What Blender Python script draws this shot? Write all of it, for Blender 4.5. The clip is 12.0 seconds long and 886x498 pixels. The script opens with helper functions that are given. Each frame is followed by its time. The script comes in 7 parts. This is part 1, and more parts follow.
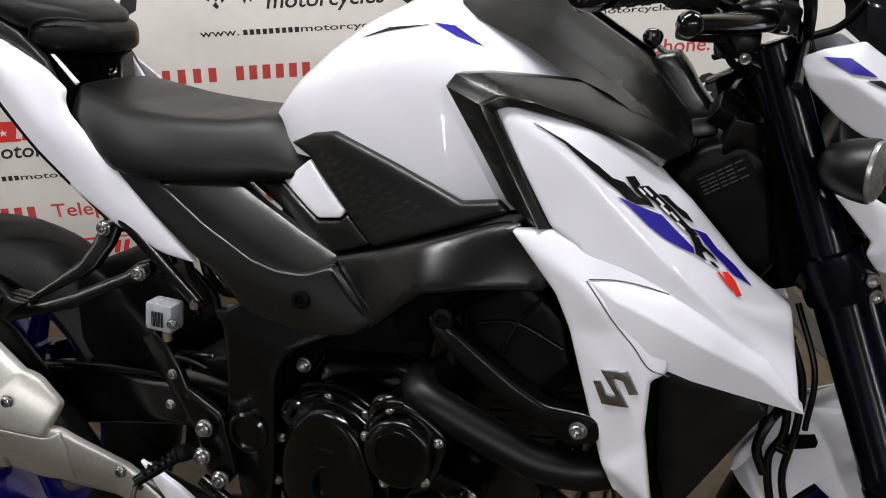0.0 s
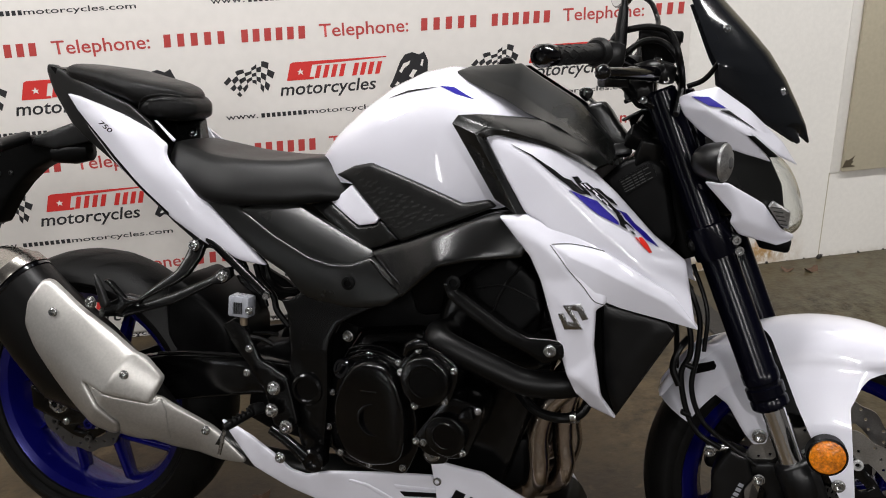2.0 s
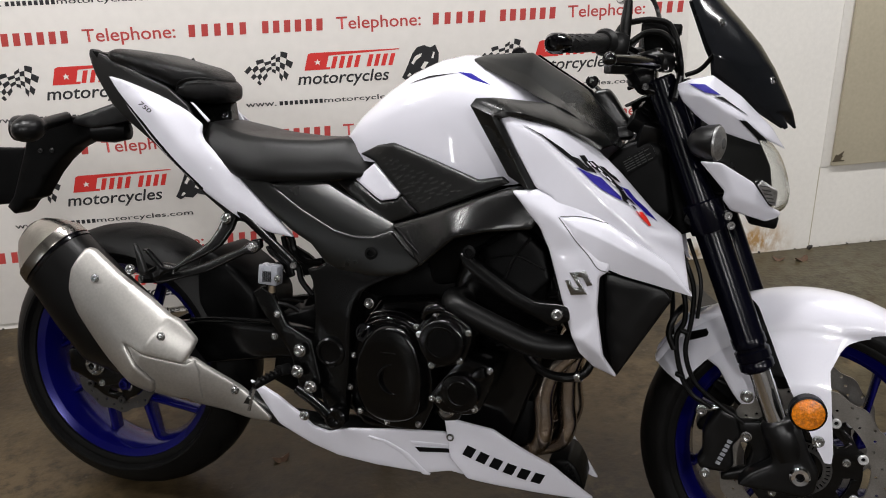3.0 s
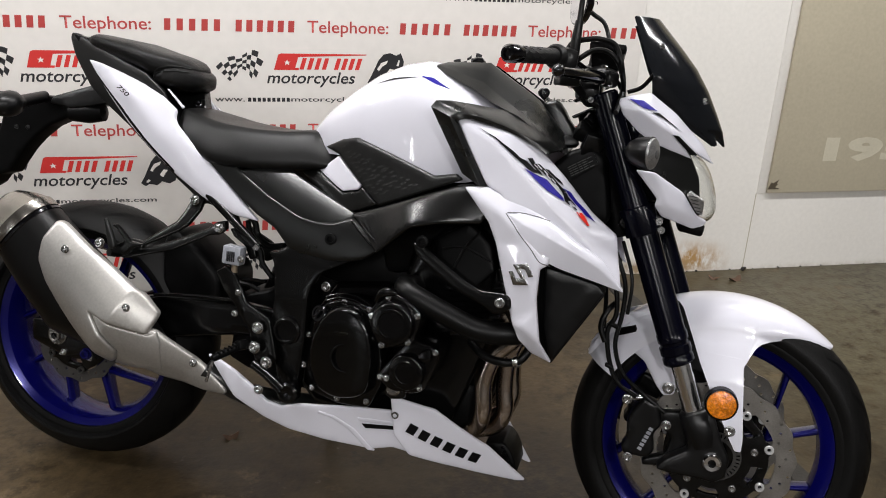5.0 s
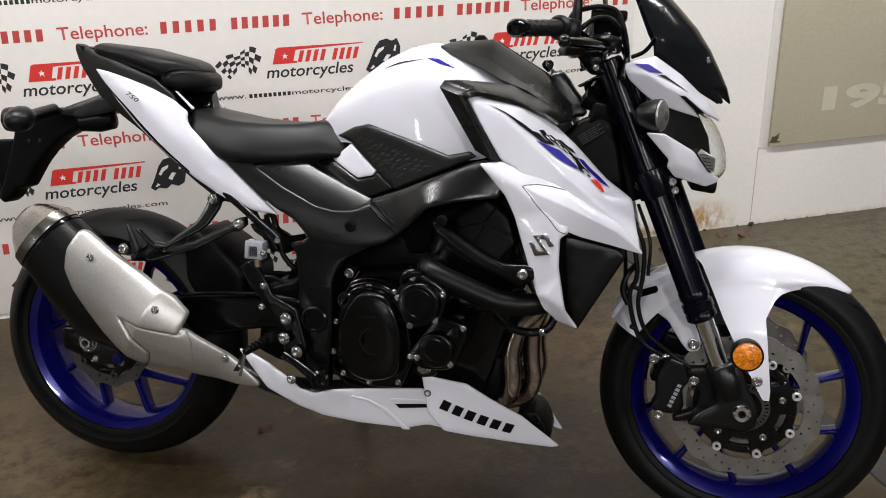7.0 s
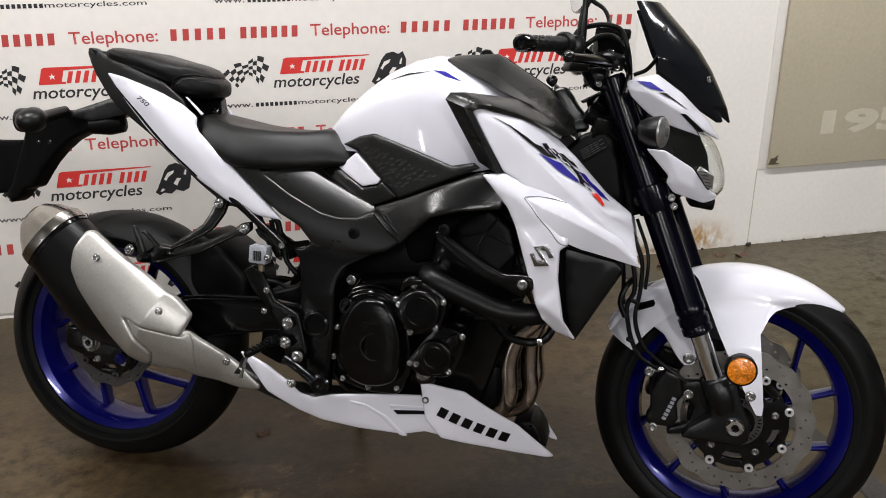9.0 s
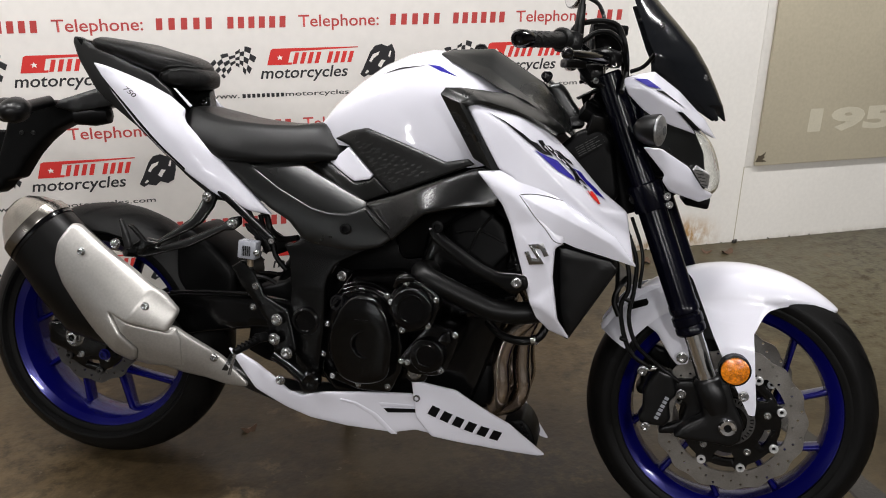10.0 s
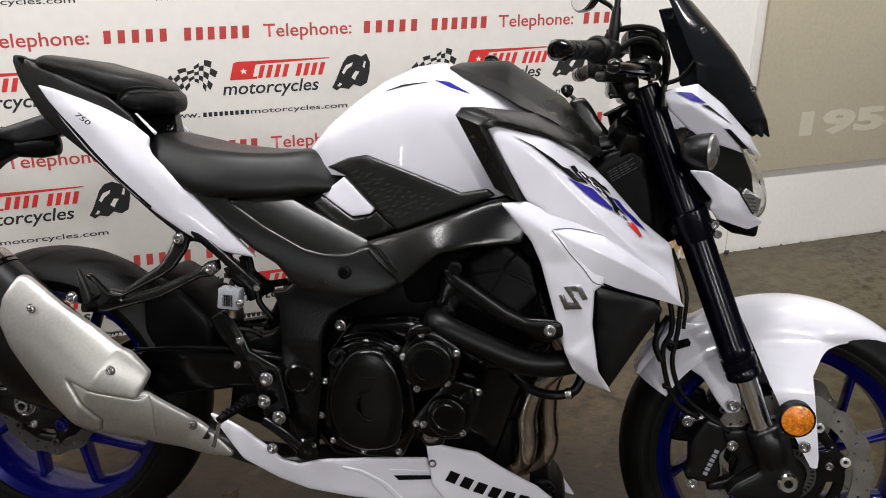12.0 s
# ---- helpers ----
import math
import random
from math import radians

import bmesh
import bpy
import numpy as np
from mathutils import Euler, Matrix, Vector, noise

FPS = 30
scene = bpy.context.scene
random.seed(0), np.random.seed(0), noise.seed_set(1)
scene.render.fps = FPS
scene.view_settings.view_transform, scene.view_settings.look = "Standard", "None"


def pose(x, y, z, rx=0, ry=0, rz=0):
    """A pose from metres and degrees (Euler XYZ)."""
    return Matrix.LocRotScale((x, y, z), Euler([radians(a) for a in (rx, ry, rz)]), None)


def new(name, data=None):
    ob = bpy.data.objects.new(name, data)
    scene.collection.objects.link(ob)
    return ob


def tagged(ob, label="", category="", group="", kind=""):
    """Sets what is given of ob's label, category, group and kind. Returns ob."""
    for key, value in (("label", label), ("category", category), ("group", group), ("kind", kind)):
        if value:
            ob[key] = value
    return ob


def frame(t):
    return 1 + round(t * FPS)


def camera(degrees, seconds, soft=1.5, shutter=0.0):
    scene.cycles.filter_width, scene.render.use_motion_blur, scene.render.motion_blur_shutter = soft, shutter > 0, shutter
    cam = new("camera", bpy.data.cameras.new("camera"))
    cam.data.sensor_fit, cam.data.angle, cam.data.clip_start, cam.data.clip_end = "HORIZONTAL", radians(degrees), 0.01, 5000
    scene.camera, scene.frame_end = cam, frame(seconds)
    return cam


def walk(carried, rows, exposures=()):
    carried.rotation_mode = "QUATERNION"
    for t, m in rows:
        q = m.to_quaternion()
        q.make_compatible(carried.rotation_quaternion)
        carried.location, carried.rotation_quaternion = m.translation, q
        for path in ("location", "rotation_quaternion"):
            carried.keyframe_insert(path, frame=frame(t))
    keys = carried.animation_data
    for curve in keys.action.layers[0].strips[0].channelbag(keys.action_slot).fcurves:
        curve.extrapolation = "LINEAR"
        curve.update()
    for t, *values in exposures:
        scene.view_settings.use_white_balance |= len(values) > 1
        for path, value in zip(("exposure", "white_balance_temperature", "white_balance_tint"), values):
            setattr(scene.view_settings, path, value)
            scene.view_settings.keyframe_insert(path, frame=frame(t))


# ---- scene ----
# camera and walk: seconds, eye, yaw, pitch, lean
cam = camera(53.45, 12.0, 1.0)
ROWS = [
    (0.0, 0.761, 1.018, 1.247, -6.88, -28.91, -1.57),
    (0.5, 0.636, 0.890, 1.257, -12.61, -28.58, -4.49),
    (1.0, 0.566, 0.780, 1.292, -17.10, -26.53, -0.38),
    (1.5, 0.569, 0.690, 1.305, -14.44, -23.72, -0.41),
    (2.0, 0.613, 0.553, 1.304, -10.10, -22.52, -2.22),
    (2.5, 0.603, 0.472, 1.308, -9.28, -22.49, -2.45),
    (4.3, 0.407, 0.326, 1.317, -15.07, -22.63, 3.18),
    (4.5, 0.447, 0.312, 1.321, -14.11, -22.33, 2.80),
    (5.0, 0.523, 0.286, 1.312, -13.62, -21.46, 3.02),
    (5.5, 0.521, 0.281, 1.301, -11.91, -21.51, -0.77),
    (6.0, 0.499, 0.269, 1.302, -12.08, -21.72, -1.68),
    (6.5, 0.491, 0.261, 1.307, -12.61, -22.31, -2.00),
    (7.0, 0.478, 0.266, 1.315, -13.60, -22.62, -1.69),
    (9.0, 0.463, 0.236, 1.314, -13.75, -21.61, -0.15),
    (9.5, 0.467, 0.241, 1.312, -14.13, -21.71, 0.46),
    (10.0, 0.443, 0.266, 1.315, -15.16, -22.12, 0.86),
    (10.5, 0.391, 0.313, 1.314, -16.49, -21.98, 1.59),
    (11.0, 0.357, 0.373, 1.303, -19.11, -22.42, 0.87),
    (11.5, 0.363, 0.457, 1.297, -19.20, -22.26, 0.77),
    (12.0, 0.388, 0.541, 1.291, -19.00, -21.89, 0.37),
]
walk(cam, [(t, pose(x, y, z, 90 + p, 0, w) @ pose(0, 0, 0, 0, 0, r)) for t, x, y, z, w, p, r in ROWS],
     ((0.0, -0.07), (0.5, -0.12), (1.0, -0.03), (1.5, -0.03), (2.0, -0.12), (2.5, -0.16), (4.5, -0.07), (5.5, 0.0), (6.5, 0.02), (7.0, 0.0), (9.0, 0.02), (10.5, 0.02), (12.0, 0.0)))

# ---- light: fluorescent tubes on the ceiling of a closed showroom ----
world = bpy.data.worlds.new("world")
scene.world = world
world.use_nodes = True
world.node_tree.nodes["Background"].inputs[0].default_value = (0.8, 0.9, 1.0, 1)
world.node_tree.nodes["Background"].inputs[1].default_value = 0.02
CEIL = 2.9
TUBES = [(0.4, 2.0), (2.8, 2.0), (-2.0, 2.0)]
PANELS = [(0.9, -2.3), (3.1, -2.3), (-1.3, -2.3)]
TUBE_POWER, PANEL_POWER, DAY_POWER = 54.0, 94.0, 15.0
for tx, ty in TUBES:
    la = bpy.data.lights.new("tube_light", "AREA")
    la.shape, la.size, la.size_y, la.energy, la.color = "RECTANGLE", 1.5, 0.16, TUBE_POWER, (1.0, 0.985, 0.985)
    new("tube_light", la).matrix_world = pose(tx, ty, CEIL - 0.14)
for tx, ty in PANELS:
    la = bpy.data.lights.new("panel_light", "AREA")
    la.shape, la.size, la.size_y, la.energy, la.color = "RECTANGLE", 0.16, 1.4, PANEL_POWER, (1.0, 0.985, 0.985)
    new("panel_light", la).matrix_world = pose(tx, ty, CEIL - 0.05, 0, 0, 12)
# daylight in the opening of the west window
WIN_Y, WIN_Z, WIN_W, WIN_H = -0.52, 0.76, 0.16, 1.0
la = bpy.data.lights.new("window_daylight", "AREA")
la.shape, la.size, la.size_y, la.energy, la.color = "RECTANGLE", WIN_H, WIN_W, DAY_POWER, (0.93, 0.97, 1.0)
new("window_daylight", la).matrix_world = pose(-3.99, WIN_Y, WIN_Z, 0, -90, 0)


# ---- materials ----
def material(name, base, rough=0.5, metal=0.0, coat=0.0, vary=0.12, scale=18.0, fine=160.0, bump=0.0, bscale=400.0,
             rvary=0.1, stretch=(1, 1, 1), tint=None, trans=0.0, ior=1.5, sheen=0.0, aniso=0.0, spec=0.5):
    m = bpy.data.materials.new(name)
    m.use_nodes = True
    nt = m.node_tree
    b = nt.nodes["Principled BSDF"]
    L = nt.links.new
    tc = nt.nodes.new("ShaderNodeTexCoord")
    mp = nt.nodes.new("ShaderNodeMapping")
    mp.inputs["Scale"].default_value = stretch
    L(tc.outputs["Object"], mp.inputs["Vector"])
    n1 = nt.nodes.new("ShaderNodeTexNoise")
    n1.inputs["Scale"].default_value, n1.inputs["Detail"].default_value = scale, 5
    n2 = nt.nodes.new("ShaderNodeTexNoise")
    n2.inputs["Scale"].default_value, n2.inputs["Detail"].default_value = fine, 3
    for n in (n1, n2):
        L(mp.outputs[0], n.inputs["Vector"])
    mix = nt.nodes.new("ShaderNodeMath")
    mix.operation = "ADD"
    L(n1.outputs[0], mix.inputs[0])
    L(n2.outputs[0], mix.inputs[1])
    ramp = nt.nodes.new("ShaderNodeValToRGB")
    ramp.color_ramp.elements[0].position, ramp.color_ramp.elements[1].position = 0.35, 0.65
    half = nt.nodes.new("ShaderNodeMath")
    half.operation, half.inputs[1].default_value = "MULTIPLY", 0.5
    L(mix.outputs[0], half.inputs[0])
    L(half.outputs[0], ramp.inputs[0])
    lo = tint or tuple(c * (1 - vary) for c in base)
    ramp.color_ramp.elements[0].color = (*lo, 1)
    ramp.color_ramp.elements[1].color = (*(min(1, c * (1 + vary * 0.6)) for c in base), 1)
    L(ramp.outputs[0], b.inputs["Base Color"])
    rr = nt.nodes.new("ShaderNodeMapRange")
    rr.inputs["To Min"].default_value, rr.inputs["To Max"].default_value = max(0.02, rough - rvary), min(1, rough + rvary)
    L(n1.outputs[0], rr.inputs["Value"])
    L(rr.outputs[0], b.inputs["Roughness"])
    b.inputs["Metallic"].default_value = metal
    b.inputs["Coat Weight"].default_value = coat
    b.inputs["Coat Roughness"].default_value = 0.03
    b.inputs["Transmission Weight"].default_value = trans
    b.inputs["IOR"].default_value = ior
    b.inputs["Sheen Weight"].default_value = sheen
    b.inputs["Anisotropic"].default_value = aniso
    b.inputs["Specular IOR Level"].default_value = spec
    if bump:
        n3 = nt.nodes.new("ShaderNodeTexNoise")
        n3.inputs["Scale"].default_value, n3.inputs["Detail"].default_value = bscale, 2
        L(mp.outputs[0], n3.inputs["Vector"])
        bp = nt.nodes.new("ShaderNodeBump")
        bp.inputs["Strength"].default_value, bp.inputs["Distance"].default_value = bump, 0.002
        L(n3.outputs[0], bp.inputs["Height"])
        L(bp.outputs[0], b.inputs["Normal"])
    return m


WHITE = material("pearl_white_paint", (0.700, 0.695, 0.765), 0.30, 0.0, 1.0, 0.03, 6, 900, rvary=0.03)
SATIN = material("satin_black_plastic", (0.0030, 0.0033, 0.0031), 0.29, 0.0, 0.0, 0.2, 8, 500, 0.05, 900, spec=0.62)
GLOSSBLK = material("gloss_black_paint", (0.0014, 0.0014, 0.0020), 0.14, 0.0, 0.3, 0.2, 10, 200, rvary=0.04)
FRAMEBLK = material("semi_gloss_black_frame_paint", (0.0015, 0.0015, 0.0015), 0.24, 0.0, 0.0, 0.25, 14, 300, 0.06, 700, spec=0.30, rvary=0.05)
BEAMBLK = material("satin_anodised_frame_beam", (0.0022, 0.0022, 0.0022), 0.25, 0.0, 0.0, 0.25, 14, 300, 0.05, 700, spec=0.62, rvary=0.04)
GRIP = material("textured_black_plastic", (0.0032, 0.0032, 0.0030), 0.36, 0.0, 0.0, 0.3, 12, 220, 0.08, 500, spec=0.45)
VINYL = material("black_seat_vinyl", (0.0034, 0.0034, 0.0034), 0.40, 0.0, 0.0, 0.15, 7, 400, 0.16, 900, spec=0.30)
VINYL2 = material("black_pillion_vinyl", (0.0018, 0.0018, 0.0018), 0.36, 0.0, 0.0, 0.15, 7, 400, 0.3, 900, spec=0.22)
CAST = material("black_engine_casting", (0.0015, 0.0015, 0.0016), 0.15, 0.0, 0.0, 0.3, 20, 400, 0.08, 500, spec=0.38, rvary=0.05)
DEEP = material("matt_black_plastic", (0.0022, 0.0022, 0.0023), 0.40, 0.0, 0.0, 0.3, 20, 300, 0.05, 700, spec=0.10)
RUBBER = material("tyre_rubber", (0.0042, 0.0041, 0.0040), 0.46, 0.0, 0.0, 0.4, 9, 220, 0.25, 300, spec=0.13)
HOSE = material("black_rubber_hose", (0.002, 0.002, 0.002), 0.4, 0.0, 0.0, 0.2, 30, 300, spec=0.22)
BLUE = material("metallic_blue_rim_paint", (0.0025, 0.0025, 0.105), 0.22, 0.35, 0.35, 0.15, 12, 900, rvary=0.05, spec=0.4)
STEEL = material("brushed_stainless_steel", (0.47, 0.455, 0.43), 0.40, 0.75, 0.0, 0.14, 7, 200, 0.03, 300, stretch=(1, 1, 1))
POLISHED = material("polished_heat_stained_steel", (0.40, 0.375, 0.34), 0.24, 1.0, 0.0, 0.2, 9, 200, rvary=0.06)
HEATED = material("heat_tinted_header_steel", (0.50, 0.43, 0.37), 0.20, 1.0, 0.0, 0.25, 14, 200)
CHROME = material("polished_chrome", (0.75, 0.75, 0.77), 0.10, 1.0, 0.0, 0.04, 20, 200, rvary=0.04)
SLIDER = material("polished_fork_slider", (0.85, 0.85, 0.86), 0.09, 1.0, 0.0, 0.04, 20, 200, rvary=0.04)
FORKBLK = material("blue_black_fork_coating", (0.0016, 0.0017, 0.0046), 0.19, 0.0, 0.0, 0.2, 10, 300, spec=0.16, rvary=0.04)
FORKCAST = material("satin_black_brake_casting", (0.0030, 0.0030, 0.0032), 0.33, 0.0, 0.0, 0.3, 30, 400, 0.07, 700, spec=0.33)
CANBLK = material("heat_proof_black_paint", (0.0020, 0.0019, 0.0019), 0.38, 0.0, 0.0, 0.3, 26, 420, 0.12, 650, spec=0.24)
DARKDISC = material("dark_steel_rear_disc", (0.075, 0.072, 0.07), 0.42, 0.7, 0.0, 0.2, 30, 400, 0.1, 600)
GRIPRUB = material("grey_black_grip_rubber", (0.0045, 0.0045, 0.0047), 0.5, 0.0, 0.0, 0.2, 30, 300, 0.2, 600, spec=0.3)
ZINC = material("zinc_plated_bolt", (0.46, 0.46, 0.46), 0.26, 1.0, 0.0, 0.2, 60, 600)
DISC = material("brake_disc_steel", (0.30, 0.285, 0.265), 0.36, 0.88, 0.0, 0.2, 30, 400, 0.1, 600)
BUTTON = material("silver_floating_button", (0.62, 0.62, 0.62), 0.30, 0.35, 0.0, 0.1, 60, 400)
AMBER = material("amber_reflector", (0.80, 0.22, 0.005), 0.22, 0.0, 1.0, 0.55, 120, 300, 1.0, 170)
CLEAR = material("clear_headlamp_lens", (0.95, 0.96, 0.95), 0.03, 0.0, 0.0, 0.02, trans=1.0, ior=1.3, rvary=0.01)
SMOKED = material("smoked_windscreen", (0.010, 0.011, 0.013), 0.12, 0.0, 0.0, 0.1, trans=0.20, ior=1.4, rvary=0.02, spec=0.4)
SILVER = material("lamp_reflector_silver", (0.42, 0.42, 0.42), 0.34, 0.8, 0.0, 0.35, 90, 400)
INDIGO = material("indigo_decal", (0.014, 0.009, 0.22), 0.50, 0.0, 0.0, 0.06, 30, 300, spec=0.15)
BLACKDECAL = material("black_decal", (0.003, 0.003, 0.0035), 0.50, 0.0, 0.0, 0.1, 30, 300, spec=0.12)
REDDECAL = material("red_decal", (0.70, 0.03, 0.02), 0.5, 0.0, 0.0, 0.06, 30, 300, spec=0.15)
PAPER = material("clear_plastic_and_white_label", (0.27, 0.28, 0.31), 0.28, 0.0, 0.3, 0.06, 60, 300)
BRASS = material("yellow_brass", (0.30, 0.24, 0.17), 0.45, 0.8, 0.0, 0.2, 60, 300)
PRINTGREY = material("white_plate_lettering", (0.075, 0.075, 0.075), 0.5)
PLATEPRINT = material("faded_plate_lettering", (0.030, 0.030, 0.030), 0.5)
WALLPAINT = material("white_wall_paint", (0.80, 0.775, 0.73), 0.55, 0.0, 0.0, 0.05, 1.6, 60, 0.15, 120)
BANNER = material("white_banner_vinyl", (0.80, 0.765, 0.725), 0.42, 0.0, 0.0, 0.04, 1.2, 30, 0.1, 40)
BEIGE = material("beige_painted_panel", (0.48, 0.432, 0.325), 0.5, 0.0, 0.0, 0.08, 2.0, 80, 0.1, 150)
PRINTRED = material("red_banner_print", (0.46, 0.055, 0.05), 0.5, vary=0.08)
PRINTBRIGHT = material("bright_red_banner_print", (0.62, 0.035, 0.03), 0.5, vary=0.06)
PRINTBLACK = material("black_banner_print", (0.02, 0.02, 0.022), 0.5, vary=0.1)
PRINTPALE = material("pale_wall_numerals", (0.55, 0.51, 0.40), 0.5, vary=0.06)
# unseen room surfaces, kept dark so that black parts reflect less
CEILPAINT = material("unseen_dark_ceiling", (0.14, 0.135, 0.13), 0.8)
DARKWALL = material("unseen_dark_wall", (0.10, 0.095, 0.09), 0.7)
EMBLEM = material("faded_brown_print", (0.085, 0.068, 0.045), 0.5, vary=0.3)
TAR = material("dark_joint_filler", (0.020, 0.017, 0.014), 0.6, 0.0, 0.0, 0.4, 9, 120, 0.6, 90)
LEAF = material("dry_leaf", (0.085, 0.045, 0.024), 0.7, vary=0.3, scale=60)


def blend(m, mask_scale, lo, hi, colour, detail=8, amount=0.8, stretch=(1, 1, 1)):
    """Lays blotches of another colour over a material's base colour."""
    nt = m.node_tree
    b = nt.nodes["Principled BSDF"]
    before = b.inputs["Base Color"].links[0].from_socket
    tc = nt.nodes["Texture Coordinate"]
    mp = nt.nodes.new("ShaderNodeMapping")
    mp.inputs["Scale"].default_value = stretch
    mp.inputs["Location"].default_value = (mask_scale * 1.37, mask_scale * 0.71, 0)
    nt.links.new(tc.outputs["Object"], mp.inputs["Vector"])
    sp = nt.nodes.new("ShaderNodeTexNoise")
    sp.inputs["Scale"].default_value, sp.inputs["Detail"].default_value, sp.inputs["Roughness"].default_value = mask_scale, detail, 0.7
    nt.links.new(mp.outputs[0], sp.inputs["Vector"])
    mr = nt.nodes.new("ShaderNodeMapRange")
    mr.inputs["From Min"].default_value, mr.inputs["From Max"].default_value, mr.inputs["To Max"].default_value = lo, hi, amount
    nt.links.new(sp.outputs[0], mr.inputs["Value"])
    mx = nt.nodes.new("ShaderNodeMix")
    mx.data_type = "RGBA"
    nt.links.new(mr.outputs[0], mx.inputs["Factor"])
    nt.links.new(before, mx.inputs["A"])
    mx.inputs["B"].default_value = (*colour, 1)
    nt.links.new(mx.outputs["Result"], b.inputs["Base Color"])
    return mr


FLOOR = material("stained_shaded_concrete", (0.034, 0.0225, 0.0105), 0.40, 0.0, 0.0, 0.5, 3.0, 34, 0.5, 70, rvary=0.16, spec=0.3)
blend(FLOOR, 1.3, 0.47, 0.60, (0.066, 0.049, 0.025), 7, 0.8)
blend(FLOOR, 2.1, 0.54, 0.64, (0.020, 0.0145, 0.009), 8, 0.75)
blend(FLOOR, 5.0, 0.58, 0.66, (0.125, 0.088, 0.046), 9, 0.75)
blend(FLOOR, 24.0, 0.655, 0.72, (0.15, 0.13, 0.095), 4, 0.55)
blend(FLOOR, 14.0, 0.62, 0.70, (0.022, 0.019, 0.016), 6, 0.7)
blend(FLOOR, 3.2, 0.60, 0.72, (0.030, 0.024, 0.019), 7, 0.6)


def spot(m, where, size, colour, amount):
    """A patch of its own shape round one place: a stain, or shade put into the colour."""
    nt = m.node_tree
    mr = blend(m, 22.0, 0.38, 0.62, colour, 7, amount, (1, 1, 0.6))
    tc = nt.nodes["Texture Coordinate"]
    mp = nt.nodes.new("ShaderNodeMapping")
    mp.vector_type = "TEXTURE"
    mp.inputs["Location"].default_value, mp.inputs["Scale"].default_value = where, size
    nt.links.new(tc.outputs["Object"], mp.inputs["Vector"])
    gr = nt.nodes.new("ShaderNodeTexGradient")
    gr.gradient_type = "QUADRATIC_SPHERE"
    nt.links.new(mp.outputs[0], gr.inputs["Vector"])
    mu = nt.nodes.new("ShaderNodeMath")
    mu.operation, mu.use_clamp = "MULTIPLY", True
    mul = nt.nodes.new("ShaderNodeMath")
    mul.operation, mul.inputs[1].default_value = "MULTIPLY", 2.5
    nt.links.new(gr.outputs["Fac"], mul.inputs[0])
    nt.links.new(mul.outputs[0], mu.inputs[0])
    nt.links.new(mr.outputs[0], mu.inputs[1])
    for l in list(mr.outputs[0].links):
        if l.to_node != mu:
            nt.links.new(mu.outputs[0], l.to_socket)


spot(FLOOR, (3.0, 2.7, 0), (2.0, 1.6, 1), (0.080, 0.073, 0.047), 0.85)
spot(FLOOR, (2.8, 2.7, 0), (1.5, 1.0, 1), (0.105, 0.090, 0.052), 0.30)
spot(FLOOR, (1.62, 2.40, 0), (0.85, 0.85, 1), (0.080, 0.057, 0.030), 0.6)
spot(FLOOR, (-0.15, 2.35, 0), (0.9, 0.6, 1), (0.085, 0.060, 0.030), 0.7)
spot(FLOOR, (0.30, 1.50, 0), (1.3, 0.5, 1), (0.050, 0.034, 0.016), 0.7)
# shade under the engine, put into the floor colour
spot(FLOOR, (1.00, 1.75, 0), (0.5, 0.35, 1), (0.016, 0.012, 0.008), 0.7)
spot(FLOOR, (2.45, 2.35, 0), (0.5, 0.5, 1), (0.085, 0.072, 0.042), 0.4)
# the motorcycle's shade behind the front wheel, painted into the floor
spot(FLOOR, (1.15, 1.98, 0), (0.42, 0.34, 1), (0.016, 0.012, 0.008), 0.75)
NORTHWALL = material("scuffed_white_wall_paint", (0.80, 0.775, 0.73), 0.55, 0.0, 0.0, 0.05, 1.6, 60, 0.15, 120)
blend(NORTHWALL, 30.0, 0.70, 0.76, (0.40, 0.36, 0.30), 5, 0.6)
spot(NORTHWALL, (2.24, 3.2, 0.05), (0.20, 0.5, 0.11), (0.46, 0.27, 0.10), 0.95)
spot(NORTHWALL, (2.05, 3.2, 0.02), (0.5, 0.5, 0.06), (0.35, 0.26, 0.16), 0.7)
spot(NORTHWALL, (2.95, 3.2, 0.0), (1.2, 0.5, 0.03), (0.45, 0.41, 0.34), 0.35)


# ---- mesh helpers ----
class Geo:
    """Collects vertices and faces of one mesh."""

    def __init__(self):
        self.v, self.f, self.moulded = [], [], False

    def add(self, verts, faces, m=None):
        k = len(self.v)
        self.v += [tuple(m @ Vector(p)) if m else tuple(p) for p in verts]
        self.f += [tuple(k + i for i in f) for f in faces]
        return self

    def mesh(self, name, mat, angle=0.0, fix=True):
        me = bpy.data.meshes.new(name)
        me.from_pydata(self.v, [], self.f)
        if fix:
            bm = bmesh.new()
            bm.from_mesh(me)
            bmesh.ops.recalc_face_normals(bm, faces=bm.faces)
            bm.to_mesh(me)
            bm.free()
        me.polygons.foreach_set("use_smooth", [True] * len(me.polygons))
        me.set_sharp_from_angle(angle=radians(angle or (62 if self.moulded else 36)))
        me.materials.append(mat)
        return me


def part(name, geo, mat, parent=None, label="", angle=0.0):
    """One mesh object, under a thing or a part."""
    ob = new(name, geo.mesh(name, mat, angle) if isinstance(geo, Geo) else geo)
    if parent:
        ob.parent = parent
    return tagged(ob, label)


def mirrored(ob, name=None):
    """The same part on the other side of the middle plane."""
    me = ob.data.copy()
    me.transform(Matrix.Diagonal((1, -1, 1, 1)))
    me.flip_normals()
    o = new(name or ob.name.split(".")[0], me)
    o.parent = ob.parent
    return o


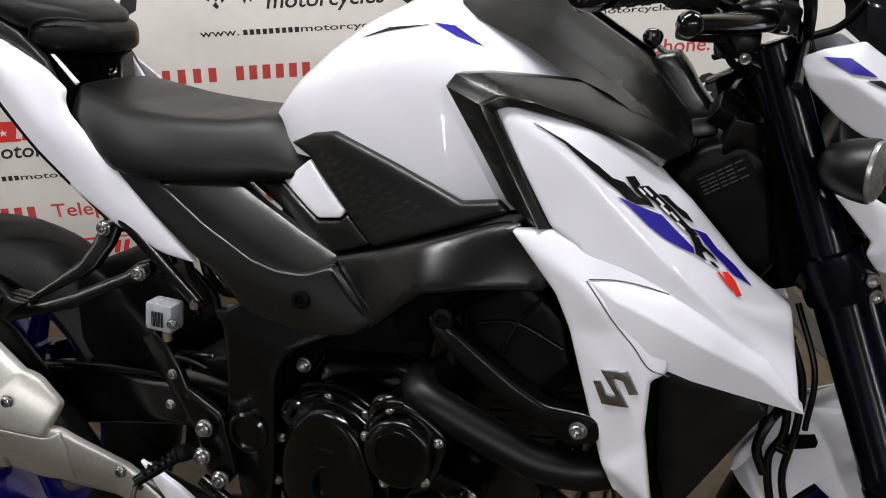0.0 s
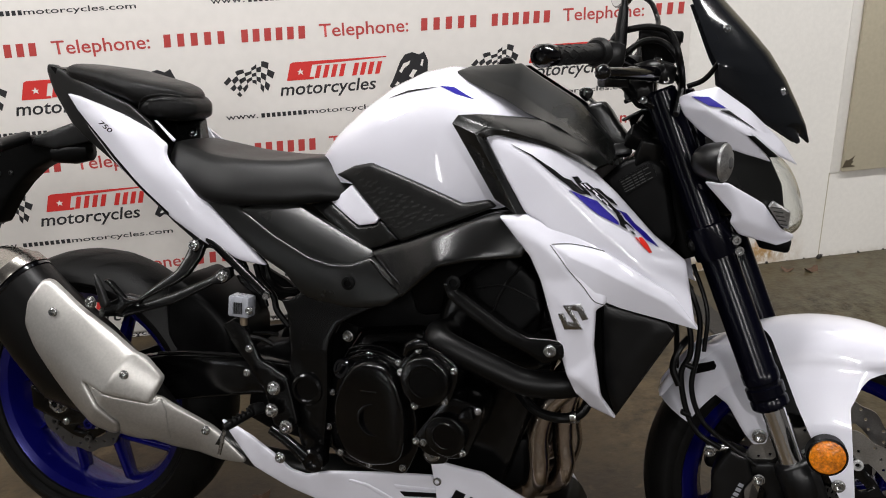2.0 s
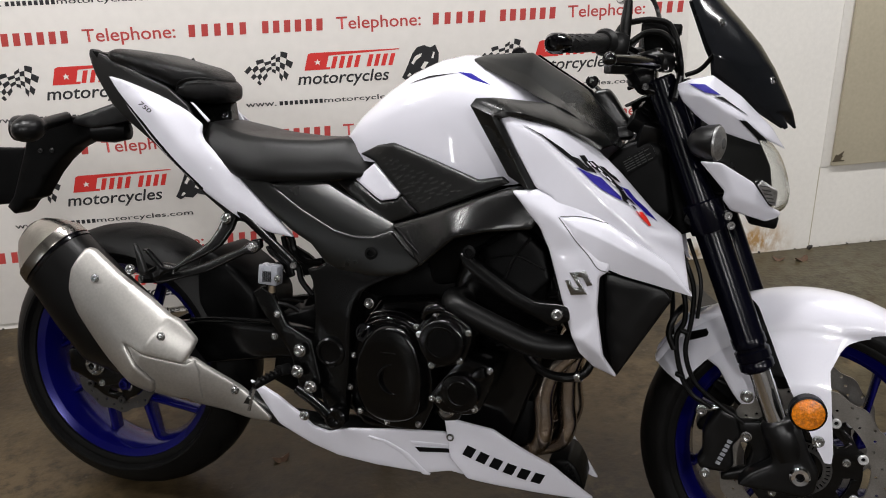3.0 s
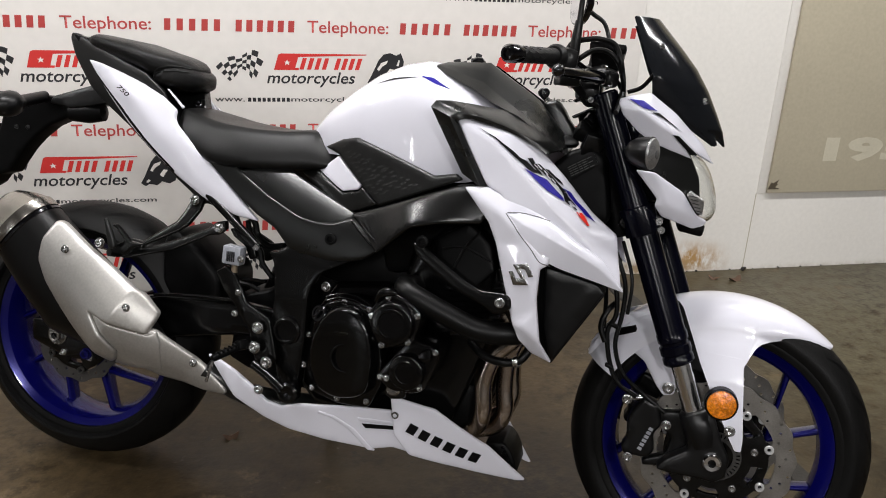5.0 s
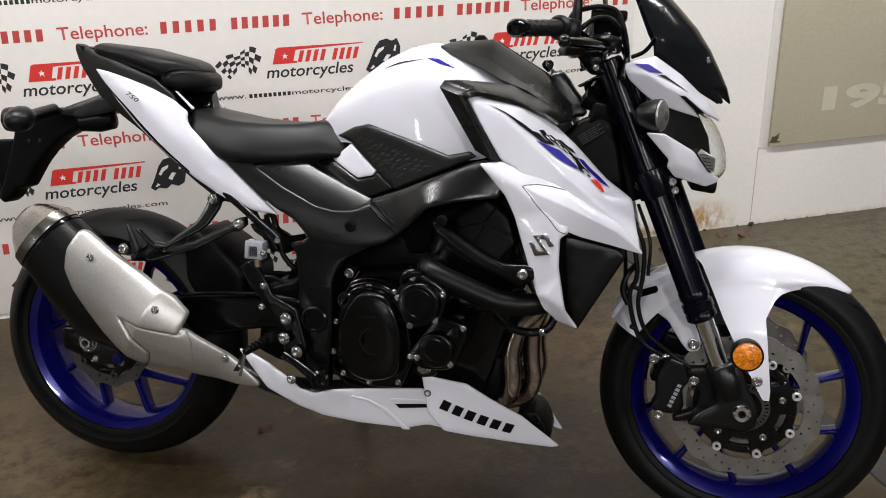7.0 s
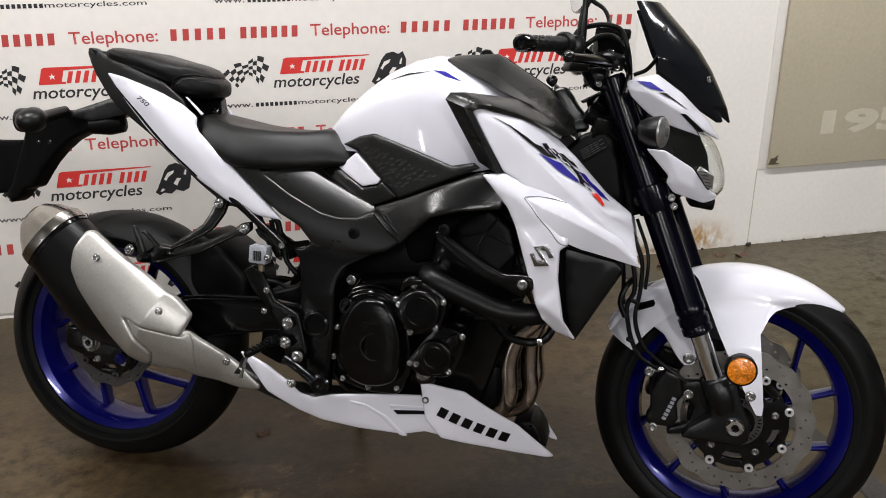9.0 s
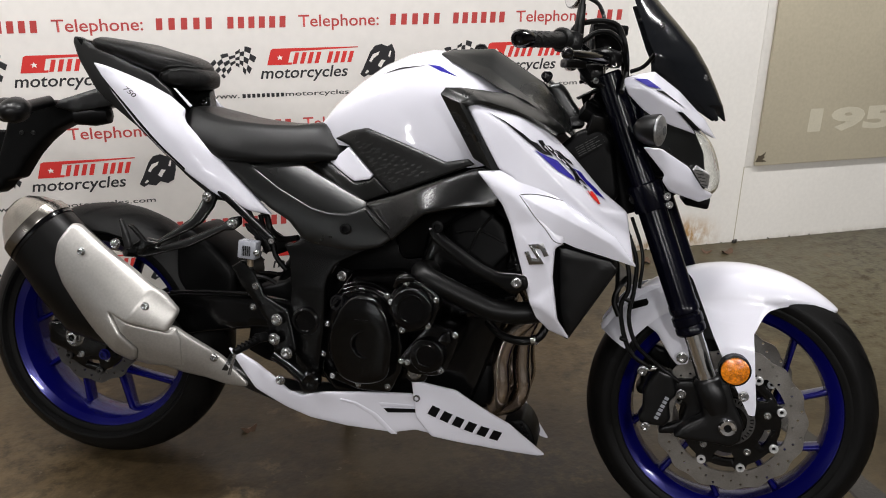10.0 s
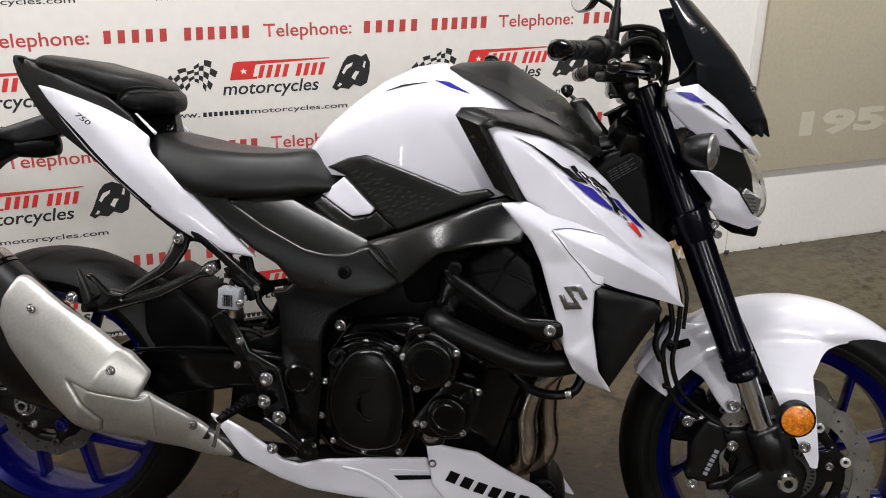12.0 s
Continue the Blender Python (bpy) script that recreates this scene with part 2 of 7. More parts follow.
def curve(pts, n=6):
    """Catmull-Rom through points of any dimension."""
    p = np.array(pts, float)
    q = np.vstack([2 * p[0] - p[1], p, 2 * p[-1] - p[-2]])
    out = []
    for i in range(1, len(q) - 2):
        for k in range(n):
            t = k / n
            a, b, c, d = q[i - 1 : i + 3]
            out.append(0.5 * (2 * b + (c - a) * t + (2 * a - 5 * b + 4 * c - d) * t * t + (3 * b - a - 3 * c + d) * t**3))
    out.append(p[-1])
    return np.array(out)


def rounded(pts, r, k=3):
    """A polygon with its corners rounded."""
    p = np.array(pts, float)
    out = []
    for i in range(len(p)):
        a, b, c = p[i - 1], p[i], p[(i + 1) % len(p)]
        u, w = a - b, c - b
        ru, rw = min(r, np.linalg.norm(u) * 0.45), min(r, np.linalg.norm(w) * 0.45)
        s, e = b + u / np.linalg.norm(u) * ru, b + w / np.linalg.norm(w) * rw
        for j in range(k + 1):
            t = j / k
            out.append((1 - t) ** 2 * s + 2 * t * (1 - t) * b + t * t * e)
    return np.array(out)


def surface(ctrl):
    """y over (x, z): a plane for three points or fewer, else a thin plate through all."""
    c = np.array(ctrl, float)
    if c.ndim == 1:
        return lambda x, z: np.full(np.shape(x), float(c[0]))
    n = len(c)
    if n <= 3:
        sol = np.linalg.lstsq(np.c_[np.ones(n), c[:, 0], c[:, 1]], c[:, 2], rcond=None)[0]
        return lambda x, z: sol[0] + sol[1] * np.asarray(x) + sol[2] * np.asarray(z)

    def kern(d2):
        return np.where(d2 > 1e-12, d2 * np.log(np.maximum(d2, 1e-12)), 0)

    K = kern((c[:, None, 0] - c[None, :, 0]) ** 2 + (c[:, None, 1] - c[None, :, 1]) ** 2) + 1e-5 * np.eye(n)
    Q = np.c_[np.ones(n), c[:, :2]]
    sol = np.linalg.solve(np.block([[K, Q], [Q.T, np.zeros((3, 3))]]), np.r_[c[:, 2], 0, 0, 0])

    def f(x, z):
        x, z = np.asarray(x, float), np.asarray(z, float)
        d2 = (x[..., None] - c[:, 0]) ** 2 + (z[..., None] - c[:, 1]) ** 2
        return kern(d2) @ sol[:n] + sol[n] + sol[n + 1] * x + sol[n + 2] * z

    return f


def dome(ctrl):
    """y over (x, z) as the smooth second-degree sheet nearest to the points."""
    c = np.array(ctrl, float)
    basis = lambda x, z: np.stack([np.ones_like(x), x, z, x * x, x * z, z * z], -1)
    sol = np.linalg.lstsq(basis(c[:, 0] - 1, c[:, 1] - 0.9), c[:, 2], rcond=None)[0]
    return lambda x, z: basis(np.asarray(x, float) - 1, np.asarray(z, float) - 0.9) @ sol


def facets(ctrl, creases=(), soft=0.006):
    """y over (x, z) as flat facets between control points, their edges rounded off over `soft` metres."""
    from mathutils.geometry import delaunay_2d_cdt
    c = np.array(ctrl, float)
    vo, _, fo, ov, *_ = delaunay_2d_cdt([Vector(p[:2]) for p in c], list(creases), [], 0, 1e-6)
    V = np.array([(p.x, p.y) for p in vo])
    Y = np.array([c[o[0], 2] if o else c[np.argmin(((c[:, :2] - V[i]) ** 2).sum(1)), 2] for i, o in enumerate(ov)])
    tri = np.array([tuple(f) for f in fo])
    a, b, d = V[tri[:, 0]], V[tri[:, 1]], V[tri[:, 2]]
    det = (b[:, 1] - d[:, 1]) * (a[:, 0] - d[:, 0]) + (d[:, 0] - b[:, 0]) * (a[:, 1] - d[:, 1])
    ok = np.abs(det) > 2e-6
    tri, a, b, d, det = tri[ok], a[ok], b[ok], d[ok], det[ok]

    def raw(x, z):
        l1 = ((b[:, 1] - d[:, 1]) * (x[:, None] - d[:, 0]) + (d[:, 0] - b[:, 0]) * (z[:, None] - d[:, 1])) / det
        l2 = ((d[:, 1] - a[:, 1]) * (x[:, None] - d[:, 0]) + (a[:, 0] - d[:, 0]) * (z[:, None] - d[:, 1])) / det
        l3 = 1 - l1 - l2
        k = np.minimum(np.minimum(l1, l2), l3).argmax(1)
        r = np.arange(len(x))
        w = np.clip(np.stack([l1[r, k], l2[r, k], l3[r, k]], 1), -0.15, 1.3)
        w /= w.sum(1)[:, None]
        return (w * Y[tri[k]]).sum(1)

    def f(x, z):
        x, z = np.atleast_1d(np.asarray(x, float)), np.atleast_1d(np.asarray(z, float))
        tot = 2 * raw(x, z)
        for i in range(8):
            t = math.pi * i / 4
            tot = tot + raw(x + soft * math.cos(t), z + soft * math.sin(t))
        return tot / 10

    return f


def panel(geo, outline, yf, th=0.006, edge=0.004, h=0.012, corner=0.006, out=-1.0, holes=()):
    """A moulded plate: an outline in (x, z), bent to y = yf(x, z), with rounded rim and a thickness away from side `out`."""
    from mathutils.geometry import delaunay_2d_cdt
    if not callable(yf):
        yf = surface(yf)
    poly = rounded(outline, corner) if corner else np.array(outline, float)
    pts = []
    for i in range(len(poly)):
        a, b = poly[i], poly[(i + 1) % len(poly)]
        n = max(1, int(np.linalg.norm(b - a) / h))
        pts += [a + (b - a) * k / n for k in range(n)]
    pts = np.array(pts)
    loops = [pts] + [np.array(o, float) for o in holes]
    seg = np.vstack([np.c_[l, np.roll(l, -1, 0)] for l in loops])

    def dist(p):
        a, d = seg[:, :2], seg[:, 2:] - seg[:, :2]
        t = np.clip(((p[:, None] - a) * d).sum(-1) / np.maximum((d * d).sum(-1), 1e-12), 0, 1)
        return np.sqrt((((p[:, None] - a) - t[..., None] * d) ** 2).sum(-1)).min(1)

    def inside(p):
        r = np.zeros(len(p), bool)
        x0, z0, x1, z1 = seg.T
        for a, b, c, d in zip(x0, z0, x1, z1):
            if b != d:
                r ^= ((b > p[:, 1]) != (d > p[:, 1])) & (p[:, 0] < (c - a) * (p[:, 1] - b) / (d - b) + a)
        return r

    lo, hi = pts.min(0), pts.max(0)
    gx, gz = np.meshgrid(np.arange(lo[0], hi[0], h), np.arange(lo[1], hi[1], h * 0.87))
    gx = gx + (np.arange(gx.shape[0]) % 2)[:, None] * h * 0.5
    grid = np.c_[gx.ravel(), gz.ravel()]
    grid = grid[inside(grid)]
    if len(grid):
        grid = grid[dist(grid) > max(edge + h * 0.45, h * 0.5)]
    # a second rim line just inside the outline carries the rounding
    rim = []
    if edge:
        for l in loops:
            d = np.roll(l, -1, 0) - np.roll(l, 1, 0)
            nrm = np.c_[d[:, 1], -d[:, 0]] / np.maximum(np.linalg.norm(d, axis=1), 1e-9)[:, None]
            for s in (1, -1):
                for e in (0.30, 1.0):
                    q = l + s * nrm * edge * e
                    q = q[inside(q)]
                    if len(q):
                        rim.append(q[dist(q) > edge * e * 0.85])
    every = np.vstack([*loops, *rim, grid]) if len(grid) or rim else np.vstack(loops)
    edges, k = [], 0
    for l in loops:
        edges += [(k + i, k + (i + 1) % len(l)) for i in range(len(l))]
        k += len(l)
    vo, _, fo, *_ = delaunay_2d_cdt([Vector(p) for p in every], edges, [], 1, 1e-5)
    P = np.array([(p.x, p.y) for p in vo])
    mids = np.array([P[list(f)].mean(0) for f in fo])
    keep = inside(mids)
    fo = [tuple(f) for f, ok in zip(fo, keep) if ok]
    y = yf(P[:, 0], P[:, 1])
    if edge:
        d = np.clip(1 - dist(P) / edge, 0, 1)
        yo = y - out * edge * (1 - np.sqrt(1 - np.minimum(d, 0.98) ** 2))
    else:
        yo = y
    n = len(P)
    front = np.c_[P[:, 0], yo, P[:, 1]]
    back = np.c_[P[:, 0], y - out * max(th, edge), P[:, 1]]
    count = {}
    for f in fo:
        for i in range(3):
            e = (f[i], f[(i + 1) % 3])
            count[tuple(sorted(e))] = None if tuple(sorted(e)) in count else e
    faces = list(fo) + [tuple(n + i for i in f[::-1]) for f in fo]
    faces += [(e[1], e[0], n + e[0], n + e[1]) for e in count.values() if e]
    geo.moulded = True
    geo.add(front, faces)
    geo.add(back, [])
    # faces already index front then back, which were added in that order
    return geo


def plate(outline, yf, th=0.006, edge=0.003, h=0.02, corner=0.005, out=-1.0, holes=()):
    return panel(Geo(), outline, yf, th, edge, h, corner, out, holes)


def tube(geo, pts, r, seg=12, n=6, caps=True, flat=1.0):
    """A round bar through points; r may be a list, one for each point."""
    p = curve(pts, n) if len(pts) > 2 else np.array(pts, float)
    rs = np.interp(np.linspace(0, 1, len(p)), np.linspace(0, 1, len(r)), r) if np.ndim(r) else np.full(len(p), r)
    tan = np.gradient(p, axis=0)
    tan /= np.linalg.norm(tan, axis=1)[:, None]
    ref = np.array([0, 1, 0]) if abs(tan[0][1]) < 0.9 else np.array([1, 0, 0])
    verts, faces = [], []
    u = np.cross(tan[0], ref)
    for i in range(len(p)):
        u = u - tan[i] * (u @ tan[i])
        u /= np.linalg.norm(u)
        w = np.cross(tan[i], u)
        for k in range(seg):
            a = 2 * math.pi * k / seg
            verts.append(p[i] + rs[i] * (math.cos(a) * u + flat * math.sin(a) * w))
    for i in range(len(p) - 1):
        for k in range(seg):
            a, b = i * seg + k, i * seg + (k + 1) % seg
            faces.append((a, b, b + seg, a + seg))
    if caps:
        faces += [tuple(range(seg))[::-1], tuple(range((len(p) - 1) * seg, len(p) * seg))]
    geo.add(verts, faces)
    return geo


def turned(geo, profile, centre, axis="y", seg=32, close=False):
    """A turned body: profile of (radius, height along the axis)."""
    verts, faces = [], []
    q = Vector(axis).to_track_quat("Z", "X") if not isinstance(axis, str) else Vector({"x": (1, 0, 0), "y": (0, 1, 0), "z": (0, 0, 1)}[axis]).to_track_quat("Z", "X")
    m = Matrix.Translation(centre) @ q.to_matrix().to_4x4()
    n = len(profile)
    for k in range(seg):
        a = 2 * math.pi * k / seg
        verts += [(r * math.cos(a), r * math.sin(a), h) for r, h in profile]
    for k in range(seg):
        for i in range(n if close else n - 1):
            a, b = k * n + i, ((k + 1) % seg) * n + i
            c, d = ((k + 1) % seg) * n + (i + 1) % n, k * n + (i + 1) % n
            faces.append((a, b, c, d))
    if not close:
        for i in (0, n - 1):
            if profile[i][0] > 1e-5:
                faces.append(tuple(k * n + i for k in range(seg)))
    geo.add(verts, faces, m)
    return geo


def box(geo, centre, size, rot=(0, 0, 0), bev=0.003):
    """A box with its edges taken off."""
    bm = bmesh.new()
    bmesh.ops.create_cube(bm, size=1)
    bmesh.ops.scale(bm, vec=size, verts=bm.verts)
    if bev:
        bmesh.ops.bevel(bm, geom=bm.edges[:], offset=min(bev, min(size) * 0.45), segments=2, affect="EDGES", profile=0.5)
    m = pose(*centre, *rot)
    bm.verts.index_update()
    geo.add([v.co for v in bm.verts], [[v.index for v in f.verts] for f in bm.faces], m)
    bm.free()
    return geo


def loft(geo, rings, caps=True, closed=True):
    n = len(rings[0])
    verts = [p for r in rings for p in r]
    faces = []
    for i in range(len(rings) - 1):
        for k in range(n if closed else n - 1):
            a, b = i * n + k, i * n + (k + 1) % n
            faces.append((a, b, b + n, a + n))
    if caps:
        faces += [tuple(range(n))[::-1], tuple(range((len(rings) - 1) * n, len(rings) * n))]
    geo.add(verts, faces)
    return geo


def bolt(parent, at, r=0.008, axis=(0, -1, 0), mat=None, name="bolt"):
    """A socket-head bolt with washer and recessed hexagon."""
    g = Geo()
    turned(g, [(r * 1.25, 0), (r * 1.25, r * 0.25), (r, r * 0.3), (r, r * 0.85), (r * 0.85, r), (r * 0.60, r), (r * 0.56, r * 0.12), (0, r * 0.12)], at, axis, 14)
    return part(name, g, mat or ZINC, parent, "bright zinc-plated bolt")


def lettering(name, text, width, height, mat, m, parent=None, label="", shear=0.0, bold=0.0, fit=True):
    """Flat writing in the built-in font, width by height metres, lower left corner at the pose m (x along, y up)."""
    cu = bpy.data.curves.new(name, "FONT")
    cu.body, cu.size, cu.extrude, cu.shear = text, 1.0, 0.0, shear
    cu.resolution_u, cu.offset = 3, bold
    ob = bpy.data.objects.new(name, cu)
    me = bpy.data.meshes.new_from_object(ob)
    bpy.data.objects.remove(ob)
    co = np.array([v.co for v in me.vertices])
    lo, hi = co.min(0), co.max(0)
    if fit:
        s = (width / (hi[0] - lo[0]), height / (hi[1] - lo[1]))
        me.transform(Matrix.Diagonal((s[0], s[1], 1, 1)) @ Matrix.Translation((-lo[0], -lo[1], 0)))
    me.transform(m)
    me.materials.clear()
    me.materials.append(mat)
    o = new(name, me)
    if parent:
        o.parent = parent
    return tagged(o, label)


def flat(geo, poly, m=None):
    geo.add([(x, y, 0) for x, y in poly], [tuple(range(len(poly)))], m)
    return geo


# ---- room ----
WALL_Y = 3.2


def slab(name, centre, size, mat, label, bev=0.0):
    return tagged(part(name, box(Geo(), centre, size, bev=bev), mat), label, name.split("_")[0], kind="structure")


slab("floor", (1.0, -0.4, -0.05), (10.2, 7.6, 0.1), FLOOR, "worn brown stained concrete floor with shade painted in under the motorcycle")
wall = slab("wall_north", (1.0, WALL_Y + 0.1, 1.5), (10.2, 0.2, 3.0), NORTHWALL, "white painted wall with scuffs near the floor")
# south, west and east walls are added out of view to limit bounced light
slab("wall_south", (1.0, -4.1, 1.5), (10.2, 0.2, 3.0), DARKWALL, "unseen wall added to close the room, dark to cut reflections")
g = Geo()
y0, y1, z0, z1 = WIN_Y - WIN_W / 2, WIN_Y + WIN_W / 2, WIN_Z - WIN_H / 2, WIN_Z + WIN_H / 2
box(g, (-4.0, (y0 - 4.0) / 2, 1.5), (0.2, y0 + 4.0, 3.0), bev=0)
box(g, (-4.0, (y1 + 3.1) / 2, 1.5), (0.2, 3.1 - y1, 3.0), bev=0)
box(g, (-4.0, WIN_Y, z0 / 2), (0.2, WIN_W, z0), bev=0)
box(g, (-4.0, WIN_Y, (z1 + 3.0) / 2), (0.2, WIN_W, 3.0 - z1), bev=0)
tagged(part("wall_west", g, DARKWALL), "unseen wall with a window, added dark to cut reflections", "wall", kind="structure")
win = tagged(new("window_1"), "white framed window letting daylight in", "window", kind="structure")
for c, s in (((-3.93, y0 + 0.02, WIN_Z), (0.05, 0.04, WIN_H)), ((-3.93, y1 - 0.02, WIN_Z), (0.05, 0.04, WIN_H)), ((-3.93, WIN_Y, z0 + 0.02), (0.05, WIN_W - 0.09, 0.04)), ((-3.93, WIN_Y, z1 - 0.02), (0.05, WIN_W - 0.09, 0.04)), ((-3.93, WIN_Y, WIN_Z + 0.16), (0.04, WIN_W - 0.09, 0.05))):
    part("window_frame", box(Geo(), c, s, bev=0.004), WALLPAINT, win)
slab("wall_east", (6.0, -0.45, 1.5), (0.2, 7.1, 3.0), DARKWALL, "unseen wall added to close the room, dark to cut reflections")
# added ceiling, out of view, dark to hold down ambient reflection
slab("ceiling", (1.0, -0.45, CEIL + 0.06), (9.8, 7.1, 0.1), CEILPAINT, "unseen ceiling added to close the room, dark to cut reflections")

LIT = bpy.data.materials.new("fluorescent_tube_glow")
LIT.use_nodes = True
LIT.node_tree.nodes["Principled BSDF"].inputs["Emission Color"].default_value = (1, 0.96, 0.92, 1)
LIT.node_tree.nodes["Principled BSDF"].inputs["Emission Strength"].default_value = 6.0
for tx, ty in TUBES:
    lamp = new("ceiling_light")
    lamp.location = (tx, ty, CEIL)
    tagged(lamp, "white twin fluorescent batten on the ceiling", "ceiling light", "ceiling lights")
    part("body", box(Geo(), (0, 0, -0.02), (1.5, 0.14, 0.06), bev=0.006), WALLPAINT, lamp)
    for s in (-0.04, 0.04):
        part("fluorescent_tube", turned(Geo(), [(0.013, -0.72), (0.013, 0.72)], (0, s, -0.075), "x", 12), LIT, lamp, "glowing fluorescent tube")

for tx, ty in PANELS:
    lamp = new("ceiling_panel_light")
    lamp.location = (tx, ty, CEIL)
    lamp.rotation_euler = (0, 0, radians(12))
    tagged(lamp, "long narrow white light panel on the ceiling", "ceiling light", "ceiling light panels")
    part("frame", box(Geo(), (0, 0, -0.006), (0.20, 1.44, 0.024), bev=0.004), WALLPAINT, lamp)
    part("diffuser", box(Geo(), (0, 0, -0.022), (0.16, 1.4, 0.008), bev=0.002), LIT, lamp, "glowing diffuser")

# dark joint strip in the floor, and dirt along the foot of the wall
strip = Geo()
n = 40
ys = np.linspace(0.6, 3.16, n)
rng = random.Random(5)
edge = [(1.842 + rng.uniform(-0.008, 0.008), 1.912 + rng.uniform(-0.008, 0.008)) for _ in ys]
strip.add([(a, y, 0.0) for (a, b), y in zip(edge, ys)] + [(a + 0.004, y, 0.004) for (a, b), y in zip(edge, ys)] + [(b - 0.004, y, 0.004) for (a, b), y in zip(edge, ys)] + [(b, y, 0.0) for (a, b), y in zip(edge, ys)],
          [(k * n + i, k * n + i + 1, (k + 1) * n + i + 1, (k + 1) * n + i) for k in range(3) for i in range(n - 1)])
tagged(part("floor_joint", strip, TAR), "dark worn joint strip in the concrete floor", "floor joint", kind="structure")
dirt = Geo()
rng = random.Random(8)
x = -3.0
while x < 5.8:
    s = rng.uniform(0.002, 0.006) * (3.0 if 2.25 < x < 2.55 and rng.random() < 0.4 else 1.0)
    box(dirt, (x, WALL_Y - 0.4 * s, 0.35 * s), (s * rng.uniform(1, 3), s, s), (rng.uniform(0, 40), rng.uniform(0, 40), rng.uniform(0, 90)), s * 0.2)
    x += rng.uniform(0.01, 0.11)
tagged(part("wall_foot_dirt", dirt, TAR), "crumbs of dark dirt along the foot of the wall", "dirt", kind="stuff")

# beige panel on the right of the joint, with pale numerals and a small winged emblem
bp = tagged(part("wall_panel", box(Geo(), (4.2, WALL_Y - 0.008, 1.36), (3.38, 0.016, 2.07), bev=0.002), BEIGE), "beige painted board fixed to the white wall", "wall panel", kind="structure")
part("panel_trim", box(Geo(), (2.488, WALL_Y - 0.0015, 1.645), (0.036, 0.003, 2.65), bev=0.001), WALLPAINT, bp, "white edge strip")
part("wall_joint", box(Geo(), (2.470, WALL_Y - 0.0005, 0.16), (0.003, 0.001, 0.32), bev=0), BEIGE, wall)
ONWALL = lambda x, z, y=WALL_Y: Matrix.Translation((x, y, z)) @ pose(0, 0, 0, 90, 0, 0)
lettering("numerals", "1958", 0.56, 0.098, PRINTPALE, ONWALL(2.72, 0.448, WALL_Y - 0.0164), bp, "pale painted numerals", 0.0, 0.05)
wing = Geo()
flat(wing, [(0, 0.000), (0.006, 0.004), (0.016, 0.028), (0.024, 0.024), (0.048, 0.040), (0.040, 0.022), (0.046, 0.020), (0.036, 0.008), (0.053, 0.003), (0.053, 0.000)], ONWALL(2.500, 0.341, WALL_Y - 0.0175))
part("wing_emblem", wing, EMBLEM, bp, "small dark winged emblem")

# ---- printed banner on the wall ----
banner = tagged(part("banner", box(Geo(), (-0.6, WALL_Y - 0.0025, 1.06), (5.01, 0.005, 2.08), bev=0.001), BANNER), "white vinyl dealer banner printed with red and black rows", "banner")
BY = WALL_Y - 0.0056
PX, PZ = 0.742, 0.336


def bar_mesh(name, w, h, slant, mat):
    me = bpy.data.meshes.new(name)
    d = h * slant
    me.from_pydata([(0, 0, 0), (w, 0, 0), (w + d, 0, h), (d, 0, h)], [], [(0, 1, 2, 3)])
    me.materials.append(mat)
    return me


BARS = {"number_bar": bar_mesh("number_bar", 0.019, 0.036, 0.06, PRINTRED), "name_bar": bar_mesh("name_bar", 0.0135, 0.037, 0.3, PRINTBRIGHT)}


def bars(name, spans, z0):
    """Plain bars in place of writing that is not to be repeated; each is a piece of its own."""
    for a, b in spans:
        o = new(name, BARS[name])
        o.parent = banner
        o.location = (a, BY, z0)


address = Geo()


def split(a, b, n, gap=0.3, skip=()):
    w = (b - a) / n
    return [(a + i * w + w * gap / 2, a + (i + 1) * w - w * gap / 2) for i in range(n) if i not in skip]


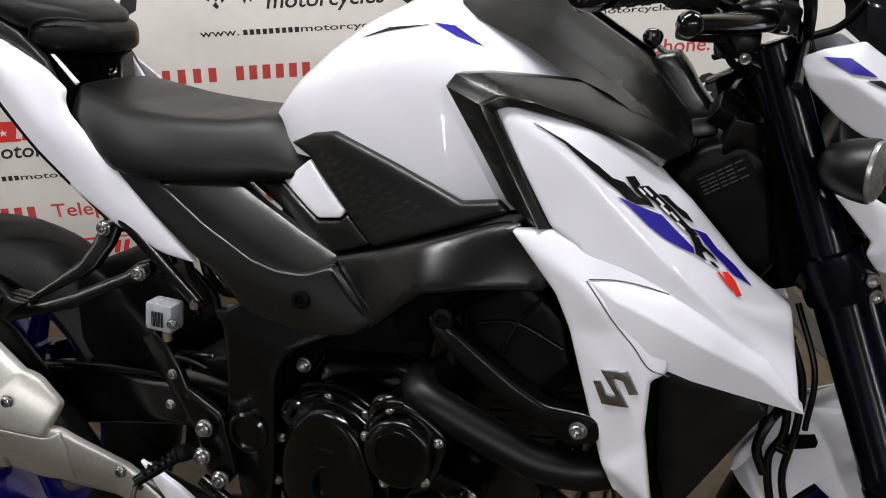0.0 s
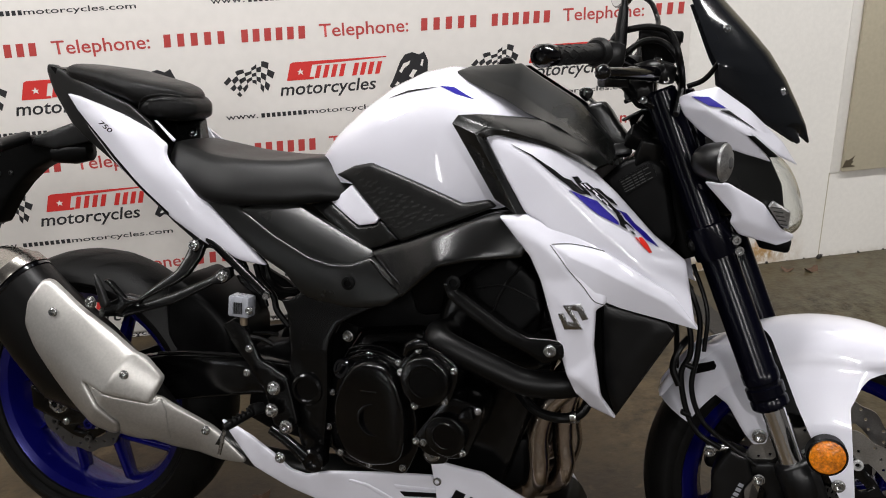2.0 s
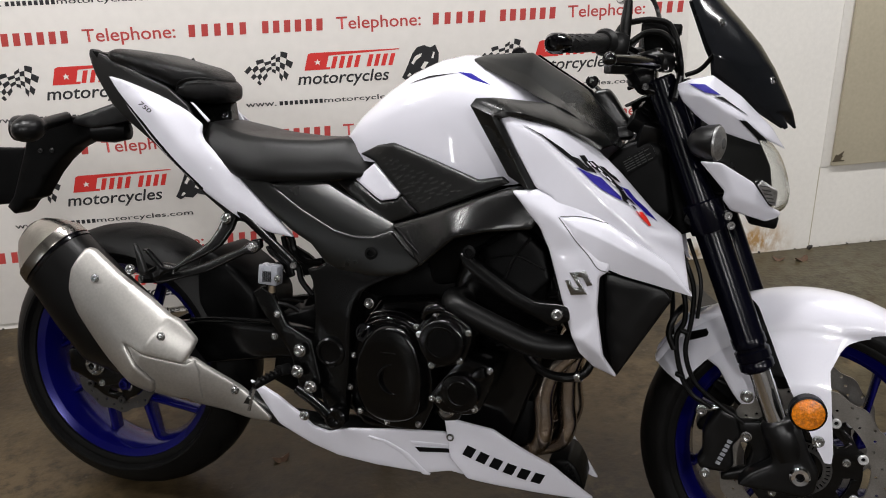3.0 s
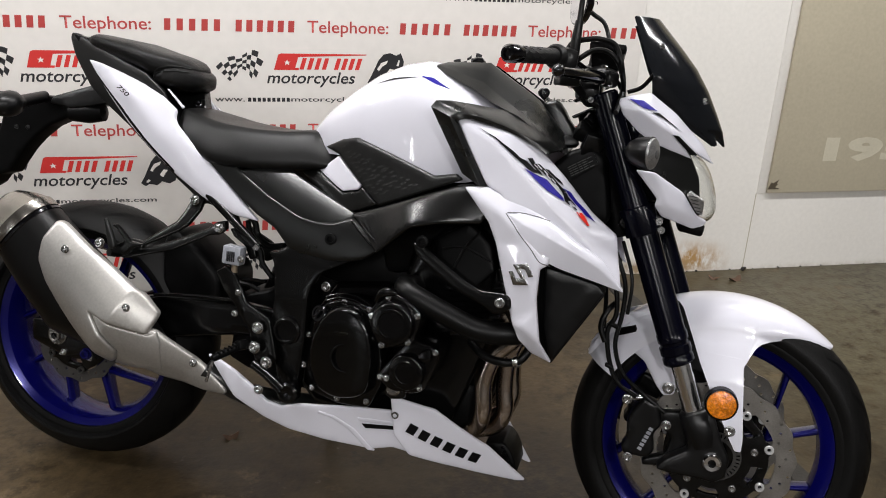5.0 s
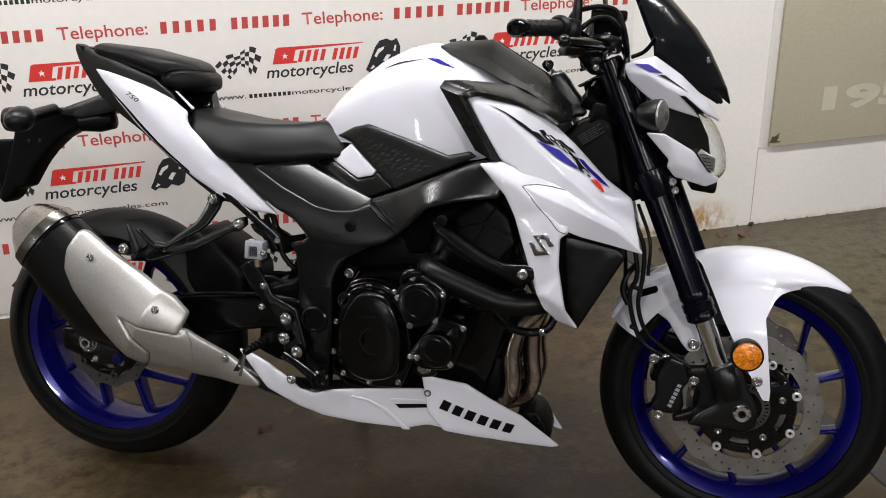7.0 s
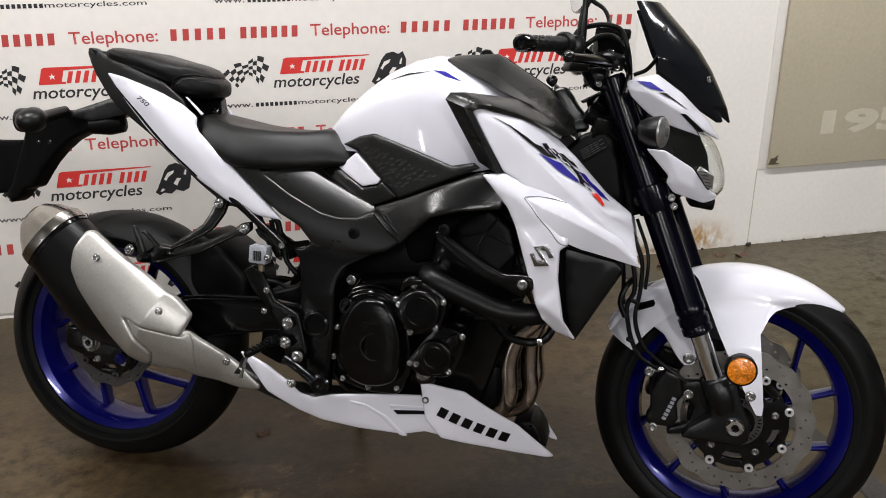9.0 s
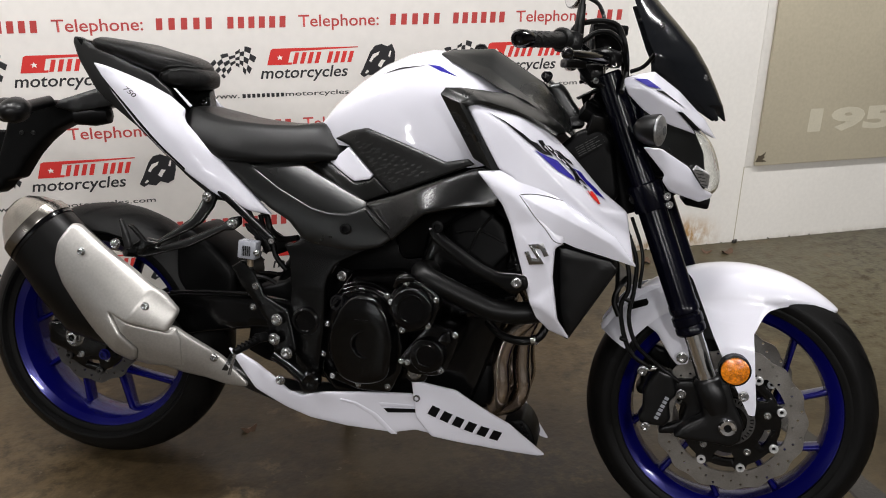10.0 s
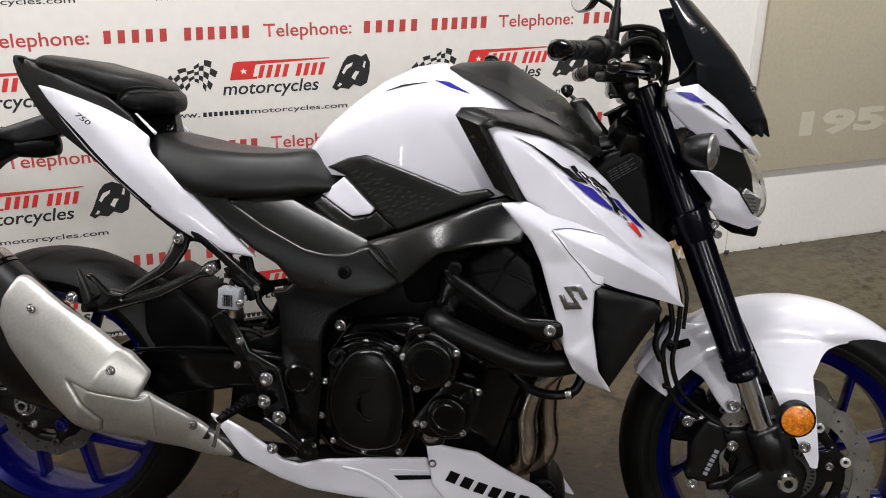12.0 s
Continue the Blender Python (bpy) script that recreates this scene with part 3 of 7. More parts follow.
def banner_cell(x, z):
    """One repeat: telephone line, logo with flag and bike, and address line."""
    if x + 0.75 > 1.9:
        right = 1.9 - x
    else:
        right = 9.0
    if right > 0.27:
        lettering("telephone_line", "Telephone:", 0.263, 0.050, PRINTRED, ONWALL(x, z + 0.890, BY), banner, "red printed lettering", 0.0, 0.008)
    sp = [s for s in split(0.295, 0.482, 5, 0.30) + split(0.512, 0.708, 6, 0.30) if s[1] < right]
    if sp:
        bars("number_bar", [(x + a, x + b) for a, b in sp], z + 0.902)
    if right > 0.0:
        g = Geo()
        flat(g, [(-0.108, 0.782), (-0.029, 0.782), (-0.027, 0.789), (-0.040, 0.789), (-0.030, 0.824), (-0.012, 0.825), (0.192, 0.832), (0.192, 0.835), (-0.085, 0.835), (-0.094, 0.831)])
        g.v = [(x + a, BY, z + b) for a, b, _ in g.v]
        part("logo_block", g, PRINTBRIGHT, banner, "bright red logo shape")
        g = Geo()
        flat(g, [(0, 0.010), (0.003, 0.003), (0.010, 0.003), (0.005, -0.001), (0.007, -0.009), (0, -0.004), (-0.007, -0.009), (-0.005, -0.001), (-0.010, 0.003), (-0.003, 0.003)])
        g.v = [(x - 0.066 + a, BY - 0.0006, z + 0.806 + b) for a, b, _ in g.v]
        part("logo_star", g, BANNER, banner)
        bars("name_bar", [(x + a, x + b) for a, b in split(-0.030, 0.066, 4, 0.3) + split(0.082, 0.174, 4, 0.3)], z + 0.784)
        lettering("motorcycles_line", "motorcycles", 0.287, 0.050, PRINTBLACK, ONWALL(x - 0.131, z + 0.726, BY), banner, "black slanted lettering", 0.2, 0.012)
        checkered_flag(x - 0.314, z + 0.743)
        lettering("address_start", "www.", 0.094, 0.012, PRINTBLACK, ONWALL(x - 0.297, z + 0.678, BY), banner, "small black printed lettering", 0.0, 0.006)
        for a, b in split(-0.196, -0.056, 9, 0.34):
            address.add([(x + a, BY, z + 0.678), (x + b, BY, z + 0.678), (x + b, BY, z + 0.691), (x + a, BY, z + 0.691)], [(0, 1, 2, 3)])
        lettering("address_end", "motorcycles.com", 0.296, 0.0205, PRINTBLACK, ONWALL(x - 0.054, z + 0.6735, BY), banner, "small black printed lettering", 0.0, 0.006)
    if right > 0.4:
        bike_print(x + 0.197, z + 0.732)


def checkered_flag(x, z):
    """A waving flag of dark squares between its upper and lower edge."""
    up = curve([(0.023, 0.047), (0.060, 0.077), (0.107, 0.085), (0.138, 0.102), (0.182, 0.085)], 6)
    low = curve([(0.066, 0.001), (0.080, 0.014), (0.106, 0.040), (0.127, 0.022), (0.140, -0.005)], 6)
    nx, nz, sub = 8, 5, 3
    g = Geo()

    def at(u, w):
        k = u * (len(up) - 1)
        q = [np.array([np.interp(k, range(len(e)), e[:, c]) for c in (0, 1)]) for e in (up, low)]
        p = q[1] + (q[0] - q[1]) * w
        return (x + p[0], BY, z + p[1])

    m = nx * sub + 1
    g.v = [at(i / (m - 1), j / nz) for j in range(nz + 1) for i in range(m)]
    for i in range(nx):
        for j in range(nz):
            if (i + j) % 2 == 0:
                a = [j * m + i * sub + s for s in range(sub + 1)]
                g.f.append(tuple(a + [k + m for k in a[::-1]]))
    part("checkered_flag", g, PRINTBLACK, banner, "black and white chequered flag print")


def bike_print(x, z):
    """A plain dark motorcycle outline, with nobody on it."""
    g = Geo()
    flat(g, [(0.000, 0.008), (0.010, 0.022), (0.020, 0.040), (0.032, 0.062), (0.046, 0.076), (0.066, 0.080), (0.084, 0.074), (0.098, 0.080), (0.108, 0.060), (0.106, 0.038), (0.098, 0.014), (0.080, 0.006), (0.060, 0.012), (0.046, 0.002), (0.024, 0.006), (0.012, 0.000)])
    g.v = [(x + 1.12 * a, BY, z + 1.36 * b) for a, b, _ in g.v]
    mark = part("motorcycle_print", g, PRINTBLACK, banner, "dark motorcycle silhouette print")
    for poly in ([(0.028, 0.040), (0.040, 0.056), (0.060, 0.062), (0.056, 0.054), (0.042, 0.046), (0.034, 0.036)], [(0.054, 0.028), (0.066, 0.042), (0.078, 0.040), (0.070, 0.032), (0.064, 0.022)], [(0.086, 0.050), (0.092, 0.064), (0.096, 0.062), (0.092, 0.048)], [(0.014, 0.010), (0.022, 0.018), (0.028, 0.014), (0.020, 0.009)]):
        g = Geo()
        flat(g, poly)
        g.v = [(x + 1.12 * a, BY - 0.0006, z + 1.36 * b) for a, b, _ in g.v]
        part("print_highlight", g, BANNER, mark)


for row in range(-2, 2):
    for col in range(-2, 3):
        banner_cell(col * PX, row * PZ)
tagged(part("address_line", address, PRINTBLACK, banner), "rows of small black printed bars", kind="stuff")

# rust and leaf


def dry_leaf(x, y, s, a):
    gg = Geo()
    n = 12
    ring = [(s * math.cos(t), 0.55 * s * math.sin(t) * (1 + 0.25 * math.sin(5 * t)), 0.006 + 0.008 * math.cos(2 * t)) for t in np.linspace(0, 2 * math.pi, n + 1)[:-1]]
    verts = ring + [(p[0], p[1], p[2] - 0.0012) for p in ring] + [(0, 0, 0.004), (0, 0, 0.0028)]
    faces = [(k, (k + 1) % n, 2 * n) for k in range(n)] + [((k + 1) % n + n, k + n, 2 * n + 1) for k in range(n)] + [(k, k + n, (k + 1) % n + n, (k + 1) % n) for k in range(n)]
    gg.add(verts, faces, pose(x, y, 0.001, 0, 0, a))
    return tagged(part("dry_leaf", gg, LEAF), "small curled brown dry leaf on the concrete floor", "leaf")


dry_leaf(0.471, 2.283, 0.022, 15)
dry_leaf(2.02, 3.08, 0.024, 60)
dry_leaf(2.38, 3.10, 0.03, 20)
dry_leaf(2.30, 3.12, 0.022, 140)

# ---- motorcycle ----
bike = new("motorcycle")
bike.matrix_world = pose(0.1207, 2.2856, 0.0, -13.0, 0, -26.316)
tagged(bike, "white and black naked motorcycle with blue wheels on its stand", "motorcycle")
RAX, FAX = (0.021, 0.0, 0.317), (1.466, 0.0, 0.298)


def ring(c, r, n, a0=0.0, wave=0.0, k=0):
    return [(c[0] + (r + wave * math.sin(k * t)) * math.cos(t), c[2] + (r + wave * math.sin(k * t)) * math.sin(t)) for t in [a0 + 2 * math.pi * i / n for i in range(n)]]


SPOKE = [(math.copysign(abs(math.cos(a)) ** 0.8, math.cos(a)), math.copysign(abs(math.sin(a)) ** 0.8, math.sin(a))) for a in np.arange(16) * math.pi / 8]


def wheel(name, c, tw, ro, rimw, discs, label, turn, sweep, buttons, b0, k):
    """Cast wheel with five branching spokes, tyre and drilled wavy discs."""
    rim = Geo()
    prof = [(0.228, -rimw), (0.222, -rimw + 0.004), (0.206, -rimw + 0.012), (0.196, -rimw * 0.55), (0.192, 0), (0.196, rimw * 0.55), (0.206, rimw - 0.012), (0.222, rimw - 0.004), (0.228, rimw),
            (0.229, rimw - 0.006), (0.214, rimw - 0.014), (0.205, 0), (0.214, -rimw + 0.014), (0.229, -rimw + 0.006)]
    turned(rim, [(r * k, y) for r, y in prof], c, "y", 72, True)
    turned(rim, [(0.022, -0.06), (0.040, -0.06), (0.046, -0.045), (0.046, 0.045), (0.040, 0.06), (0.022, 0.06)], c, "y", 32, True)
    w = part(name, rim, BLUE, bike, label)
    for i in range(5):
        T = 1.2566 * i + turn
        polar = lambda r, a: np.array([c[0] + r * math.cos(a), c[2] + r * math.sin(a)])
        for p, q, w0, w1 in ((polar(0.036, T - 0.05), polar(0.204 * k, T + 0.16), 0.0125, 0.0085), (polar(0.096, T - 0.01), polar(0.204 * k, T + sweep), 0.0075, 0.0085)):
            e = np.array([-(q - p)[1], (q - p)[0]]) / np.linalg.norm(q - p)
            rings = []
            for t in np.linspace(0, 1, 6):
                o = p + (q - p) * t
                r = math.hypot(o[0] - c[0], o[1] - c[2])
                hw, hy = w0 + (w1 - w0) * t - 0.0025 * math.sin(math.pi * t), 0.030 - 0.070 * max(0.0, r - 0.04)
                rings.append([(o[0] + u * hw * e[0], y * hy, o[1] + u * hw * e[1]) for u, y in SPOKE])
            part("spoke", loft(Geo(), rings), BLUE, w, angle=70)
    tyre = Geo()
    # sidewall, then a crown of one even radius
    crown = lambda y: ro - (1.1 * tw - math.sqrt((1.1 * tw) ** 2 - y * y))
    half = [(0.222 * k, -rimw - 0.001), (0.230 * k, -rimw - 0.004), (0.233 * k, -rimw - 0.0045), (0.236 * k, -rimw - 0.004), (crown(tw) * 0.5 + 0.118 * k, -tw * 0.985)]
    half += [(crown(y), -y) for y in tw * np.array([1.0, 0.96, 0.90, 0.80, 0.68, 0.52, 0.36, 0.18, 0.0])]
    prof = half + [(r, -y) for r, y in half[::-1][1:]]
    turned(tyre, prof + [(0.210 * k, 0)], c, "y", 96, True)
    part("tyre", tyre, RUBBER, w, "black sport tyre with cut tread")
    groove = Geo()
    for i in range(22):
        for s in (-1, 1):
            a0 = 2 * math.pi * (i + (0.5 if s > 0 else 0)) / 22
            q = []
            for t in np.linspace(0, 1, 6):
                a = a0 + 0.30 * t
                lat = s * tw * (0.12 + 0.60 * t)
                rr = crown(lat) + 0.0006
                q.append((rr, a, lat))
            for k in range(5):
                wd = 0.010 / ro
                quad = []
                for (rr, a, lat), e in ((q[k], -1), (q[k + 1], -1), (q[k + 1], 1), (q[k], 1)):
                    aa = a + e * wd * (0.25 + 0.75 * math.sin(math.pi * (k + 0.5) / 5))
                    quad.append((c[0] + rr * math.cos(aa), lat, c[2] + rr * math.sin(aa)))
                groove.add(quad, [(0, 1, 2, 3)])
    tagged(part("tread_groove", groove, DEEP, w), "dark cut tread grooves", kind="stuff")
    for y, r_out, r_in in discs:
        big, step = r_out > 0.13, 2 * math.pi / buttons
        inner = r_in + 0.010 if big else r_in
        lobed = []
        for k in range(160):
            a = 2 * math.pi * k / 160
            near = abs((a - b0 + step / 2) % step - step / 2) / (step / 2)
            q = r_in + (inner - r_in) * min(1.0, max(0.0, (near - 0.12) / 0.14))
            lobed.append((c[0] + q * math.cos(a), c[2] + q * math.sin(a)))
        holes = [lobed[::-1]]
        for i in range(48 if big else 30):
            rr = inner + (r_out - inner) * (0.24 + 0.26 * (i % 3))
            a = 2 * math.pi * i / (48 if big else 30)
            holes.append(ring((c[0] + rr * math.cos(a), 0, c[2] + rr * math.sin(a)), 0.0030 if big else 0.0034, 7)[::-1])
        d = part("brake_disc", plate(ring(c, r_out, 160, 0, 0.0030, 16 if big else 12), [y], 0.005, 0.0, 0.03, 0, -1.0, holes), DISC if r_out > 0.13 else DARKDISC, w, "drilled wavy steel brake disc")
        # carrier: a ring with an arm to each floating button
        n = 120
        out = []
        for k in range(n):
            a = 2 * math.pi * k / n
            near = abs((a - b0 + step / 2) % step - step / 2) / (step / 2)
            r = r_in * (0.97 + 0.07 * (1 - min(1.0, max(0.0, (near - 0.20) / 0.18))))
            out.append((c[0] + r * math.cos(a), c[2] + r * math.sin(a)))
        hs = []
        for k in range(5):
            a = 1.2566 * k + 0.9
            hs.append([(c[0] + q * math.cos(a + t), c[2] + q * math.sin(a + t)) for q, ts in ((r_in * 0.80, np.linspace(0.26, -0.26, 8)), (r_in * 0.68, np.linspace(-0.20, 0.20, 6))) for t in ts])
        car = part("disc_carrier", panel(Geo(), out, [y - 0.003], 0.008, 0.0015, 0.03, 0, -1.0, hs), CAST, w)
        for k in range(5):
            a = 1.2566 * k + 0.27
            bolt(car, (c[0] + r_in * 0.72 * math.cos(a), y - 0.003, c[2] + r_in * 0.72 * math.sin(a)), 0.0058)
        for k in range(buttons):
            a = b0 + step * k
            g = Geo()
            turned(g, [(0.0036, -0.002), (0.0090, 0), (0.0090, 0.0045), (0.0078, 0.0060), (0.0050, 0.0060), (0.0036, 0.003)], (c[0] + (r_in - 0.001) * math.cos(a), y - 0.003, c[2] + (r_in - 0.001) * math.sin(a)), (0, -1, 0), 16, True)
            part("disc_button", g, BUTTON if big else DARKDISC, w, "bright floating button")
    return w


rear = wheel("rear_wheel", RAX, 0.087, 0.309, 0.070, [(-0.085, 0.112, 0.086)], "metallic blue cast rear wheel", -1.466, 0.86, 6, -0.36, 1.03)
front = wheel("front_wheel", FAX, 0.060, 0.301, 0.050, [(-0.097, 0.150, 0.104), (0.097, 0.150, 0.104)], "metallic blue cast front wheel", 0.14, 0.82, 8, 0.31, 1.035)
# the steering is turned a little
front.matrix_local = Matrix.Translation((FAX[0] + 0.009, FAX[1], FAX[2])) @ Matrix.Rotation(radians(-3.5), 4, "Z") @ Matrix.Translation((-FAX[0], -FAX[1], -FAX[2]))


def both(name, geo, mat, parent=bike, label="", angle=0.0):
    o = part(name, geo, mat, parent, label, angle)
    mirrored(o)
    return o


# tank
TOP = [(0.545, 0.846), (0.563, 0.873), (0.593, 0.907), (0.644, 0.950), (0.695, 0.986), (0.751, 1.012), (0.802, 1.022), (0.850, 1.012), (0.910, 0.985), (0.975, 0.945)]
WID = [(0.545, 0.045), (0.563, 0.062), (0.593, 0.090), (0.644, 0.118), (0.695, 0.136), (0.751, 0.150), (0.802, 0.160), (0.850, 0.168), (0.910, 0.166), (0.975, 0.140)]
LOW = [(0.545, 0.828), (0.563, 0.815), (0.593, 0.806), (0.644, 0.806), (0.695, 0.806), (0.751, 0.800), (0.802, 0.790), (0.850, 0.780), (0.910, 0.782), (0.975, 0.800)]
rings = []
for x in np.linspace(0.545, 0.975, 30):
    zt, wd, zl = (np.interp(x, *zip(*q)) for q in (TOP, WID, LOW))
    zs = zl + (zt - zl) * 0.42
    half = []
    for t in np.linspace(0, 1, 14):
        a = t * math.pi / 2
        half.append((wd * math.sin(a) ** 0.80, zs + (zt - zs) * math.cos(a) ** 0.72))
    half += [(wd * (1 - 0.05 * t * t), zs + (zl - zs) * t) for t in (0.25, 0.5, 0.75, 1.0)]
    rings.append([(x, -y, z) for y, z in half[::-1]] + [(x, y, z) for y, z in half[1:]])
tank = part("fuel_tank", loft(Geo(), rings), WHITE, bike, "pearl white fuel tank", 50)


def tank_y(x, z):
    """Half width of the tank's side at a height."""
    zt, wd, zl = (np.interp(x, *zip(*q)) for q in (TOP, WID, LOW))
    zs = zl + (zt - zl) * 0.42
    c = np.clip((z - zs) / (zt - zs), 0, 1) ** (1 / 0.72)
    return np.where(z > zs, wd * np.maximum(1 - c**2, 0.0) ** 0.40, wd * (1 - 0.05 * ((zs - z) / (zs - zl)) ** 2))


def on(ob_y, lift):
    return lambda x, z: -(ob_y(x, z) + lift)


both("tank_decal", panel(Geo(), [(0.799, 0.984), (0.825, 0.982), (0.865, 0.962), (0.830, 0.971)], on(tank_y, 0.0012), 0.0006, 0, 0.008, 0), INDIGO, tank, "indigo printed stripe")
both("tank_decal", panel(Geo(), [(0.700, 0.960), (0.740, 0.975), (0.797, 0.982), (0.740, 0.971)], on(tank_y, 0.0012), 0.0006, 0, 0.008, 0), BLACKDECAL, tank, "dark printed stripe")

# centre cover on the tank's nose: two flanks and a dished top
def ribbon(outer, mid, inner, deep=0.016, n=3):
    """Folded strip: an outer and an inner face that meet in one rounded crease, with returns behind both edges."""
    rings = []
    for k in range(len(outer) - 1):
        for t in np.arange(n) / n if k < len(outer) - 2 else np.arange(n + 1) / n:
            o, m, i = (np.array(q[k]) * (1 - t) + np.array(q[k + 1]) * t for q in (outer, mid, inner))
            back = np.array([0, deep, 0])
            a, b = m + (o - m) * min(0.4, 0.003 / max(1e-4, np.linalg.norm(o - m))), m + (i - m) * min(0.4, 0.003 / max(1e-4, np.linalg.norm(i - m)))
            c = o + (m - o) * min(0.3, 0.0014 / max(1e-4, np.linalg.norm(o - m)))
            rings.append([tuple(p) for p in (o + back, o + back * 0.12, c, o * 0.5 + m * 0.5, a, (a + b) * 0.25 + m * 0.5, b, i, i + back)])
    return loft(Geo(), rings)


both("tank_cover", ribbon([(0.819, -0.091, 1.010), (0.838, -0.070, 1.019), (0.923, -0.055, 1.026), (0.957, -0.055, 1.005), (1.029, -0.055, 0.962), (1.084, -0.052, 0.903), (1.102, -0.062, 0.878)],
                          [(0.821, -0.093, 1.008), (0.850, -0.098, 1.004), (0.924, -0.105, 0.983), (0.949, -0.113, 0.966), (1.016, -0.117, 0.925), (1.060, -0.118, 0.897), (1.096, -0.117, 0.870)],
                          [(0.821, -0.094, 1.006), (0.847, -0.118, 0.991), (0.911, -0.140, 0.966), (0.949, -0.150, 0.945), (1.008, -0.152, 0.922), (1.060, -0.150, 0.889), (1.096, -0.140, 0.862)]), SATIN, bike, "satin black faceted tank nose cover", 26)
rings = []
for x, w, z in ((0.840, 0.068, 1.019), (0.880, 0.060, 1.022), (0.923, 0.054, 1.025), (0.955, 0.054, 1.004), (1.000, 0.054, 0.978), (1.029, 0.054, 0.961), (1.084, 0.051, 0.902), (1.100, 0.050, 0.880)):
    rings.append([(x, u * w, z - 0.001 - 0.012 * (1 - u * u)) for u in np.linspace(-1, 1, 9)] + [(x, u * w, z - 0.030) for u in np.linspace(1, -1, 9)])
part("tank_cover_top", loft(Geo(), rings), SATIN, bike, "satin black tank nose cover", 40)
cap = Geo()
turned(cap, [(0.046, 0), (0.046, 0.006), (0.040, 0.009), (0.016, 0.009), (0.014, 0.010), (0, 0.010)], (0.888, 0.0, 1.012), (0.05, 0, 1), 28)
cap = part("filler_cap", cap, GLOSSBLK, bike, "black fuel filler cap with a lock flap")
part("lock_flap", loft(Geo(), [[(x, y, 1.018 + h * (1 - 0.35 * (y / 0.010) ** 2)) for y in np.linspace(-0.010, 0.010, 7)] + [(x, y, 1.014) for y in np.linspace(0.010, -0.010, 7)] for x, h in ((0.872, 0.006), (0.876, 0.017), (0.884, 0.021), (0.895, 0.020), (0.902, 0.013), (0.905, 0.006))]), GLOSSBLK, cap)
# band of satin plastic over the shroud
both("shroud_band", ribbon([(0.917, -0.208, 0.805), (0.882, -0.214, 0.864), (0.848, -0.230, 0.925), (0.857, -0.228, 0.938), (0.884, -0.212, 0.940), (0.914, -0.191, 0.938), (0.954, -0.166, 0.935), (0.981, -0.152, 0.932), (1.021, -0.150, 0.913), (1.063, -0.145, 0.891), (1.098, -0.140, 0.868)],
                           [(0.960, -0.242, 0.787), (0.925, -0.244, 0.849), (0.890, -0.243, 0.910), (0.906, -0.232, 0.919), (0.927, -0.231, 0.917), (0.945, -0.230, 0.915), (0.974, -0.226, 0.907), (0.990, -0.224, 0.903), (1.020, -0.217, 0.893), (1.050, -0.208, 0.880), (1.078, -0.195, 0.864)],
                           [(0.974, -0.228, 0.786), (0.939, -0.231, 0.843), (0.903, -0.232, 0.904), (0.916, -0.230, 0.909), (0.930, -0.228, 0.909), (0.945, -0.226, 0.906), (0.974, -0.222, 0.901), (0.990, -0.220, 0.896), (1.020, -0.215, 0.886), (1.050, -0.208, 0.872), (1.075, -0.198, 0.858)], 0.030), SATIN, bike, "satin black plastic band", 25)
# side shrouds
UPS = facets([(0.900, 0.910, -0.226), (0.971, 0.877, -0.236), (1.013, 0.846, -0.241), (1.103, 0.765, -0.238), (1.169, 0.707, -0.224), (1.243, 0.622, -0.203),
              (1.003, 0.893, -0.216), (1.058, 0.869, -0.194), (1.110, 0.822, -0.180), (1.172, 0.756, -0.170), (1.224, 0.718, -0.168),
              (0.934, 0.848, -0.233), (0.970, 0.788, -0.236), (1.022, 0.743, -0.244), (1.097, 0.736, -0.238), (1.150, 0.700, -0.226), (1.110, 0.658, -0.238), (1.180, 0.638, -0.224)],
             [(0, 1), (1, 2), (2, 3), (3, 4), (4, 5), (13, 14), (14, 15), (15, 5)], 0.007)
UP = [(0.902, 0.905), (0.919, 0.909), (1.003, 0.892), (1.058, 0.868), (1.108, 0.822), (1.171, 0.756), (1.222, 0.718), (1.243, 0.621), (1.179, 0.641), (1.110, 0.660), (1.060, 0.690), (1.018, 0.742), (1.002, 0.775), (0.972, 0.790), (0.936, 0.848)]
shroud = both("side_shroud", plate(UP, UPS, 0.012, 0.004, 0.0045), WHITE, bike, "pearl white radiator shroud with printed graphic", 60)
LOS = facets([(0.930, 0.782, -0.240), (0.976, 0.788, -0.234), (1.035, 0.771, -0.238), (1.100, 0.740, -0.242), (1.011, 0.742, -0.259), (1.030, 0.725, -0.262), (1.060, 0.695, -0.263), (1.112, 0.655, -0.258),
              (1.003, 0.685, -0.246), (1.050, 0.534, -0.243), (1.091, 0.650, -0.262), (1.068, 0.533, -0.254), (1.110, 0.507, -0.259), (1.089, 0.478, -0.226), (1.134, 0.470, -0.244), (1.098, 0.580, -0.262), (1.057, 0.636, -0.260)], [(0, 4), (4, 5), (5, 6), (6, 10), (9, 11), (11, 14)], 0.005)
low_shroud = both("lower_shroud", plate([(0.931, 0.782), (0.976, 0.787), (1.035, 0.770), (1.097, 0.739), (1.112, 0.690), (1.108, 0.658), (1.093, 0.648), (1.093, 0.590), (1.108, 0.508), (1.133, 0.470), (1.090, 0.480), (1.066, 0.505), (1.051, 0.534), (1.003, 0.685), (0.985, 0.722)], LOS, 0.012, 0.004, 0.007), WHITE, bike, "pearl white lower shroud blade", 60)
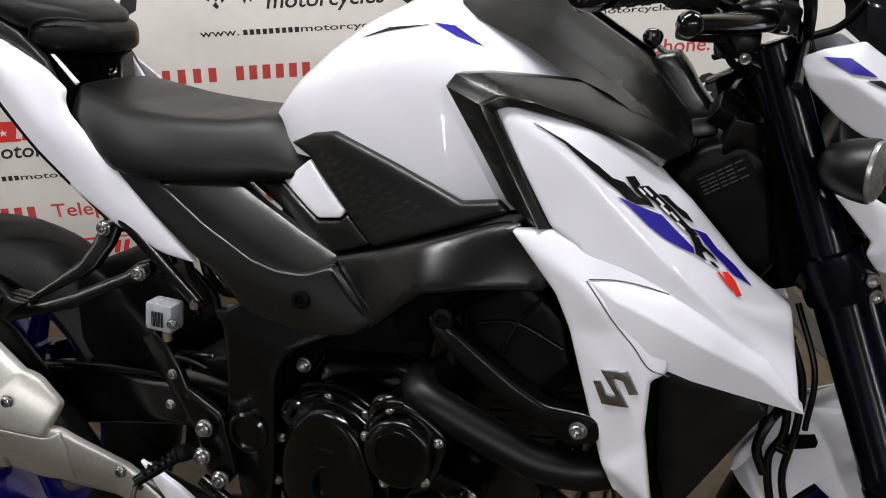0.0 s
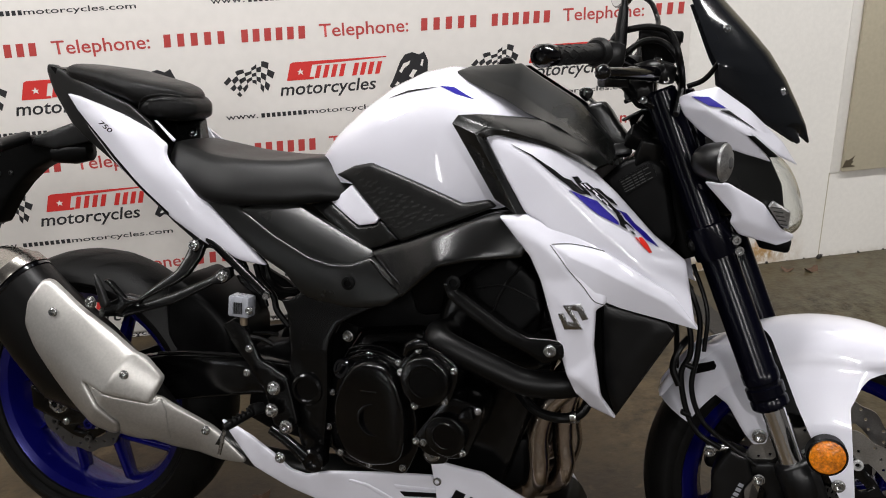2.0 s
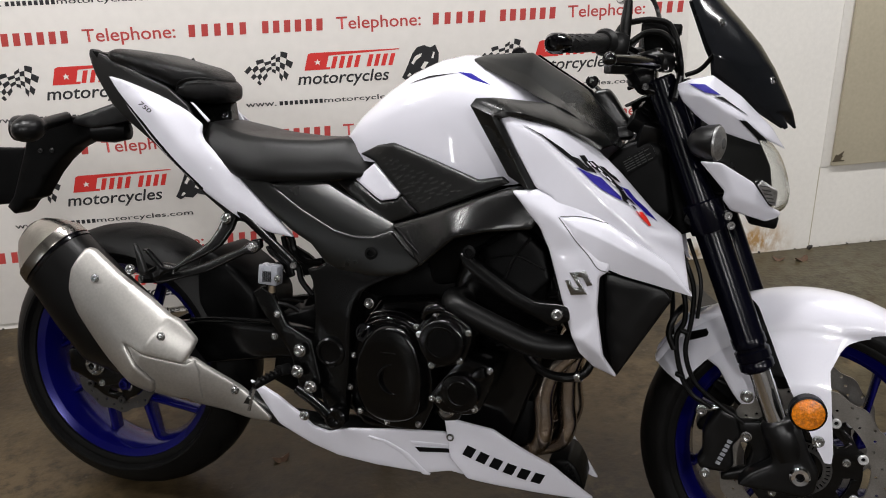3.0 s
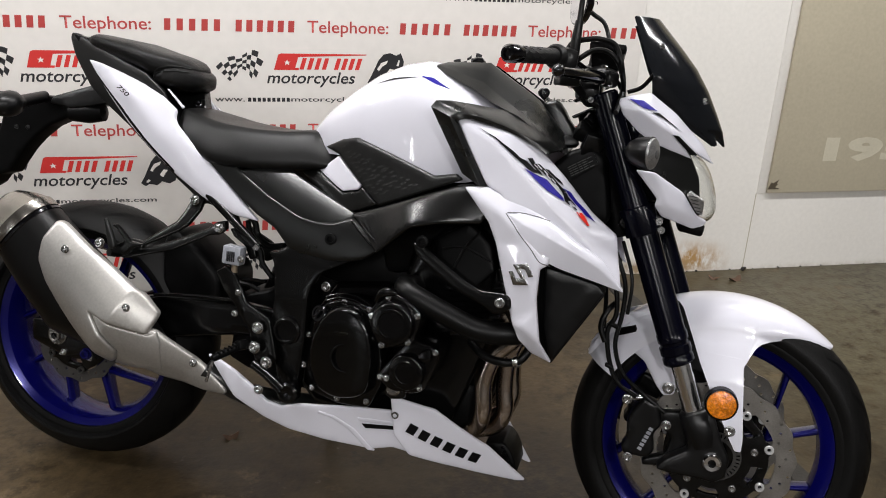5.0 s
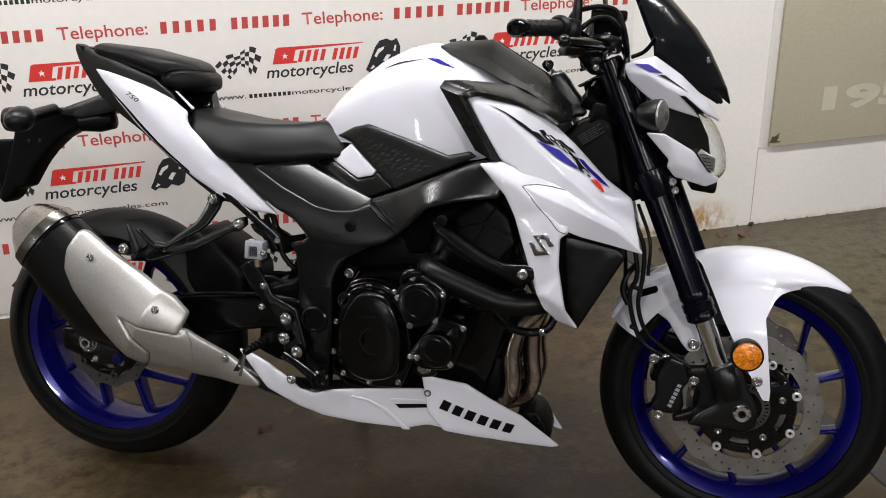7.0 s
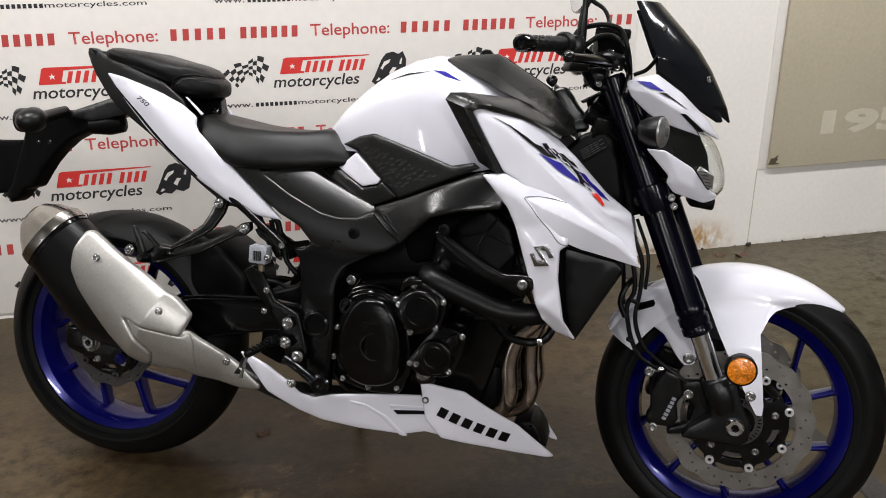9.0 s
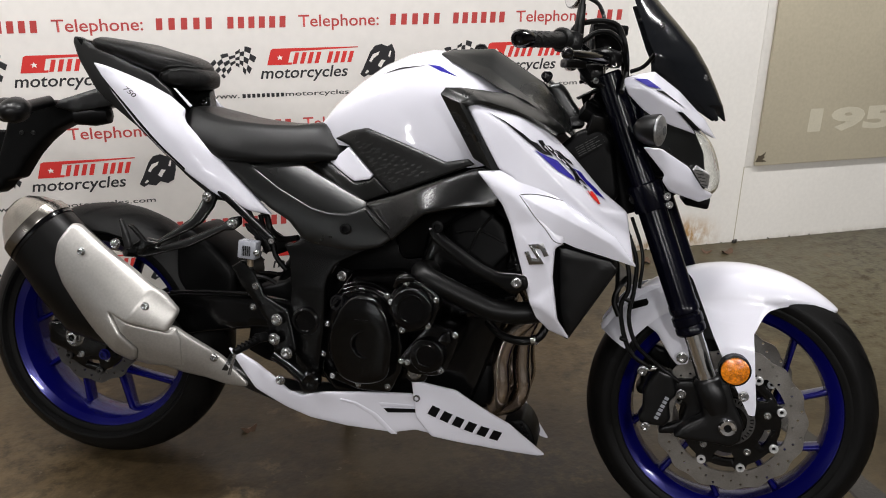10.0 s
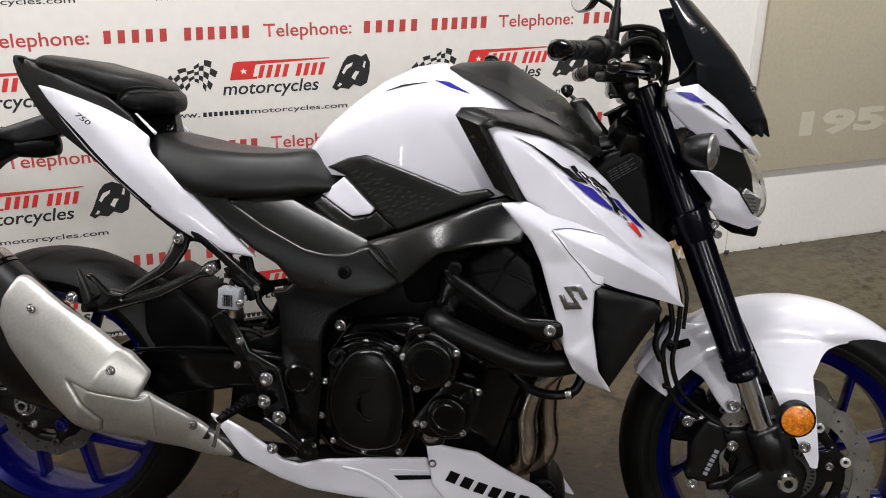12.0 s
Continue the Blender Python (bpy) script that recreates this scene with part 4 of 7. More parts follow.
BLS = facets([(1.018, 0.745, -0.254), (1.056, 0.727, -0.265), (1.138, 0.696, -0.255), (1.200, 0.673, -0.229), (1.247, 0.619, -0.205), (1.047, 0.746, -0.252), (1.097, 0.739, -0.243), (1.150, 0.706, -0.231), (1.205, 0.672, -0.219),
              (1.050, 0.707, -0.262), (1.110, 0.657, -0.250), (1.172, 0.640, -0.232), (1.090, 0.690, -0.263)], [(0, 1), (1, 2), (2, 3), (3, 4)], 0.005)
both("shroud_blade", ribbon([(1.018, -0.252, 0.746), (1.047, -0.253, 0.747), (1.097, -0.245, 0.739), (1.150, -0.234, 0.707), (1.206, -0.221, 0.672), (1.247, -0.206, 0.619)],
                            [(1.019, -0.255, 0.744), (1.050, -0.264, 0.730), (1.096, -0.264, 0.713), (1.142, -0.256, 0.692), (1.196, -0.234, 0.663), (1.247, -0.2065, 0.6185)],
                            [(1.018, -0.253, 0.743), (1.050, -0.262, 0.707), (1.090, -0.258, 0.667), (1.132, -0.247, 0.651), (1.184, -0.231, 0.637), (1.246, -0.206, 0.618)], 0.024, 5), WHITE, bike, "pearl white shroud blade", 40)


for line in ([(1.020, 0.7455), (1.047, 0.7475), (1.075, 0.744), (1.100, 0.738)], [(1.018, 0.744), (1.034, 0.726), (1.050, 0.7065), (1.072, 0.684), (1.090, 0.6625), (1.110, 0.6565)]):
    pts = [(x, min(float(np.ravel(f(x, z))[0]) for f in (BLS, LOS)) - 0.0002, z) for x, z in line]
    part("panel_seam", tube(Geo(), pts, 0.0008, 6), PRINTGREY, low_shroud)


def decal(poly, mat, name="decal", yf=UPS, parent=shroud, lift=0.0026):
    return part(name, panel(Geo(), poly, lambda x, z: yf(x, z) - lift, 0.0014, 0, 0.004, 0), mat, parent)


def stroke(p, q, w, mat, lift=0.0048):
    """A thin printed line from p to q."""
    d = np.array(q) - np.array(p)
    nrm = np.array([-d[1], d[0]]) / np.linalg.norm(d) * w / 2
    return decal([tuple(np.array(p) - nrm), tuple(np.array(q) - nrm), tuple(np.array(q) + nrm), tuple(np.array(p) + nrm)], mat, lift=lift)


decal([(0.9445, 0.8956), (0.9786, 0.8809), (1.0152, 0.8587), (1.0301, 0.8471), (1.0411, 0.8431), (1.0565, 0.8292), (1.0677, 0.8252), (1.0735, 0.8190), (1.0657, 0.8218), (1.0567, 0.8228), (1.0465, 0.8277), (1.0373, 0.8356), (1.0106, 0.8550), (0.9792, 0.8783)], BLACKDECAL, lift=0.0028)
decal([(1.0384, 0.8300), (1.0553, 0.8224), (1.0693, 0.8167), (1.0816, 0.8121), (1.0930, 0.8017), (1.1085, 0.7883), (1.1160, 0.7811), (1.1179, 0.7760), (1.1042, 0.7829), (1.0868, 0.7923), (1.0719, 0.8029), (1.0596, 0.8133), (1.0485, 0.8227)], INDIGO, lift=0.0028)
decal([(1.1064, 0.8008), (1.1265, 0.7922), (1.1397, 0.7772), (1.1587, 0.7610), (1.1706, 0.7488), (1.1784, 0.7410), (1.1601, 0.7516), (1.1504, 0.7610), (1.1359, 0.7742), (1.1255, 0.7849), (1.1188, 0.7936)], INDIGO, lift=0.0028)
# dark angular slabs with pale slashes where the maker's model mark is printed
for poly in ([(1.0418, 0.8483), (1.0501, 0.8487), (1.0566, 0.8405), (1.0545, 0.8374), (1.0688, 0.8247), (1.0729, 0.8195), (1.0621, 0.8270), (1.0530, 0.8344)],
             [(1.0744, 0.8315), (1.0827, 0.8296), (1.0953, 0.8188), (1.1043, 0.8134), (1.1128, 0.8037), (1.1022, 0.8095), (1.0898, 0.8196)],
             [(1.0553, 0.8390), (1.0642, 0.8392), (1.0765, 0.8289), (1.0900, 0.8181), (1.1060, 0.8033), (1.1190, 0.7921), (1.1138, 0.7912), (1.1008, 0.8022), (1.0856, 0.8134), (1.0731, 0.8240), (1.0636, 0.8304)],
             [(1.1115, 0.7924), (1.1193, 0.7905), (1.1249, 0.7825), (1.1361, 0.7727), (1.1415, 0.7661), (1.1290, 0.7766), (1.1254, 0.7760), (1.1308, 0.7685), (1.1196, 0.7758), (1.1166, 0.7840)],
             [(1.1337, 0.7676), (1.1377, 0.7661), (1.1440, 0.7605), (1.1399, 0.7620)]):
    decal(poly, BLACKDECAL, lift=0.0038)
for p, q in (((1.0567, 0.8368), (1.0629, 0.8315)), ((1.0607, 0.8377), (1.0700, 0.8296)), ((1.0740, 0.8279), (1.0821, 0.8210)), ((1.0789, 0.8212), (1.0889, 0.8127)), ((1.0896, 0.8147), (1.0984, 0.8067)), ((1.0966, 0.8054), (1.1057, 0.7984))):
    stroke(p, q, 0.0016, WHITE)
decal([(1.1478, 0.7566), (1.1529, 0.7559), (1.1614, 0.7471), (1.1699, 0.7338), (1.1656, 0.7335), (1.1601, 0.7408), (1.1522, 0.7494)], REDDECAL, lift=0.0038)
stroke((1.1436, 0.7572), (1.1610, 0.7397), 0.0014, REDDECAL)
EMB = lambda x, z: LOS(x, z) - 0.004
for poly in ([(1.042, 0.651), (1.070, 0.657), (1.083, 0.634), (1.074, 0.631), (1.066, 0.645), (1.056, 0.646), (1.075, 0.617), (1.046, 0.612), (1.035, 0.636), (1.043, 0.638), (1.050, 0.626), (1.061, 0.626)],):
    part("emblem", panel(Geo(), poly, EMB, 0.004, 0.0012, 0.005, 0), ZINC, low_shroud, "chrome angular emblem", 20)

# grip panels, seat-side covers
GRS = surface([(0.600, 0.820, -0.096), (0.677, 0.845, -0.138), (0.760, 0.830, -0.160), (0.857, 0.798, -0.188), (0.915, 0.800, -0.204), (0.743, 0.717, -0.166), (0.680, 0.700, -0.143), (0.600, 0.740, -0.112), (0.700, 0.760, -0.150)])
both("grip_panel", plate([(0.596, 0.820), (0.640, 0.840), (0.679, 0.848), (0.770, 0.820), (0.858, 0.792), (0.905, 0.802), (0.920, 0.792), (0.746, 0.717), (0.738, 0.721), (0.636, 0.808)], GRS, 0.012, 0.005, 0.009, 0.004), GRIP, bike, "textured black knee grip panel")
both("side_cover", plate([(0.588, 0.770), (0.634, 0.805), (0.699, 0.752), (0.691, 0.742), (0.655, 0.734), (0.640, 0.741)], lambda x, z: GRS(x, z) + 0.003, 0.010, 0.0025, 0.008, 0.003), WHITE, bike, "small white side cover")
dash = Geo()
rng = random.Random(3)
for i in range(14):
    for k in range(11):
        x, z = 0.650 + 0.0160 * i + 0.0080 * (k % 2) + rng.uniform(-0.004, 0.004), 0.732 + 0.0092 * k + rng.uniform(-0.003, 0.003)
        if z < 0.834 - 0.33 * (x - 0.679) - 0.016 and z > 0.722 + 0.43 * (x - 0.742) + 0.012 and x + z > 1.462:
            u, w = 0.0060 + rng.uniform(0, 0.0040), 0.0014
            q = [(x - 0.9 * u, z - 0.40 * u), (x + 0.3 * u, z - w), (x + 0.9 * u, z + 0.40 * u), (x - 0.3 * u, z + w)]
            ys = [float(np.ravel(GRS(a, b))[0]) for a, b in q]
            dash.add([(a, y - (0.0003, 0.0006, 0.0003, 0.0001)[k], b) for k, ((a, b), y) in enumerate(zip(q, ys))] + [(a, y + 0.002, b) for (a, b), y in zip(q, ys)], [(0, 1, 2, 3), (0, 4, 5, 1), (1, 5, 6, 2), (2, 6, 7, 3), (3, 7, 4, 0)])
tagged(both("grip_dash", dash, GRIP), "raised dashes on the knee grip", kind="stuff")
both("side_cover", plate([(0.542, 0.760), (0.586, 0.771), (0.640, 0.739), (0.655, 0.731), (0.693, 0.739), (0.702, 0.749), (0.739, 0.720), (0.720, 0.710), (0.668, 0.690), (0.645, 0.702)], lambda x, z: GRS(x, z) + 0.001, 0.010, 0.004, 0.01, 0.004), SATIN, bike, "satin black side cover")
FCS = dome([(0.312, 0.790, -0.120), (0.414, 0.704, -0.135), (0.425, 0.750, -0.136), (0.492, 0.709, -0.146), (0.511, 0.600, -0.140), (0.569, 0.674, -0.153), (0.652, 0.637, -0.166), (0.690, 0.686, -0.166), (0.762, 0.632, -0.196), (0.640, 0.590, -0.164)])
# a leaf-shaped hollow in the cover under the seat
SCS = lambda x, z: FCS(x, z) + 0.002 + 3.2 * np.maximum(0.0, (np.asarray(z) - 0.745) + 0.5 * (np.asarray(x) - 0.429)) ** 2
both("seat_side_cover", plate([(0.420, 0.750), (0.464, 0.764), (0.515, 0.770), (0.568, 0.745), (0.633, 0.716), (0.696, 0.690), (0.682, 0.680), (0.653, 0.668), (0.609, 0.664), (0.569, 0.671), (0.492, 0.706)], SCS, 0.012, 0.001, 0.006, 0.004), SATIN, bike, "satin black hollow cover under the seat")
both("seat_side_cover", plate([(0.312, 0.790), (0.345, 0.786), (0.400, 0.772), (0.425, 0.750), (0.492, 0.709), (0.569, 0.674), (0.609, 0.667), (0.653, 0.670), (0.690, 0.686), (0.762, 0.632), (0.728, 0.606), (0.690, 0.596), (0.640, 0.588), (0.585, 0.590), (0.549, 0.604), (0.517, 0.640), (0.470, 0.664), (0.414, 0.706)], FCS, 0.016, 0.004, 0.008, 0.006), SATIN, bike, "satin black frame cover", 45)
for k in range(2):
    part("cover_seam", tube(Geo(), [(x + 0.012 * k, float(np.ravel(FCS(x, z))[0]) - 0.001 - 0.002 * k, z + 0.006 * k) for x, z in ((0.694, 0.680), (0.716, 0.660), (0.744, 0.638))], 0.0022, 8), FRAMEBLK, bike)

# frame: main beam and pivot plate
part("frame_web", box(Geo(), (0.722, -0.095, 0.712), (0.070, 0.030, 0.045), (0, -20, 0), 0.006), DEEP, bike)
FRS = surface([(0.684, 0.692, -0.150), (0.749, 0.717, -0.170), (0.911, 0.782, -0.205), (0.938, 0.787, -0.212), (0.983, 0.737, -0.225), (0.968, 0.712, -0.228), (0.886, 0.704, -0.232), (0.828, 0.686, -0.226), (0.796, 0.659, -0.212), (0.755, 0.621, -0.198)])
both("frame_beam", plate([(0.684, 0.692), (0.749, 0.715), (0.911, 0.780), (0.936, 0.785), (0.981, 0.737), (0.968, 0.714), (0.886, 0.704), (0.828, 0.688), (0.796, 0.659), (0.757, 0.623)], FRS, 0.04, 0.006, 0.008), BEAMBLK, bike, "semi-gloss black aluminium frame beam")
both("frame_plate", plate([(0.505, 0.587), (0.524, 0.590), (0.545, 0.604), (0.560, 0.622), (0.680, 0.620), (0.736, 0.612), (0.690, 0.592), (0.644, 0.568), (0.630, 0.556), (0.615, 0.528), (0.611, 0.505), (0.610, 0.414), (0.603, 0.345), (0.597, 0.275), (0.560, 0.290), (0.546, 0.330), (0.538, 0.380), (0.526, 0.426), (0.529, 0.495), (0.520, 0.565)],
     facets([(0.486, 0.600, -0.132), (0.600, 0.620, -0.150), (0.730, 0.612, -0.175), (0.512, 0.590, -0.140), (0.644, 0.568, -0.172), (0.524, 0.563, -0.146), (0.611, 0.505, -0.170), (0.529, 0.495, -0.150), (0.610, 0.414, -0.166), (0.526, 0.426, -0.152), (0.597, 0.275, -0.158), (0.550, 0.290, -0.152)], [(3, 4), (4, 6), (6, 8)], 0.005), 0.03, 0.003, 0.010, 0.004), FRAMEBLK, bike, "black swingarm pivot plate", 40)
g = Geo()
turned(g, [(0.030, 0), (0.030, 0.006), (0.026, 0.009), (0.022, 0.009), (0.020, 0.004), (0, 0.004)], (0.568, -0.160, 0.428), (0, -1, 0), 28)
part("pivot_cap", g, CAST, bike)
for p in ((0.652, -0.171, 0.637), (0.858, -0.226, 0.666)):
    g = Geo()
    turned(g, [(0.012, 0), (0.012, 0.004), (0.007, 0.005), (0.006, 0.001), (0, 0.001)], p, (0, -1, 0), 16)
    part("frame_bolt", g, DEEP, bike)
# inner bulk that closes the view through the bike
core = Geo()
box(core, (0.90, 0, 0.70), (0.34, 0.22, 0.20), (0, -12, 0), 0.02)
part("airbox", core, DEEP, bike)
core = Geo()
box(core, (0.60, 0, 0.66), (0.10, 0.12, 0.12), (0, 0, 0), 0.02)
part("battery_box", core, DEEP, bike)

# seats
SEAT = [  # x, crown, shoulder width and height, side width, lower edge
    (0.238, 0.852, 0.040, 0.850, 0.052, 0.838), (0.246, 0.867, 0.066, 0.864, 0.084, 0.824), (0.262, 0.871, 0.082, 0.866, 0.106, 0.810), (0.316, 0.858, 0.100, 0.855, 0.124, 0.770), (0.345, 0.850, 0.108, 0.849, 0.134, 0.758), (0.373, 0.846, 0.113, 0.845, 0.140, 0.756),
    (0.403, 0.843, 0.114, 0.843, 0.143, 0.756), (0.442, 0.840, 0.112, 0.841, 0.142, 0.757), (0.506, 0.844, 0.100, 0.842, 0.132, 0.760), (0.545, 0.851, 0.088, 0.847, 0.122, 0.764), (0.566, 0.853, 0.080, 0.846, 0.116, 0.767), (0.600, 0.832, 0.076, 0.826, 0.108, 0.771), (0.626, 0.814, 0.068, 0.810, 0.098, 0.773), (0.642, 0.804, 0.054, 0.801, 0.084, 0.777), (0.650, 0.795, 0.034, 0.793, 0.056, 0.783)]
rings = []
for x in np.linspace(0.238, 0.650, 66):
    zc, wr, zr, wb, zl = (np.interp(x, [q[0] for q in SEAT], [q[k] for q in SEAT]) for k in range(1, 6))
    h = zr - zl
    half = [(0, zc), (0.35 * wr, zc - 0.10 * (zc - zr)), (0.7 * wr, zc - 0.42 * (zc - zr)), (0.92 * wr, zr + 0.16 * (zc - zr)), (wr, zr - 0.02 * h), (wr + 0.35 * (wb - wr), zr - 0.20 * h), (wr + 0.72 * (wb - wr), zr - 0.45 * h), (wb - 0.001, zr - 0.70 * h), (wb, zr - 0.84 * h), (wb - 0.004, zl + 0.05 * h), (wb - 0.014, zl), (0.5 * wb, zl - 0.001)]
    rings.append([(x, -a, b) for a, b in half[::-1]] + [(x, a, b) for a, b in half[1:]])
part("rider_seat", loft(Geo(), rings), VINYL, bike, "matt black vinyl rider seat", 75)


def cushion(rows, n, e=0.6):
    out = []
    for x in np.linspace(rows[0][0], rows[-1][0], n):
        zl, zt, wd = (np.interp(x, [q[0] for q in rows], [q[k] for q in rows]) for k in (1, 2, 3))
        out.append([(x, wd * math.copysign(abs(math.sin(a)) ** e, math.sin(a)), zl + (zt - zl) * (0.5 + 0.5 * math.copysign(abs(math.cos(a)) ** 0.6, math.cos(a)))) for a in np.linspace(0, 2 * math.pi, 25)[:-1]])
    return loft(Geo(), out)


pillion = part("pillion_seat", cushion([(-0.004, 0.994, 1.000, 0.045), (0.004, 0.986, 1.008, 0.066), (0.020, 0.978, 1.013, 0.078), (0.110, 0.950, 1.004, 0.094), (0.170, 0.928, 0.990, 0.096), (0.208, 0.926, 0.982, 0.086), (0.234, 0.930, 0.974, 0.066), (0.250, 0.938, 0.964, 0.046), (0.258, 0.946, 0.956, 0.030)], 44), VINYL2, bike, "black vinyl pillion pad", 75)
part("front_bolster", cushion([(0.176, 0.922, 0.932, 0.076), (0.186, 0.912, 0.946, 0.090), (0.206, 0.905, 0.956, 0.092), (0.228, 0.903, 0.959, 0.084), (0.250, 0.906, 0.955, 0.066), (0.266, 0.911, 0.947, 0.046), (0.274, 0.920, 0.937, 0.028)], 36, 0.5), VINYL2, pillion, "stitched front of the pillion pad", 75)
g = Geo()
tube(g, [(0.184, -0.090, 0.926), (0.192, -0.093, 0.944), (0.212, -0.093, 0.953), (0.236, -0.081, 0.956), (0.258, -0.060, 0.953)], 0.0016, 6)
part("seat_seam", g, VINYL, pillion)

# tail
TLS = facets([(0.020, 0.952, -0.080), (0.124, 0.924, -0.100), (0.221, 0.884, -0.110), (0.264, 0.856, -0.116), (0.300, 0.786, -0.128), (0.348, 0.750, -0.126), (0.476, 0.648, -0.136), (0.060, 0.928, -0.092), (0.150, 0.884, -0.118), (0.230, 0.812, -0.128), (0.320, 0.724, -0.126), (0.410, 0.676, -0.132),
              (0.422, 0.650, -0.130), (0.330, 0.682, -0.120), (0.208, 0.766, -0.118), (0.138, 0.822, -0.108), (0.068, 0.884, -0.090)], [(0, 7), (7, 8), (8, 9), (9, 10), (10, 11), (11, 6)], 0.012)
tail = both("tail_panel", plate([(0.016, 0.953), (0.054, 0.946), (0.110, 0.930), (0.165, 0.912), (0.219, 0.888), (0.256, 0.862), (0.256, 0.844), (0.264, 0.830), (0.298, 0.799), (0.348, 0.757), (0.414, 0.700), (0.473, 0.648), (0.422, 0.652), (0.367, 0.667), (0.330, 0.684), (0.271, 0.720), (0.208, 0.767), (0.138, 0.824), (0.072, 0.885)], TLS, 0.010, 0.004, 0.009), WHITE, bike, "pearl white tail fairing")
both("tail_trim", plate([(0.020, 0.950), (0.075, 0.893), (0.138, 0.838), (0.208, 0.782), (0.271, 0.732), (0.330, 0.690), (0.318, 0.676), (0.262, 0.712), (0.200, 0.759), (0.130, 0.816), (0.050, 0.870), (0.018, 0.895), (-0.007, 0.926), (-0.029, 0.954), (-0.040, 0.974), (-0.050, 0.997), (-0.048, 1.010), (-0.030, 1.009), (0.030, 0.985), (0.165, 0.936), (0.215, 0.900), (0.232, 0.866), (0.124, 0.906)],
     surface([(-0.050, 1.000, -0.055), (0.060, 0.884, -0.082), (0.208, 0.782, -0.096), (0.300, 0.700, -0.108), (0.215, 0.900, -0.100), (0.030, 0.985, -0.070)]), 0.012, 0.003, 0.012), GRIP, bike, "matt black tail trim")
part("tail_top", plate([(-0.038, 1.006), (0.030, 0.995), (0.190, 0.912), (0.212, 0.850), (0.190, 0.800), (0.060, 0.890)], [0.06], 0.12, 0.01, 0.03, out=1.0), DEEP, bike)
lettering("tail_number", "750", 0.038, 0.011, DEEP, Matrix.Translation((0.112, -0.1165, 0.897)) @ pose(0, 0, 0, 90, 0, -12) @ pose(0, 0, 0, 0, 0, -30), tail, "small dark printed number", 0.35, 0.012)
part("tail_groove", panel(Geo(), [(0.034, 0.930), (0.069, 0.894), (0.117, 0.850), (0.151, 0.819), (0.185, 0.789), (0.262, 0.729), (0.264, 0.733), (0.188, 0.794), (0.154, 0.825), (0.120, 0.856), (0.070, 0.898)], lambda x, z: TLS(x, z) - 0.0008, 0.003, 0.0, 0.006, 0), DEEP, tail, "dark moulded groove")
part("tail_flange", panel(Geo(), [(0.217, 0.906), (0.221, 0.906), (0.261, 0.870), (0.257, 0.866)], [-0.090], 0.006, 0.002, 0.006, 0), WHITE, tail)
part("inner_tail_panel", panel(Geo(), [(0.172, 0.909), (0.232, 0.911), (0.268, 0.862), (0.203, 0.844)], [0.054], 0.006, 0.001, 0.01, 0), WHITE, bike, "pearl white inner tail panel")
part("seat_bridge", plate([(0.156, 0.903), (0.246, 0.909), (0.266, 0.867), (0.259, 0.851), (0.206, 0.855)], surface([(0.16, 0.905, 0.022), (0.25, 0.905, 0.022), (0.21, 0.855, -0.006), (0.266, 0.855, -0.006)]), 0.03, 0.003, 0.01), SATIN, bike, "satin black bridge between the seats")
g = Geo()
turned(g, [(0.009, 0), (0.009, 0.003), (0.0075, 0.005), (0.003, 0.005), (0.002, 0.002), (0, 0.002)], (0.243, 0.008, 0.878), (0.2, -0.75, 0.62), 20)
part("seat_lock", g, CHROME, bike, "bright seat lock")

# rear mudguard with plate hanger and rear blinkers
g = panel(Geo(), [(-0.050, 0.840), (-0.052, 0.824), (-0.118, 0.791), (-0.155, 0.760), (-0.183, 0.729), (-0.204, 0.698), (-0.222, 0.670), (-0.250, 0.661), (-0.265, 0.640), (-0.286, 0.626), (-0.307, 0.643), (-0.286, 0.672), (-0.250, 0.783), (-0.243, 0.813), (-0.186, 0.858), (-0.132, 0.862), (-0.094, 0.857)], [-0.030], 0.050, 0.008, 0.014)
guard = part("rear_mudguard", g, DEEP, bike, "black mudguard with number plate hanger")
part("hanger_arm", plate([(0.070, 0.902), (0.050, 0.860), (-0.050, 0.838), (-0.108, 0.846), (-0.100, 0.862), (0.005, 0.898)], surface([(0.06, 0.90, -0.038), (0.04, 0.86, -0.044), (-0.10, 0.855, -0.042)]), 0.07, 0.003, 0.012), FORKCAST, guard, "satin black hanger arm")
part("plate_holder", panel(Geo(), [(-0.370, 0.778), (-0.310, 0.780), (-0.254, 0.783), (-0.268, 0.670), (-0.300, 0.650), (-0.370, 0.640)], [-0.022], 0.030, 0.004, 0.02), DEEP, guard, "black number plate holder")
g = Geo()
turned(g, [(0.0, -0.040), (0.008, -0.039), (0.017, -0.034), (0.024, -0.024), (0.0285, -0.008), (0.029, 0.008), (0.026, 0.020), (0.018, 0.030), (0.014, 0.042), (0.013, 0.115)], (-0.132, -0.150, 0.837), (0.07, 0.98, 0.19), 24)
turned(g, [(0.027, 0.0), (0.0275, -0.022), (0.026, -0.028), (0.022, -0.028), (0.021, 0.0)], (-0.136, -0.148, 0.837), (1, 0.1, 0.05), 24)
ri = part("rear_indicator", g, FORKCAST, guard, "black-bodied rear indicator")
g = Geo()
turned(g, [(0.0225, 0), (0.0225, -0.003), (0.014, -0.009), (0, -0.011)], (-0.161, -0.1505, 0.8358), (1, 0.1, 0.05), 18)
part("indicator_lens", g, SILVER, ri, "clear indicator lens")
g = Geo()
turned(g, [(0.0, -0.05), (0.020, -0.046), (0.025, 0.0), (0.020, 0.035), (0.0, 0.04)], (-0.016, -0.02, 0.832), (1, 0.1, 0.1), 18)
part("plate_lamp", g, DEEP, bike)
